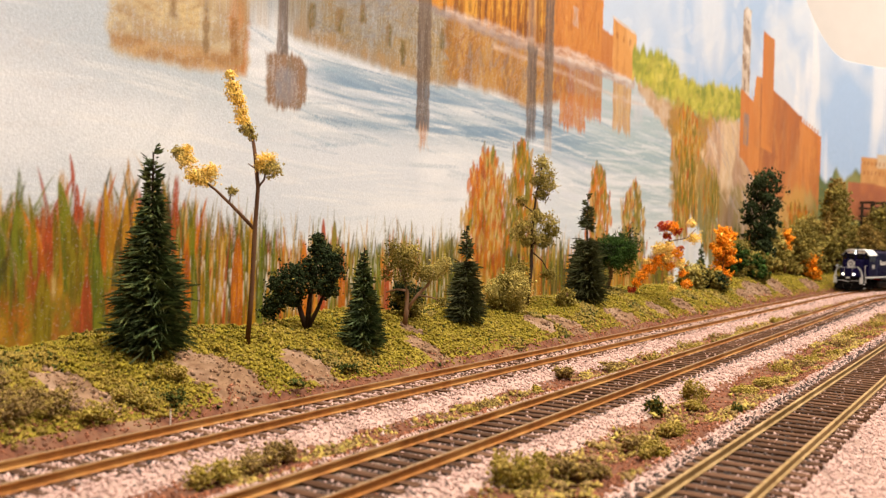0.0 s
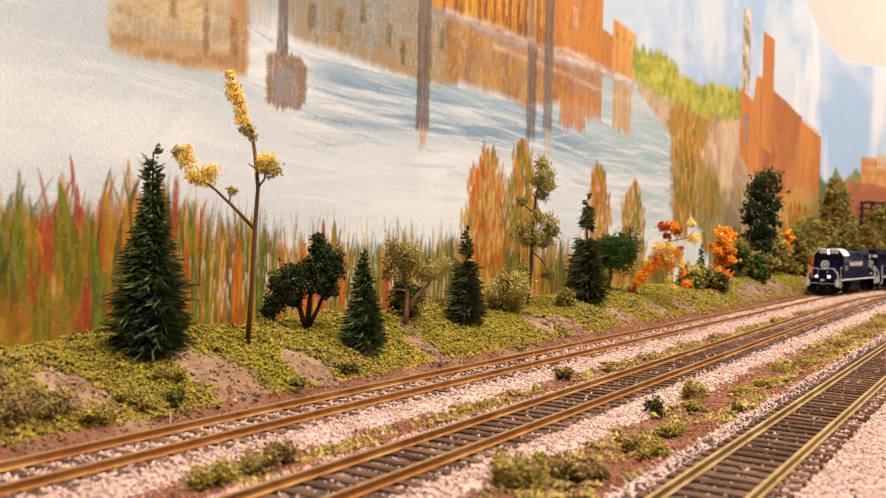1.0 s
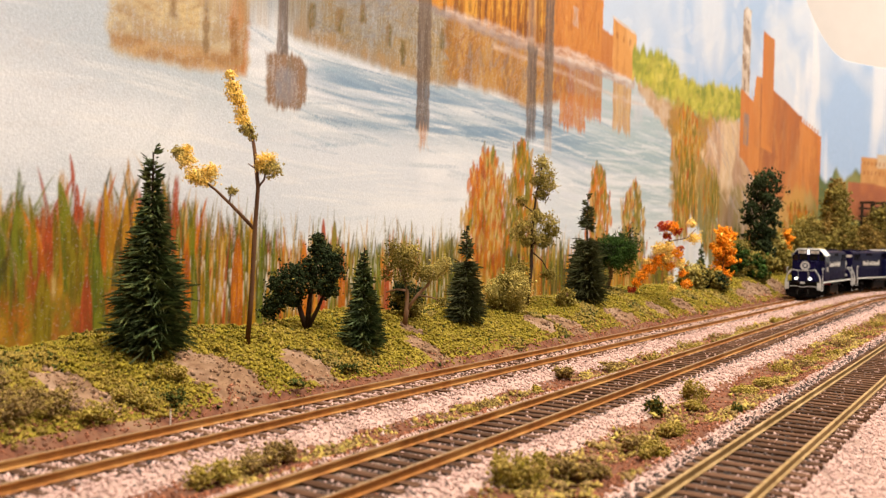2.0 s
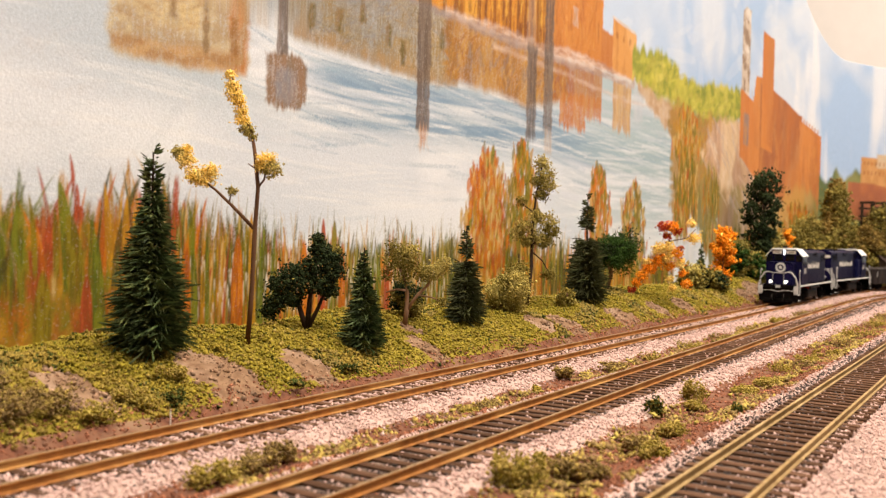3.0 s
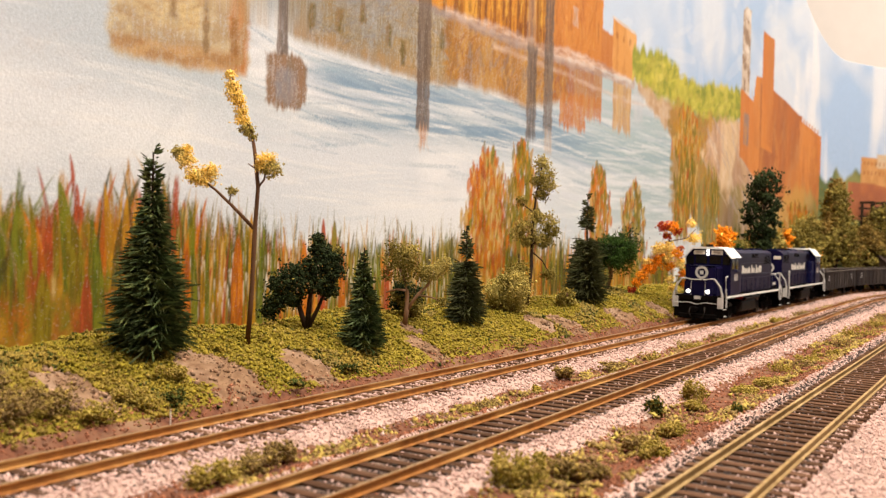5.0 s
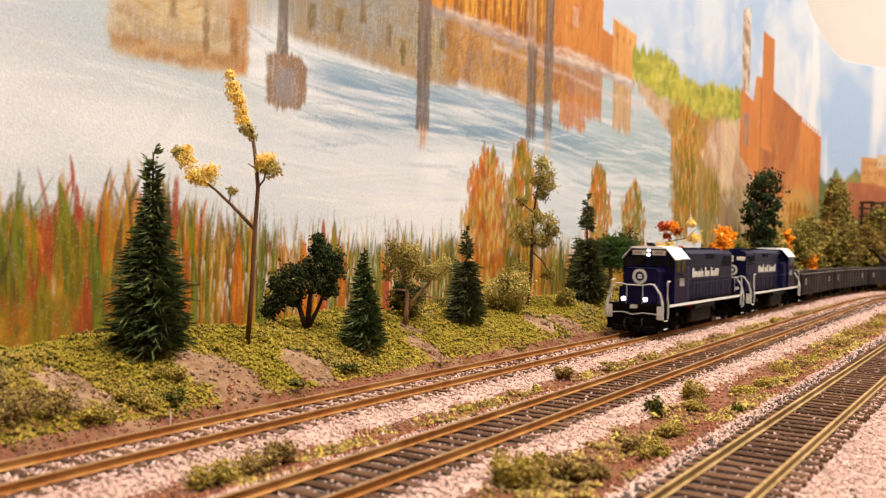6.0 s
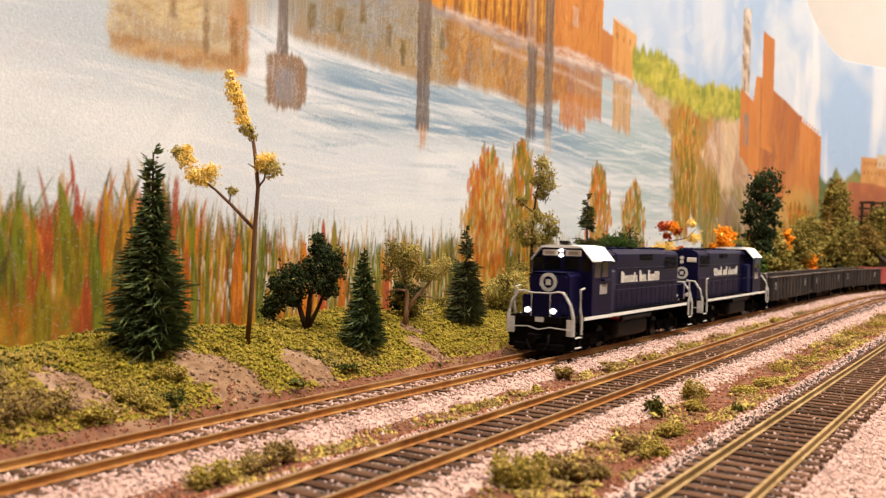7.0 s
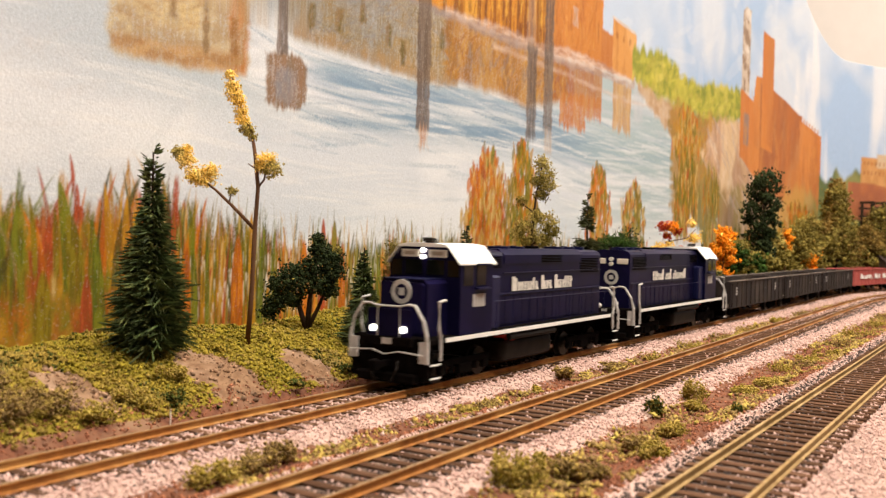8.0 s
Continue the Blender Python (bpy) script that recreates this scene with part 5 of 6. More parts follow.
def crown(t, name, lumps, mats, grain, per, seed, weights=None):
    """Foliage in many small grains about the lumps (x, y, z, radius, material)."""
    r0 = np.random.default_rng(seed)
    cs, rs, ks = [], [], []
    for x, y, z, r, pick in lumps:
        r *= 1.15
        n = min(620, max(30, int(1.5 * per * (r / 0.005) ** 2))) if grain < 0.00075 else min(170, max(20, int(0.4 * per * (r / 0.005) ** 2)))
        for j in range(n):
            d = r0.normal(size=3)
            d /= np.linalg.norm(d)
            q = r * (r0.uniform(0.30, 1.10) ** 0.7 if r0.random() < 0.90 else r0.uniform(1.0, 1.35))
            bump = 1 + 0.75 * noise.noise(Vector((x * 900 + d[0] * 2.6, y * 900 + d[1] * 2.6, z * 900 + d[2] * 2.6)))
            cs.append((x + d[0] * q * bump, y + d[1] * q * bump, z + d[2] * q * bump * 0.85))
            rs.append(grain * r0.uniform(0.4, 1.15) * (1.0 if grain < 0.00075 else 1.7))
            ks.append(pick if r0.random() < 0.94 else r0.integers(0, len(mats)))
    return part(name, swarm(name, cs, rs, mats, ks, OCTA if grain < 0.00075 else TETRA, 0.45, seed, smooth=True, flat=0.5), None, t)


def ahead(dx, dz, dy=0.0):
    """A place on a tree: dx to the right as one faces the board, dz up, dy towards the board."""
    return (dx * RIGHT[0] + dy * RIGHT[1] * -1, dx * RIGHT[1] + dy * RIGHT[0], dz)


RIGHT = (1.0, 0.0)


def limbs(t, spans, mat):
    bm = bmesh.new()
    for pts, r0, r1 in spans:
        n = len(pts)
        tube(bm, [ahead(*p) for p in pts], [r0 + (r1 - r0) * k / (n - 1) for k in range(n)])
    part("trunk", bm, mat, t, smooth=True)


def clumps(points):
    return [(*ahead(x, z, y), r, k) for x, z, y, r, k in points]


def bushy(s, o, height, radius, label, mats, bark, seed, lean=0.0, n=16, grain=0.00052, low=0.35, per=300, cone=False):
    """A broad-leaved tree with a forked trunk and an uneven crown of lumps."""
    r0 = random.Random(seed)
    t = stand("broadleaf_tree", s, o, label)
    spans = [([(0, 0), (0.1 * radius + lean * 0.3, height * 0.3), (lean * 0.7, height * 0.6), (lean, height * 0.9)], radius * 0.085 + 0.0003, 0.0003)]
    lumps = []
    for k in range(n):
        a = 2.3999 * k + r0.uniform(-0.5, 0.5)
        f = low + (0.95 - low) * (k + 0.5) / n
        wide = radius * (0.75 * math.sin(math.pi * (0.18 + 0.74 * (f - low) / (1 - low))) + 0.08)
        wide *= r0.uniform(0.65, 1.2)
        if cone:
            wide = radius * (0.12 + 0.8 * (0.95 - f) / (0.95 - low))
        x, y, z = lean * f + wide * math.cos(a) * r0.uniform(0.7, 1.1), wide * math.sin(a) * 0.8, f * height
        lumps.append((x, z, y, radius * r0.uniform(0.26, 0.56) * (0.5 + 0.5 * (1 - f) if cone else 1.0), r0.choice([0, 0, 1])))
        if k % 3 == 0:
            spans.append(([(lean * f * 0.5, z * 0.55), (x * 0.6, z * 0.8, y * 0.6), (x, z, y)], 0.0006, 0.0002))
    limbs(t, spans, bark)
    crown(t, "crown", clumps(lumps), mats, grain * (1 + 0.9 * max(0, s)), per, seed)
    return t


spruce(-0.094, 0.058, 0.0715, 0.0158, "tall dark green bottle-brush spruce on the bank", 1, count=4200,
       profile=((0.0, 0.90), (0.15, 1.0), (0.32, 0.86), (0.5, 0.64), (0.67, 0.40), (0.80, 0.27), (0.93, 0.25), (1.0, 0.14)))
spruce(0.003, 0.042, 0.0445, 0.0115, "small dark green bottle-brush spruce on the bank", 2, count=2800)
spruce(0.098, 0.050, 0.0520, 0.0135, "thin olive green spruce with a bare leader", 3, M_NEEDLE_BROWN, (0.60, 0.70), 2000)
spruce(0.253, 0.052, 0.0740, 0.0180, "dark olive spruce with gaps between its tiers", 4, M_NEEDLE_BROWN, (0.56, 0.67), 2600)
spruce(0.560, 0.070, 0.0420, 0.0085, "tiny dark green spruce on the bank", 5, count=900)

# tall autumn tree with yellow tufts on a bare stem
t = stand("autumn_tree", -0.052, 0.054, "tall bare-stemmed autumn tree with butter-yellow leaf tufts")
limbs(t, [([(0, 0), (0.0012, 0.020), (0.0020, 0.045), (0.0028, 0.060), (0.0015, 0.072), (0.0000, 0.081)], 0.0011, 0.0007),
          ([(0.0000, 0.081), (-0.0030, 0.087), (-0.0060, 0.096), (-0.0085, 0.1035)], 0.0006, 0.0003),
          ([(0.0020, 0.044), (-0.0060, 0.052), (-0.0130, 0.0585), (-0.0190, 0.063)], 0.0008, 0.0004),
          ([(0.0028, 0.060), (0.0050, 0.063), (0.0060, 0.068)], 0.0005, 0.0003), ([(0.0022, 0.067), (-0.0012, 0.069)], 0.0004, 0.0002),
          ([(-0.0080, 0.054), (-0.0070, 0.060)], 0.0003, 0.0002)], M_BARK)
crown(t, "crown", clumps([(-0.0088, 0.1025, 0, 0.0018, 0), (-0.0078, 0.0985, 0, 0.0022, 0), (-0.0068, 0.0950, 0, 0.0024, 0), (-0.0052, 0.0925, 0, 0.0022, 0),
                               (-0.0040, 0.0890, 0, 0.0020, 0), (-0.0035, 0.0855, 0, 0.0024, 0), (-0.0020, 0.0820, 0, 0.0022, 1), (0.0000, 0.0795, 0, 0.0016, 1),
                               (0.0055, 0.0705, 0, 0.0032, 0), (0.0075, 0.0675, 0, 0.0032, 1), (0.0040, 0.0680, 0, 0.0022, 0),
                               (-0.0180, 0.0630, 0, 0.0036, 0), (-0.0215, 0.0640, 0, 0.0030, 0), (-0.0155, 0.0660, 0, 0.0026, 0), (-0.0250, 0.0700, 0, 0.0030, 0),
                               (-0.0275, 0.0725, 0, 0.0024, 1), (-0.0245, 0.0740, 0, 0.0018, 0), (-0.0070, 0.0585, 0, 0.0016, 1)]),
      [M_LEAF_YELLOW, M_LEAF_PALE, M_LEAF_YELLOW], 0.00040, 900, 21)

# dark broad tree with several stems
t = stand("broadleaf_tree", -0.009, 0.064, "dark green broad-leaved tree with several stems")
limbs(t, [([(0.001, 0), (-0.003, 0.012), (-0.008, 0.022)], 0.0014, 0.0006), ([(0.001, 0), (0.002, 0.014), (0.004, 0.026), (0.006, 0.038)], 0.0014, 0.0005),
          ([(0.001, 0), (0.006, 0.011), (0.010, 0.022)], 0.0012, 0.0005)], M_BARK_DARK)
crown(t, "crown", clumps([(-0.0110, 0.020, 0, 0.0050, 0), (-0.0060, 0.024, 0.002, 0.0055, 0), (-0.0125, 0.0125, 0, 0.0040, 0), (-0.0150, 0.0080, 0, 0.0035, 0),
                          (-0.0010, 0.021, -0.003, 0.0050, 0), (0.0030, 0.028, 0, 0.0052, 0), (0.0080, 0.030, 0, 0.0055, 0), (0.0115, 0.026, 0, 0.0045, 0),
                          (0.0060, 0.035, 0.001, 0.0040, 0), (0.0045, 0.0395, 0, 0.0026, 0), (0.0120, 0.032, 0, 0.0035, 0), (0.0070, 0.021, -0.002, 0.0045, 0),
                          (-0.0050, 0.014, -0.002, 0.0038, 0), (0.0100, 0.018, 0, 0.0034, 0), (0.0135, 0.0345, 0, 0.0018, 1)]),
      [M_LEAF_DARK, M_LEAF_OLIVE], 0.00058, 520, 22)

# forked tan tree with a flat olive crown
t = stand("broadleaf_tree", 0.050, 0.054, "forked tan-stemmed tree with a flat olive crown")
limbs(t, [([(0, 0), (0.001, 0.008), (0.001, 0.016), (-0.001, 0.024), (-0.004, 0.030)], 0.0014, 0.0006), ([(0.0005, 0.007), (0.006, 0.015), (0.011, 0.020), (0.013, 0.026)], 0.0010, 0.0005),
          ([(0.001, 0.017), (-0.004, 0.0175), (-0.009, 0.016)], 0.0007, 0.0004), ([(0.006, 0.015), (0.013, 0.014), (0.017, 0.012)], 0.0005, 0.0003)], M_BARK_TAN)
crown(t, "crown", clumps([(-0.0070, 0.030, 0, 0.0042, 0), (-0.0020, 0.034, 0, 0.0046, 0), (0.0030, 0.036, 0, 0.0040, 1), (-0.0060, 0.037, 0, 0.0034, 0),
                          (0.0020, 0.029, 0, 0.0044, 0), (0.0080, 0.025, 0, 0.0042, 0), (0.0130, 0.026, 0, 0.0042, 1), (0.0170, 0.028, 0, 0.0036, 1),
                          (0.0190, 0.031, 0, 0.0028, 1), (-0.0090, 0.024, 0, 0.0030, 0), (-0.0010, 0.024, 0, 0.0036, 0), (0.0170, 0.012, 0, 0.0026, 0)]),
      [M_LEAF_OLIVE, M_LEAF_PALE], 0.00048, 300, 23)

# tall open tree with pale tufts, and the shrub in front of it
t = stand("broadleaf_tree", 0.203, 0.068, "tall open tree with pale olive leaf tufts")
limbs(t, [([(-0.001, 0), (0.001, 0.025), (0.001, 0.05), (0.003, 0.072), (0.007, 0.094)], 0.0013, 0.0004), ([(-0.001, 0), (-0.007, 0.02), (-0.007, 0.034)], 0.0009, 0.0004),
          ([(0.001, 0.04), (0.009, 0.045)], 0.0006, 0.0003), ([(0.002, 0.06), (-0.006, 0.066)], 0.0005, 0.0003), ([(0.002, 0.035), (0.008, 0.030), (0.013, 0.021)], 0.0005, 0.0003)], M_BARK_DARK)
crown(t, "crown", clumps([(0.0060, 0.092, 0, 0.0042, 0), (0.0080, 0.085, 0, 0.0048, 0), (0.0040, 0.080, 0, 0.0042, 1), (0.0105, 0.078, 0, 0.0046, 0), (0.0060, 0.072, 0, 0.0040, 1),
                          (-0.0060, 0.067, 0, 0.0030, 1), (0.0030, 0.058, 0, 0.0044, 0), (0.0100, 0.055, 0, 0.0056, 0), (0.0135, 0.049, 0, 0.0046, 1),
                          (-0.0040, 0.052, 0, 0.0048, 0), (-0.0085, 0.047, 0, 0.0042, 0), (0.0040, 0.045, 0, 0.0048, 0), (0.0090, 0.042, 0, 0.0044, 1),
                          (-0.0020, 0.042, 0, 0.0036, 1), (0.0130, 0.022, 0, 0.0032, 1), (0.0100, 0.0215, 0, 0.0026, 1)]),
      [M_LEAF_PALE, M_LEAF_OLIVE], 0.00058, 300, 24)
bushy(0.154, 0.056, 0.0220, 0.0120, "pale olive shrub with curly leaves on the bank", [M_LEAF_PALE, M_LEAF_OLIVE], M_BARK, 31, n=14, low=0.15)
bushy(0.180, 0.066, 0.0280, 0.0090, "loose olive shrub on the bank", [M_LEAF_OLIVE, M_LEAF_PALE], M_BARK, 32, n=9, low=0.3)
bushy(0.225, 0.052, 0.0100, 0.0060, "low olive shrub on the bank", [M_LEAF_OLIVE, M_LEAF_PALE], M_BARK, 33, n=7, low=0.2)
bushy(0.066, 0.066, 0.0160, 0.0090, "low dark green shrub on the bank", [M_LEAF_DARK, M_LEAF_OLIVE], M_BARK_DARK, 37, n=8, low=0.2)

bushy(0.335, 0.072, 0.0420, 0.0170, "round mid-green tree on a leaning stem", [M_LEAF_GREEN, M_LEAF_DARK], M_BARK_TAN, 34, lean=0.006, n=14, low=0.5)
# leaning orange maple
t = stand("maple_tree", 0.350, 0.058, "leaning autumn maple with orange, yellow and red leaves")
limbs(t, [([(0, 0), (0.006, 0.014), (0.015, 0.024), (0.026, 0.036), (0.030, 0.050)], 0.0010, 0.0004), ([(0.022, 0.030), (0.030, 0.020), (0.032, 0.010)], 0.0006, 0.0003),
          ([(0.026, 0.036), (0.038, 0.030), (0.040, 0.016)], 0.0006, 0.0003), ([(0.028, 0.042), (0.042, 0.045), (0.048, 0.052)], 0.0005, 0.0003)], M_BARK)
crown(t, "crown", clumps([(0.0005, 0.004, 0, 0.0030, 2), (0.004, 0.010, 0, 0.0034, 0), (0.008, 0.016, 0, 0.0034, 0), (0.014, 0.021, 0, 0.0040, 0), (0.011, 0.026, 0, 0.0028, 1),
                          (0.020, 0.027, 0, 0.0044, 0), (0.026, 0.030, 0, 0.0048, 1), (0.020, 0.036, 0, 0.0042, 1), (0.027, 0.038, 0, 0.0046, 1), (0.034, 0.033, 0, 0.0044, 0),
                          (0.036, 0.026, 0, 0.0040, 1), (0.029, 0.023, 0, 0.0036, 0), (0.029, 0.014, 0, 0.0026, 1), (0.031, 0.007, 0, 0.0026, 1), (0.039, 0.018, 0, 0.0028, 0),
                          (0.042, 0.010, 0, 0.0034, 0), (0.024, 0.053, 0, 0.0044, 2), (0.030, 0.053, 0, 0.0042, 0), (0.034, 0.050, 0, 0.0030, 2), (0.026, 0.046, 0, 0.0026, 2),
                          (0.047, 0.045, 0, 0.0042, 1), (0.045, 0.056, 0, 0.0030, 1), (0.037, 0.037, 0, 0.0022, 2)]),
      [M_LEAF_ORANGE, M_LEAF_YELLOW, M_LEAF_RED], 0.00070, 260, 25)

bushy(0.500, 0.062, 0.0200, 0.0130, "olive shrub on the bank", [M_LEAF_OLIVE, M_LEAF_PALE], M_BARK, 35, n=10, low=0.15)
bushy(0.530, 0.050, 0.0150, 0.0130, "low olive shrub on the bank", [M_LEAF_OLIVE, M_LEAF_DARK], M_BARK, 36, n=10, low=0.15)
bushy(0.578, 0.058, 0.0560, 0.0112, "dense bright orange autumn tree", [M_LEAF_ORANGE, M_LEAF_ORANGE, M_LEAF_YELLOW], M_BARK, 41, lean=0.008, n=15, low=0.12)
bushy(0.640, 0.060, 0.0380, 0.0150, "mid-green tree behind the track", [M_LEAF_GREEN, M_LEAF_OLIVE], M_BARK, 42, n=14, low=0.15)
bushy(0.742, 0.060, 0.1180, 0.0200, "tall narrow dark green tree", [M_LEAF_DARK, M_LEAF_DARK, M_LEAF_GREEN], M_BARK_DARK, 43, lean=0.004, n=22, low=0.20)
bushy(0.690, 0.050, 0.0300, 0.0160, "olive shrub behind the track", [M_LEAF_OLIVE, M_LEAF_GREEN], M_BARK, 44, n=10, low=0.15)
bushy(0.800, 0.060, 0.0480, 0.0170, "olive tree in the row by the bend", [M_LEAF_OLIVE, M_LEAF_PALE], M_BARK, 45, n=14, low=0.2)
bushy(0.835, 0.056, 0.0580, 0.0080, "slender orange autumn tree by the bend", [M_LEAF_ORANGE, M_LEAF_OLIVE], M_BARK, 46, n=9, low=0.55)
bushy(0.870, 0.060, 0.0560, 0.0190, "olive tree in the row by the bend", [M_LEAF_OLIVE, M_LEAF_PALE], M_BARK, 47, n=14, low=0.15)
bushy(0.905, 0.046, 0.0300, 0.0180, "low olive shrub by the bend", [M_LEAF_OLIVE, M_LEAF_ORANGE], M_BARK, 48, n=11, low=0.12)
bushy(0.935, 0.062, 0.0720, 0.0200, "olive tree in the row by the bend", [M_LEAF_OLIVE, M_LEAF_PALE], M_BARK, 49, n=16, low=0.15)
bushy(0.975, 0.060, 0.0640, 0.0200, "olive tree in the row by the bend", [M_LEAF_OLIVE, M_LEAF_RUSSET], M_BARK_DARK, 50, n=16, low=0.15)
bushy(1.020, 0.060, 0.1300, 0.0330, "large olive brown tree by the bend", [M_LEAF_OLIVE, M_LEAF_RUSSET], M_BARK_DARK, 51, n=46, low=0.12, cone=True)
bushy(1.085, 0.055, 0.0640, 0.0240, "olive brown tree by the bend", [M_LEAF_RUSSET, M_LEAF_OLIVE], M_BARK_DARK, 52, n=16, low=0.12)
bushy(1.130, 0.060, 0.0960, 0.0260, "olive brown tree by the bend", [M_LEAF_RUSSET, M_LEAF_OLIVE], M_BARK_DARK, 53, n=22, low=0.15)
bushy(1.185, 0.058, 0.0900, 0.0280, "olive brown tree by the bend", [M_LEAF_RUSSET, M_LEAF_OLIVE], M_BARK_DARK, 54, n=20, low=0.15)


# ---- small built things by the bend ----
def trestle(s, o, label):
    """A timber frame of posts with cross beams."""
    p, h = on_line(0, s, o)
    t = tagged(new("timber_trestle"), label, "trestle")
    t.matrix_basis = pose(p.x, p.y, ground_z(s, o) - 0.0006, 0, 0, math.degrees(h))
    for k in range(5):
        for y in (-0.008, 0.008):
            part("post", box(-0.050 + 0.025 * k - 0.0016, -0.050 + 0.025 * k + 0.0016, y - 0.0014, y + 0.0014, 0, 0.098, 0.0003), M_TIMBER, t)
        part("cross_beam", box(-0.050 + 0.025 * k - 0.0014, -0.050 + 0.025 * k + 0.0014, -0.012, 0.012, 0.098, 0.1015, 0.0003), M_TIMBER, t)
    for y in (-0.010, 0.010):
        for z in (0.060, 0.078, 0.090):
            part("rail_beam", box(-0.054, 0.054, y - 0.0009, y + 0.0009, z, z + 0.003, 0.0002), M_TIMBER, t)
    return t


def shed(s, o, label):
    """A small boarded hut with a pitched roof and a door."""
    p, h = on_line(0, s, o)
    t = tagged(new("shed"), label, "shed")
    t.matrix_basis = pose(p.x, p.y, ground_z(s, o) - 0.001, 0, 0, math.degrees(h))
    bm = bmesh.new()
    loft(bm, -0.014, 0.014, [(-0.009, 0), (0.009, 0), (0.009, 0.024), (0, 0.031), (-0.009, 0.024)])
    part("wall", bm, M_TIMBER, t)
    for sy in (-1, 1):
        bm = bmesh.new()
        loft(bm, -0.016, 0.016, [(sy * 0.0115, 0.0226), (0, 0.0316), (0, 0.0328), (sy * 0.0115, 0.0238)])
        bmesh.ops.recalc_face_normals(bm, faces=bm.faces)
        part("roof_slope", bm, M_BARK_DARK, t)
    part("door", box(-0.004, 0.004, -0.0094, -0.0090, 0.001, 0.018), M_BARK, t)
    return t


def stake(s, o):
    p, h = on_line(0, s, o)
    bm = bmesh.new()
    tube(bm, [(0, 0, -0.0005), (0.0001, 0, 0.0022), (0, 0, 0.0046)], [0.00022, 0.00022, 0.00012], 6)
    tagged(part("stake", bm, M_STAKE, at=pose(p.x, p.y, ground_z(s, o))), "thin white wire stake at the bank's foot", "stake")


M_STAKE = material("white_wire", (0.75, 0.72, 0.66), (0.66, 0.63, 0.58), 800, 0.5)
trestle(1.165, 0.074, "dark timber trestle behind the trees")
shed(1.105, 0.036, "small dark timber shed by the bend")
stake(-0.1165, 0.0205)


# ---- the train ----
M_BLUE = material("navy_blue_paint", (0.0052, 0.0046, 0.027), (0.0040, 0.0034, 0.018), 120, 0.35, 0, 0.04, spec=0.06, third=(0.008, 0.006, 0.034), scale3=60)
# a lighter navy for fans, ledges, seams, walkway rails and small fittings
M_BLUE_LIGHTER = material("lighter_blue_paint", (0.008, 0.009, 0.044), (0.006, 0.007, 0.034), 120, 0.34, 0, 0.04, spec=0.14)
M_WHITE = material("white_paint", (0.80, 0.79, 0.76), (0.74, 0.72, 0.69), 200, 0.45, 0, 0.03)
M_LETTER = material("aged_white_lettering", (0.74, 0.71, 0.65), (0.55, 0.51, 0.45), 700, 0.6)
M_RAIL_WHITE = material("off_white_handrail", (0.50, 0.48, 0.46), (0.40, 0.38, 0.36), 300, 0.5)
M_BLACK = material("black_underframe", (0.0035, 0.003, 0.003), (0.007, 0.0055, 0.005), 300, 0.8, 0, 0.2, spec=0.0)
M_GRIME = material("grimy_tank", (0.009, 0.007, 0.006), (0.016, 0.012, 0.010), 200, 0.5, 0, 0.2, spec=0.05)
M_STEEL = material("wheel_steel", (0.03, 0.025, 0.022), (0.018, 0.015, 0.013), 300, 0.4, 0.8)
M_RED = material("red_paint", (0.45, 0.04, 0.03), (0.36, 0.03, 0.03), 300, 0.5)
M_BRONZE = material("faded_numerals", (0.40, 0.33, 0.26), (0.32, 0.26, 0.2), 900, 0.6)
M_GLASS = material("dark_cab_glass", (0.004, 0.004, 0.005), (0.006, 0.006, 0.007), 100, 0.10, 0, 0, spec=0.25)
M_BOARD_LIT = glow("lit_number_board", (0.55, 0.48, 0.40), 0.12)
M_LAMP = glow("lit_headlight", (1.0, 0.95, 0.85), 5.0)
M_LAMP_OFF = material("lens_glass", (0.65, 0.6, 0.55), (0.5, 0.48, 0.45), 300, 0.2)
M_GON = material("weathered_black_steel", (0.018, 0.014, 0.014), (0.034, 0.026, 0.024), 90, 0.55, 0, 0.3, stretch=(1, 1, 0.25), third=(0.062, 0.048, 0.040), scale3=60)
M_GON_IN = material("dusty_grey_steel", (0.40, 0.34, 0.29), (0.30, 0.25, 0.21), 150, 0.8, 0, 0.3)
M_GON_RAIL = material("scuffed_grey_rail", (0.16, 0.13, 0.11), (0.08, 0.065, 0.055), 200, 0.7)
M_GON_RED = material("faded_red_steel", (0.42, 0.10, 0.085), (0.36, 0.08, 0.07), 120, 0.6, 0, 0.2)


def round_z(bm, x, y, z0, z1, r, sides=14):
    lo = [bm.verts.new((x + r * math.cos(6.2832 * k / sides), y + r * math.sin(6.2832 * k / sides), z0)) for k in range(sides)]
    hi = [bm.verts.new((v.co.x, v.co.y, z1)) for v in lo]
    for k in range(sides):
        bm.faces.new((lo[k], lo[(k + 1) % sides], hi[(k + 1) % sides], hi[k]))
    bm.faces.new(hi)
    bm.faces.new(lo[::-1])


def disc_x(bm, x0, x1, y, z, r, sides=16, inner=0.0):
    """A short round body, or a ring, along x."""
    def ring(x, q):
        return [bm.verts.new((x, y + q * math.cos(6.2832 * k / sides), z + q * math.sin(6.2832 * k / sides))) for k in range(sides)]
    a, b = ring(x0, r), ring(x1, r)
    ends = [(a, b)]
    if inner:
        c, d = ring(x0, inner), ring(x1, inner)
        ends += [(b, d), (d, c), (c, a)]
    for p, q in ends:
        for k in range(sides):
            bm.faces.new((p[k], p[(k + 1) % sides], q[(k + 1) % sides], q[k]))
    if not inner:
        bm.faces.new(a[::-1])
        bm.faces.new(b)


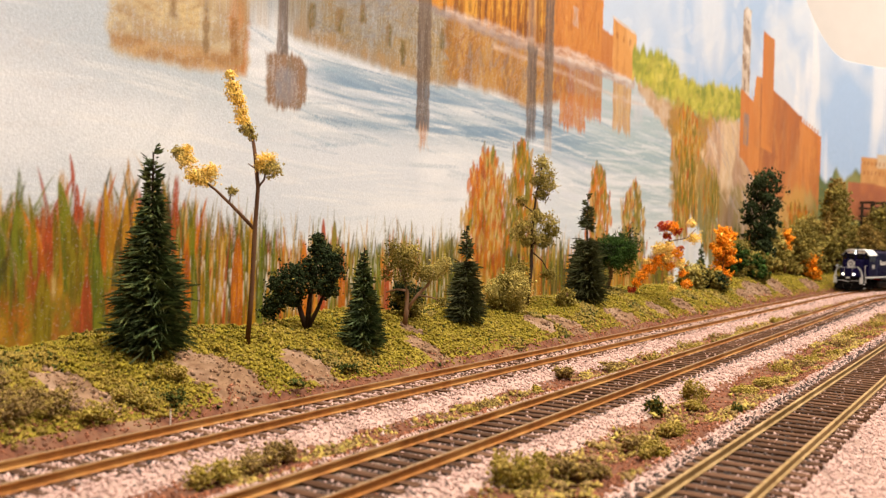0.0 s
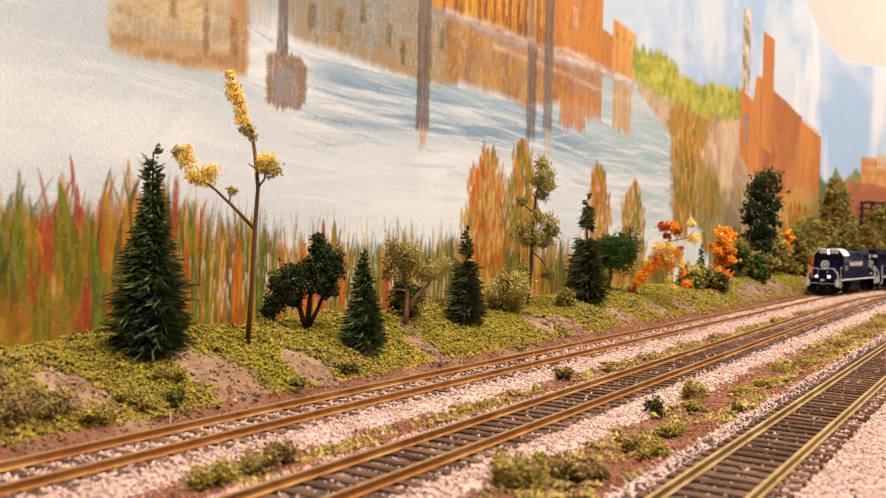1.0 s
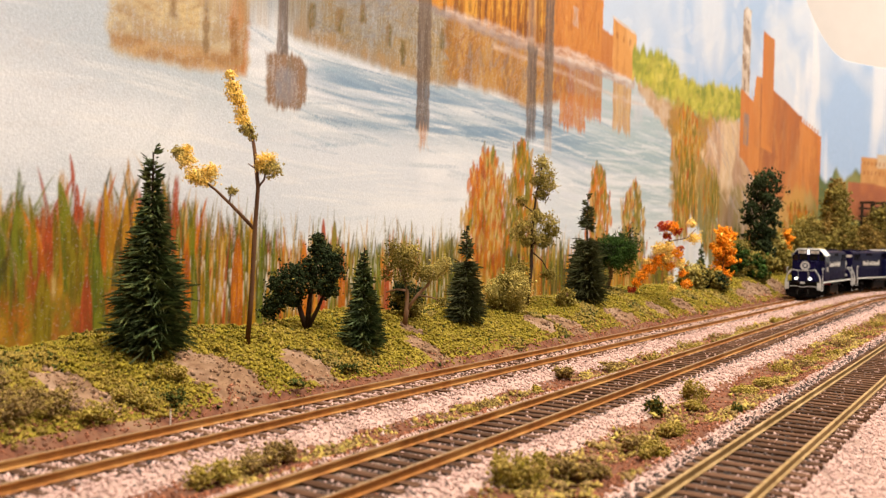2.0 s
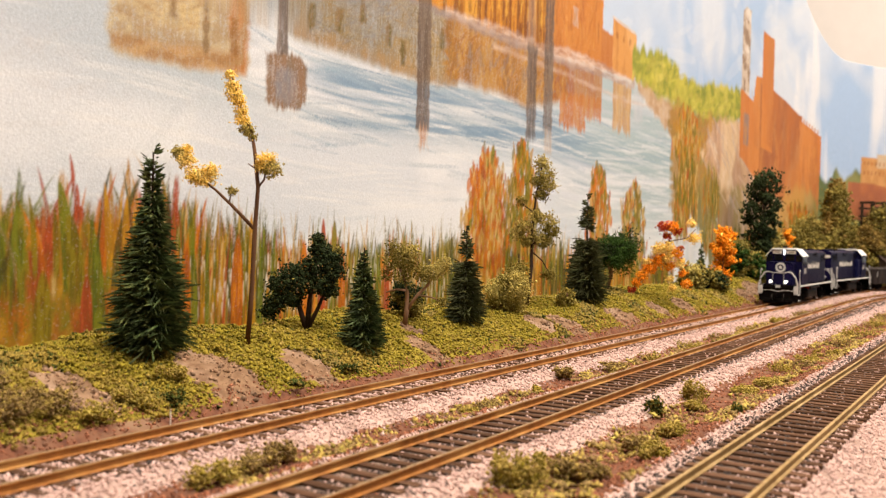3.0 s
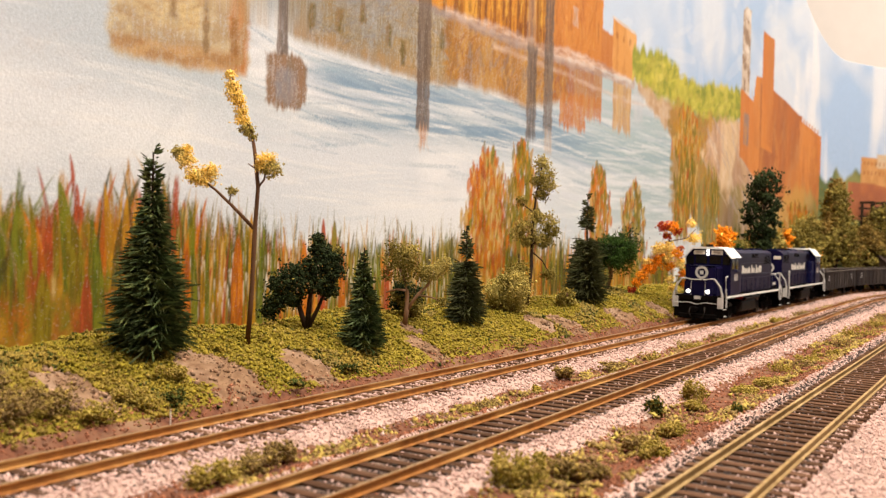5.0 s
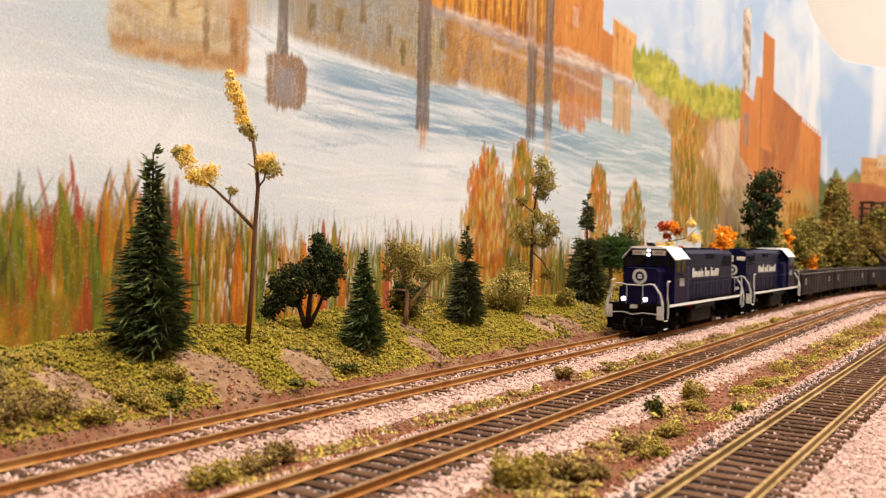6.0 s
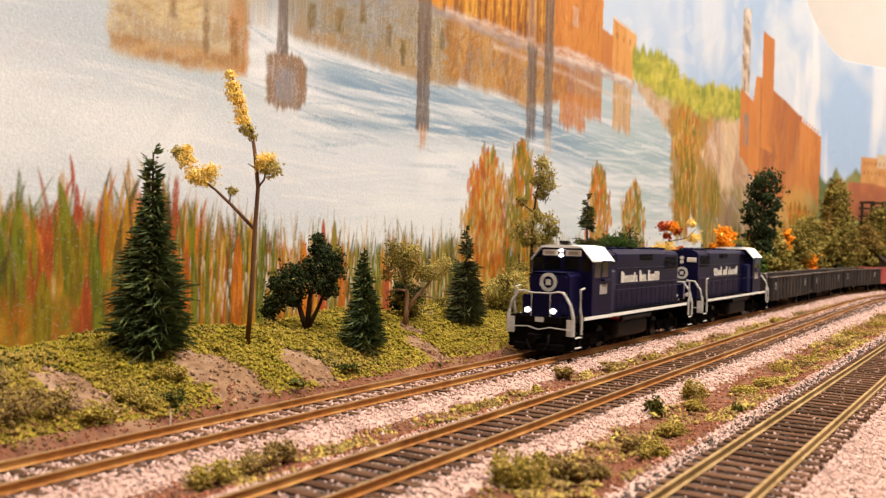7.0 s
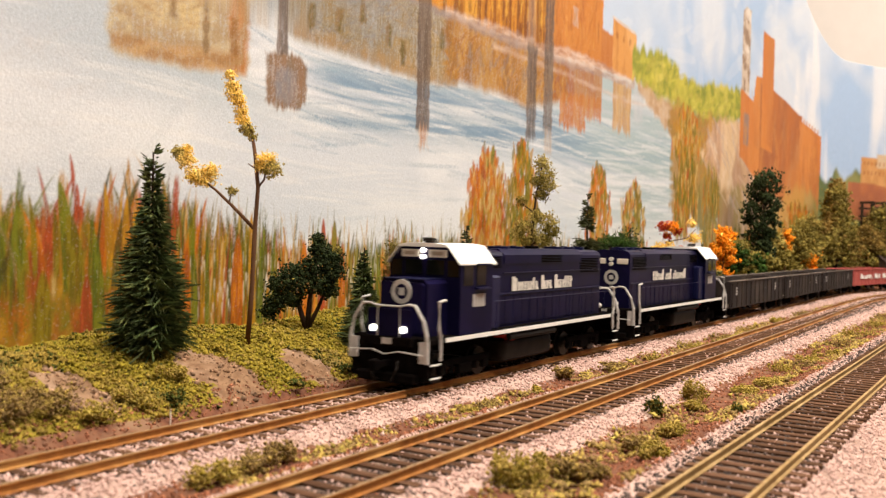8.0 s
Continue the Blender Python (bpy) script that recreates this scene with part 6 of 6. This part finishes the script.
def wheelset(truck, x, r, gauge=0.0088):
    bm = bmesh.new()
    for sy in (-1, 1):
        pts = []
        for y, q in ((0.0, r + 0.0006), (0.0006, r + 0.0006), (0.0009, r), (0.0026, r - 0.0002), (0.0026, r * 0.3)):
            pts.append([bm.verts.new((x + q * math.cos(6.2832 * k / 18), sy * (gauge - 0.0014 + y), r + q * math.sin(6.2832 * k / 18))) for k in range(18)])
        for a, b in zip(pts, pts[1:]):
            for k in range(18):
                bm.faces.new((a[k], a[(k + 1) % 18], b[(k + 1) % 18], b[k]))
        bm.faces.new(pts[0])
        bm.faces.new(pts[-1])
    add_box(bm, x - 0.0008, x + 0.0008, -gauge, gauge, r - 0.0008, r + 0.0008)
    bmesh.ops.recalc_face_normals(bm, faces=bm.faces)
    part("wheelset", bm, M_STEEL, truck)


def truck_at(thing, x, half, r, frame_y):
    """A truck: two side frames with springs and bearing boxes, a bolster and two wheelsets."""
    bm = bmesh.new()
    for sy in (-1, 1):
        y0, y1 = sorted((sy * frame_y, sy * (frame_y + 0.0016)))
        add_box(bm, x - half - 0.003, x + half + 0.003, y0, y1, r + 0.0008, r + 0.0034, 0.0003)
        add_box(bm, x - 0.0045, x + 0.0045, y0, y1 + (0.0006 if sy > 0 else 0), r - 0.0028, r + 0.0010, 0.0003)
        for dx in (-half, half):
            add_box(bm, x + dx - 0.002, x + dx + 0.002, y0 - 0.0003, y1 + 0.0004, r - 0.0022, r + 0.0026, 0.0003)
        for dx in (-half * 0.55, half * 0.55):
            round_z(bm, x + dx, sy * (frame_y + 0.0008), r - 0.0020, r + 0.0010, 0.0011, 8)
    add_box(bm, x - 0.003, x + 0.003, -frame_y, frame_y, r - 0.0005, r + 0.0022)
    t = part("truck", bm, M_BLACK, thing)
    for dx in (-half, half):
        wheelset(t, x + dx, r)
    return t


def coupler_at(thing, x, sign):
    bm = bmesh.new()
    add_box(bm, min(x, x - sign * 0.010), max(x, x - sign * 0.010), -0.0011, 0.0011, 0.0075, 0.0100, 0.0003)
    add_box(bm, min(x - sign * 0.0008, x + sign * 0.0024), max(x - sign * 0.0008, x + sign * 0.0024), -0.0022, 0.0012, 0.0066, 0.0108, 0.0005)
    part("coupler", bm, M_BLACK, thing)


def lettering(parent, side, x0, x1, z, high, mat, bars, y, seed=2):
    """Plain bars that stand for words along a side."""
    r0 = random.Random(seed)
    bm = bmesh.new()
    step = (x1 - x0) / bars
    lo, hi = sorted((side * y, side * (y + 0.00015)))
    breaks = (0, int(bars * 0.46), int(bars * 0.70))
    for k in range(bars):
        if k + 1 in breaks:
            continue
        # one upright bar a letter, taller at the start of a word, with a slanted foot between some
        tall = high * (1.0 if k in breaks else 0.62 + 0.24 * (r0.random() > 0.75))
        a = x0 + step * (k + 0.1)
        b = a + step * (0.95 if k in breaks else 0.62)
        add_box(bm, min(a, b), max(a, b), lo, hi, z, z + tall)
        if k not in breaks and r0.random() < 0.6:
            c = a + step * 0.95
            low = z + (0.0 if r0.random() < 0.5 else tall * 0.55)
            add_box(bm, min(b, c), max(b, c), lo, hi, low, low + high * 0.17)
    return part("lettering", bm, mat, parent, "off-white lettering bars")


def locomotive(label):
    t = new("locomotive")
    tagged(t, label, "locomotive", group="two diesel locomotives of the train")
    # frame, walkways and stripes
    bm = bmesh.new()
    add_box(bm, -0.089, 0.084, -0.0175, 0.0175, 0.0160, 0.0182, 0.0003)
    add_box(bm, -0.082, 0.082, -0.0080, 0.0080, 0.0100, 0.0160)
    part("frame", bm, M_BLACK, t)
    for sy in (-1, 1):
        lo, hi = sorted((sy * 0.0175, sy * 0.01775))
        part("sill_stripe", box(-0.0795, 0.0735, lo, hi, 0.0166, 0.0182), M_WHITE, t, "white stripe along the sill")
    part("fuel_tank", box(-0.019, 0.026, -0.0150, 0.0150, 0.0040, 0.0135, 0.0025, 3), M_GRIME, t, "grimy black fuel tank")
    bm = bmesh.new()
    for sy in (-1, 1):
        tube(bm, [(-0.018, sy * 0.0162, 0.0145), (0.024, sy * 0.0162, 0.0145)], [0.0013, 0.0013], 10)
    part("air_reservoir", bm, M_GRIME, t)
    for x in (0.021, 0.029):
        part("fuel_filler", box(x - 0.0012, x + 0.0012, -0.0168, 0.0168, 0.0130 + (x - 0.021) * 0.25, 0.0150 + (x - 0.021) * 0.25, 0.0003), M_RED, t, "small red filler cap")
    for x in (0.053, -0.057):
        truck_at(t, x, 0.0155, 0.0058, 0.0118)
    for sx in (1, -1):
        coupler_at(t, 0.0915 if sx > 0 else -0.0965, sx)
    # long hood with doors, grilles and fans
    bm = bmesh.new()
    hood = [(-0.0108, 0.0182), (0.0108, 0.0182), (0.0108, 0.0478), (0.0096, 0.0494), (0.0070, 0.0503), (-0.0070, 0.0503), (-0.0096, 0.0494), (-0.0108, 0.0478)]
    loft(bm, -0.0805, 0.040, hood)
    long_hood = part("long_hood", bm, M_BLUE, t)
    bm = bmesh.new()
    loft(bm, -0.058, 0.020, [(-0.0112, 0.0445), (0.0112, 0.0445), (0.0112, 0.0482), (0.0080, 0.0507), (-0.0080, 0.0507), (-0.0112, 0.0482)])
    part("upper_housing", bm, M_BLUE, long_hood)
    for sy in (-1, 1):
        lo, hi = sorted((sy * 0.0112, sy * 0.0115))
        bm = bmesh.new()
        for k in range(5):
            add_box(bm, -0.034, -0.014, lo, hi, 0.0449 + 0.0007 * k, 0.0453 + 0.0007 * k)
        part("side_louvre", bm, M_BLACK, long_hood)
        lo, hi = sorted((sy * 0.0108, sy * 0.0113))
        part("seam", box(-0.0800, 0.0200, lo, hi, 0.0405, 0.0408), M_BLUE_LIGHTER, long_hood)
    for sy in (-1, 1):
        for k in range(15):
            x = -0.0775 + 0.0074 * k
            lo, hi = sorted((sy * 0.0108, sy * 0.01105))
            part("hood_door", box(x, x + 0.0069, lo, hi, 0.0192, 0.0312, 0.0001), M_BLUE, long_hood)
        lo, hi = sorted((sy * 0.0108, sy * 0.0114))
        part("ledge", box(-0.0800, 0.0360, lo, hi, 0.0316, 0.0322), M_BLUE_LIGHTER, long_hood)
        bm = bmesh.new()
        for k in range(9):
            add_box(bm, -0.0765, -0.0560, min(sy * 0.0108, sy * 0.0113), max(sy * 0.0108, sy * 0.0113), 0.0395 + 0.0008 * k, 0.0399 + 0.0008 * k)
        part("radiator_grille", bm, M_BLACK, long_hood)
        bm = bmesh.new()
        for k in range(6):
            add_box(bm, 0.0230, 0.0360, min(sy * 0.0108, sy * 0.0113), max(sy * 0.0108, sy * 0.0113), 0.0430 + 0.0008 * k, 0.0434 + 0.0008 * k)
        part("intake_grille", bm, M_BLACK, long_hood)
        lettering(long_hood, sy, 0.0135, -0.0460, 0.0328, 0.0062, M_LETTER, 22, 0.01135)
    for x in (-0.072, -0.060, -0.048, -0.008, 0.006):
        bm = bmesh.new()
        round_z(bm, x, 0, 0.0502, 0.0517, 0.0050, 18)
        round_z(bm, x, 0, 0.0517, 0.0520, 0.0015, 10)
        part("roof_fan", bm, M_BLUE_LIGHTER, long_hood)
    part("exhaust_stack", box(-0.029, -0.021, -0.0022, 0.0022, 0.0503, 0.0520, 0.0004), M_BLACK, long_hood)
    # hood end: number boards, lamp and emblem
    for sy in (-1, 1):
        lo, hi = sorted((sy * 0.0034, sy * 0.0098))
        part("number_board", box(-0.0812, -0.0804, lo, hi, 0.0425, 0.0455, 0.0003), M_BOARD_LIT, long_hood, "pale number board on the hood end")
    bm = bmesh.new()
    for z in (0.0425, 0.0452):
        disc_x(bm, -0.0816, -0.0804, 0, z, 0.0012)
    part("rear_headlight", bm, M_LAMP_OFF, long_hood)
    bm = bmesh.new()
    disc_x(bm, -0.0809, -0.0804, 0, 0.0350, 0.0042, 20, 0.0026)
    add_box(bm, -0.0809, -0.0804, -0.0012, 0.0012, 0.0338, 0.0362)
    part("emblem", bm, M_RAIL_WHITE, long_hood, "round white emblem")
    # cab
    bm = bmesh.new()
    wall = [(-0.0165, 0.0182), (0.0165, 0.0182), (0.0165, 0.0456), (0.0110, 0.0512), (-0.0110, 0.0512), (-0.0165, 0.0456)]
    loft(bm, 0.0385, 0.0625, wall)
    cab = part("cab", bm, M_BLUE, t)
    bm = bmesh.new()
    for a, b, c in (((-0.0170, 0.0452), (-0.0112, 0.0519), 0), ((0.0112, 0.0519), (0.0170, 0.0452), 0)):
        loft(bm, 0.0365, 0.0640, [a, b, (b[0], b[1] - 0.0006), (a[0], a[1] - 0.0006)] if a[0] < 0 else [a, b, (b[0], b[1] - 0.0006), (a[0], a[1] - 0.0006)])
    loft(bm, 0.0365, 0.0648, [(-0.0114, 0.0512), (0.0114, 0.0512), (0.0114, 0.0520), (0.0060, 0.0527), (-0.0060, 0.0527), (-0.0114, 0.0520)])
    bmesh.ops.recalc_face_normals(bm, faces=bm.faces)
    part("cab_roof", bm, M_WHITE, cab, "white cab roof with sloped sides")
    for sy in (-1, 1):
        lo, hi = sorted((sy * 0.0165, sy * 0.0167))
        for x in (0.0440, 0.0535):
            part("side_window", box(x, x + 0.0070, lo, hi, 0.0368, 0.0445, 0.0001), M_GLASS, cab)
        lo, hi = sorted((sy * 0.0165, sy * 0.0185))
        part("armrest", box(0.0430, 0.0520, lo, hi, 0.0352, 0.0360), M_BLUE_LIGHTER, cab)
        part("sunshade", box(0.0425, 0.0520, lo, hi, 0.0446, 0.0452), M_BLUE_LIGHTER, cab)
        bm = bmesh.new()
        for k in range(4):
            add_box(bm, 0.0515 - 0.0023 * k, 0.0534 - 0.0023 * k, min(sy * 0.0165, sy * 0.0167), max(sy * 0.0165, sy * 0.0167), 0.0285, 0.0335)
        part("cab_number", bm, M_RAIL_WHITE, cab, "off-white number bars")
        lo, hi = sorted((sy * 0.0105, sy * 0.0158))
        part("windshield", box(0.0624, 0.0627, lo, hi, 0.0400, 0.0462, 0.0001), M_GLASS, cab)
        lo, hi = sorted((sy * 0.0010, sy * 0.0092))
        part("windshield", box(0.0624, 0.0627, lo, hi, 0.0405, 0.0462, 0.0001), M_GLASS, cab)
        lo, hi = sorted((sy * 0.0022, sy * 0.0105))
        part("number_board", box(0.0625, 0.0636, lo, hi, 0.0472, 0.0502, 0.0003), M_BOARD_LIT, cab, "lit number board")
        lo, hi = sorted((sy * 0.0040, sy * 0.0090))
        part("number_mark", box(0.0636, 0.06365, lo, hi, 0.0480, 0.0494), M_BRONZE, cab)
    bm = bmesh.new()
    for z in (0.0474, 0.0499):
        disc_x(bm, 0.0630, 0.0644, 0, z, 0.00085)
    lamp_box = part("headlight", bm, M_LAMP if label.startswith("leading") else M_LAMP_OFF, cab, "twin headlight over the windshield")
    bm = bmesh.new()
    add_box(bm, 0.0565, 0.0600, -0.0022, 0.0022, 0.0526, 0.0534, 0.0002)
    for y in (-0.0016, 0, 0.0016):
        tube(bm, [(0.0570, y, 0.0540), (0.0612, y, 0.0541)], [0.0004, 0.0008], 8)
        add_box(bm, 0.0575, 0.0580, y - 0.0002, y + 0.0002, 0.0532, 0.0540)
    part("horn", bm, M_GRIME, cab)
    # low nose
    bm = bmesh.new()
    loft(bm, 0.0625, 0.0772, [(-0.0108, 0.0182), (0.0108, 0.0182), (0.0108, 0.0376), (0.0090, 0.0392), (-0.0090, 0.0392), (-0.0108, 0.0376)])
    es = [e for e in bm.edges if all(v.co.x > 0.077 for v in e.verts)]
    bmesh.ops.bevel(bm, geom=es, offset=0.0012, segments=2, affect="EDGES")
    nose = part("nose", bm, M_BLUE, t)
    bm = bmesh.new()
    disc_x(bm, 0.0771, 0.0776, 0, 0.0345, 0.0046, 22, 0.0029)
    add_box(bm, 0.0771, 0.0776, -0.0013, 0.0013, 0.0331, 0.0359)
    part("emblem", bm, M_RAIL_WHITE, nose, "round white emblem")
    part("nose_brow", box(0.0625, 0.0768, -0.0094, 0.0094, 0.0391, 0.0394), M_BLUE_LIGHTER, nose)
    # ends: pilot, steps, lamps, hoses and handrails
    for sx in (1, -1):
        e = 0.0 if sx > 0 else 0.005
        bm = bmesh.new()
        loft(bm, sx * (0.0815 + e), sx * (0.0842 + e), [(-0.0172, 0.0030), (0.0172, 0.0030), (0.0172, 0.0182), (-0.0172, 0.0182)])
        add_box(bm, min(sx * (0.0842 + e), sx * (0.0868 + e)), max(sx * (0.0842 + e), sx * (0.0868 + e)), -0.0135, 0.0135, 0.0020, 0.0056, 0.0006)
        bmesh.ops.recalc_face_normals(bm, faces=bm.faces)
        pilot = part("pilot", bm, M_BLACK, t)
        part("anticlimber", box(min(sx * (0.0840 + e), sx * (0.0858 + e)), max(sx * (0.0840 + e), sx * (0.0858 + e)), -0.0110, 0.0110, 0.0150, 0.0184, 0.0003), M_BLACK, pilot)
        bm = bmesh.new()
        tube(bm, [(sx * (0.0864 + e), -0.0165, 0.0128), (sx * (0.0866 + e), -0.0060, 0.0135), (sx * (0.0872 + e), 0.0, 0.0122), (sx * (0.0866 + e), 0.0060, 0.0135), (sx * (0.0864 + e), 0.0165, 0.0128)], [0.00028] * 5, 6)
        part("uncoupling_lever", bm, M_RAIL_WHITE, pilot, "thin white uncoupling lever")
        bm = bmesh.new()
        for y in (-0.0045, 0.0055):
            tube(bm, [(sx * (0.0862 + e), y, 0.0100), (sx * (0.0880 + e), y * 1.1, 0.0070), (sx * (0.0884 + e), y * 0.9, 0.0040), (sx * (0.0876 + e), y * 0.6, 0.0024)], [0.0005] * 4, 6)
        part("air_hose", bm, M_STEEL, pilot, "grey air hose")
        part("name_plate", box(min(sx * (0.0858 + e), sx * (0.0861 + e)), max(sx * (0.0858 + e), sx * (0.0861 + e)), -0.0022, 0.0022, 0.0158, 0.0180), M_RAIL_WHITE, pilot)
        for sy in (-1, 1):
            bm = bmesh.new()
            disc_x(bm, min(sx * (0.0838 + e), sx * (0.0856 + e)), max(sx * (0.0838 + e), sx * (0.0856 + e)), sy * 0.0068, 0.0212, 0.00125)
            part("lamp_bracket", box(sx * (0.0840 + e) - 0.0006, sx * (0.0840 + e) + 0.0006, sy * 0.0068 - 0.0016, sy * 0.0068 + 0.0016, 0.0180, 0.0198, 0.0002), M_BLACK, pilot)
            lit = label.startswith("leading") and sx == 1
            part("ditch_light", bm, M_LAMP if lit else M_LAMP_OFF, pilot, "round ditch light")
            # step well between two rails
            bm = bmesh.new()
            for z in (0.0040, 0.0088, 0.0136):
                lo, hi = sorted((sy * 0.0125, sy * 0.0178))
                add_box(bm, min(sx * (0.0770 + e), sx * (0.0842 + e)), max(sx * (0.0770 + e), sx * (0.0842 + e)), lo, hi, z, z + 0.0006)
            part("step_well", bm, M_BLACK, t)
            for z in (0.0040, 0.0088):
                lo, hi = sorted((sy * 0.0178, sy * 0.0181))
                part("step_edge", box(min(sx * (0.0772 + e), sx * (0.0836 + e)), max(sx * (0.0772 + e), sx * (0.0836 + e)), lo, hi, z, z + 0.0006), M_WHITE, t, "white step edge")
            bm = bmesh.new()
            w = 0.00062
            tube(bm, [(sx * (0.0850 + e), sy * 0.0172, 0.0098), (sx * (0.0850 + e), sy * 0.0172, 0.0190), (sx * (0.0850 + e), sy * 0.0158, 0.0245), (sx * (0.0850 + e), sy * 0.0118, 0.0302), (sx * (0.0850 + e), sy * 0.0085, 0.0304)], [w * 1.3, w * 1.3, w, w, w * 0.8], 6)
            add_box(bm, sx * (0.0850 + e) - 0.0004, sx * (0.0850 + e) + 0.0004, min(sy * 0.0140, sy * 0.0180), max(sy * 0.0140, sy * 0.0180), 0.0098, 0.0175)
            part("end_handrail", bm, M_RAIL_WHITE, t, "off-white end handrail")
            bm = bmesh.new()
            tube(bm, [(sx * (0.0770 + e), sy * 0.0178, 0.0102), (sx * (0.0770 + e), sy * 0.0178, 0.0180), (sx * (0.0782 + e), sy * 0.0178, 0.0212), (sx * (0.0782 + e), sy * 0.0176, 0.0316), (sx * (0.0740 + e), sy * 0.0174, 0.0320)], [w] * 5, 6)
            part("step_handrail", bm, M_RAIL_WHITE, t, "off-white step handrail")
        bm = bmesh.new()
        tube(bm, [(sx * (0.0850 + e), -0.0090, 0.0304), (sx * (0.0850 + e), -0.0050, 0.0296), (sx * (0.0850 + e), 0.0050, 0.0296), (sx * (0.0850 + e), 0.0090, 0.0304)], [0.0004] * 4, 6)
        for y in (-0.0050, 0.0050):
            tube(bm, [(sx * (0.0850 + e), y, 0.0182), (sx * (0.0850 + e), y, 0.0297)], [0.0002, 0.0002], 5)
        part("end_rail", bm, M_RAIL_WHITE, t, "off-white rail across the end")
    # blue plate between the end rails, over the pilot
    part("end_plate", box(0.0842, 0.0847, -0.0100, 0.0100, 0.0184, 0.0286, 0.0002), M_BLUE, t, "navy plate between the end handrails")
    # side handrails along the walkway
    for sy in (-1, 1):
        bm = bmesh.new()
        tube(bm, [(-0.079, sy * 0.0172, 0.0300), (0.038, sy * 0.0172, 0.0300)], [0.00016, 0.00016], 5)
        for k in range(9):
            x = -0.072 + 0.0135 * k
            tube(bm, [(x, sy * 0.0172, 0.0180), (x, sy * 0.0172, 0.0300)], [0.00016, 0.00016], 5)
        part("walkway_handrail", bm, M_BLUE_LIGHTER, t, "thin dark blue walkway handrail")
        lo, hi = sorted((sy * 0.0108, sy * 0.0150))
        part("equipment_box", box(0.0290, 0.0395, lo, hi, 0.0182, 0.0400, 0.0008), M_BLUE_LIGHTER, t)
    return t


def gondola(label, mat, letters, group="open gondola cars of the train"):
    """An open car: ribbed sides, floor, ends, a dusty inside and two trucks."""
    t = new("gondola_car")
    tagged(t, label, "gondola car", group=group)
    half = 0.0822
    part("floor", box(-half, half, -0.0150, 0.0150, 0.0100, 0.0118), M_GON_IN, t)
    for sy in (-1, 1):
        lo, hi = sorted((sy * 0.0150, sy * 0.0163))
        side = part("side", box(-half, half, lo, hi, 0.0085, 0.0278, 0.0002), mat, t)
        for k in range(13):
            x = -half + 0.004 + (2 * half - 0.008) * k / 12
            lo, hi = sorted((sy * 0.0163, sy * 0.0168))
            part("rib", box(x - 0.0009, x + 0.0009, lo, hi, 0.0092, 0.0272, 0.0002), mat, side)
        lo, hi = sorted((sy * 0.0146, sy * 0.0173))
        part("top_rail", box(-half, half, lo, hi, 0.0276, 0.0286, 0.0002), M_GON_RAIL if mat is M_GON else mat, side)
        if letters:
            lettering(side, sy, 0.060, -0.060, 0.0165, 0.0062, M_WHITE, 16, 0.0172, 4)
        else:
            bm = bmesh.new()
            for x in (0.068, -0.050):
                for k in range(3):
                    add_box(bm, x, x + 0.0032, min(sy * 0.0172, sy * 0.01735), max(sy * 0.0172, sy * 0.01735), 0.0180 + 0.0022 * k, 0.0194 + 0.0022 * k)
            part("lettering", bm, M_RAIL_WHITE, side, "small off-white marks")
    for sx in (1, -1):
        part("end", box(min(sx * half, sx * (half - 0.0012)), max(sx * half, sx * (half - 0.0012)), -0.0150, 0.0150, 0.0085, 0.0282, 0.0002), mat, t)
        truck_at(t, sx * 0.058, 0.0100, 0.0052, 0.0112)
        coupler_at(t, sx * 0.0850, sx)
    load = swarm("load", [(-0.080 + 0.160 * hash01(k, 1), -0.0135 + 0.027 * hash01(k, 2), 0.0165 + 0.003 * hash01(k, 3)) for k in range(900)],
                 [0.0018 + 0.0012 * hash01(k, 4) for k in range(900)], M_GON_IN, None, OCTA, 0.3, 9)
    part("load", load, None, t, "dusty grey scrap heaped inside")
    return t


leading = locomotive("leading navy diesel locomotive with white cab roof and lit lamps")
trailing = locomotive("trailing navy diesel locomotive running long hood first")
cars = [gondola("weathered black open gondola car with grey load", M_GON, False) for k in range(3)]
cars.append(gondola("faded red open gondola car with white lettering", M_GON_RED, True))
TRAIN = [(leading, 0.079, 0.055, 0), (trailing, 0.281, 0.053, 180)] + [(c, 0.4635 + 0.1735 * k, 0.058, 0) for k, c in enumerate(cars)]
# length along the back track of the leading nose, by seconds
NOSE = [(0.0, 0.920), (0.5, 0.854), (1.0, 0.795), (1.5, 0.745), (3.0, 0.576), (3.5, 0.515), (4.0, 0.455), (4.5, 0.395), (6.0, 0.2135), (6.5, 0.1525),
        (7.0, 0.092), (7.5, 0.0318), (8.0, -0.029)]


def nose_at(t):
    for (a, sa), (b, sb) in zip(NOSE, NOSE[1:]):
        if t <= b:
            return sa + (sb - sa) * (t - a) / (b - a)
    return NOSE[-1][1]


def motions():
    for ob, behind, bogie, turn in TRAIN:
        rows = []
        for k in range(17):
            t = 0.5 * k
            s = nose_at(t) + behind
            a, _ = on_line(0, s - bogie, 0, RH)
            b, _ = on_line(0, s + bogie, 0, RH)
            m, d = (a + b) / 2, a - b
            rows.append((t, pose(m.x, m.y, m.z, 0, 0, math.degrees(math.atan2(d.y, d.x)) + turn)))
        walk(ob, rows)


motions()
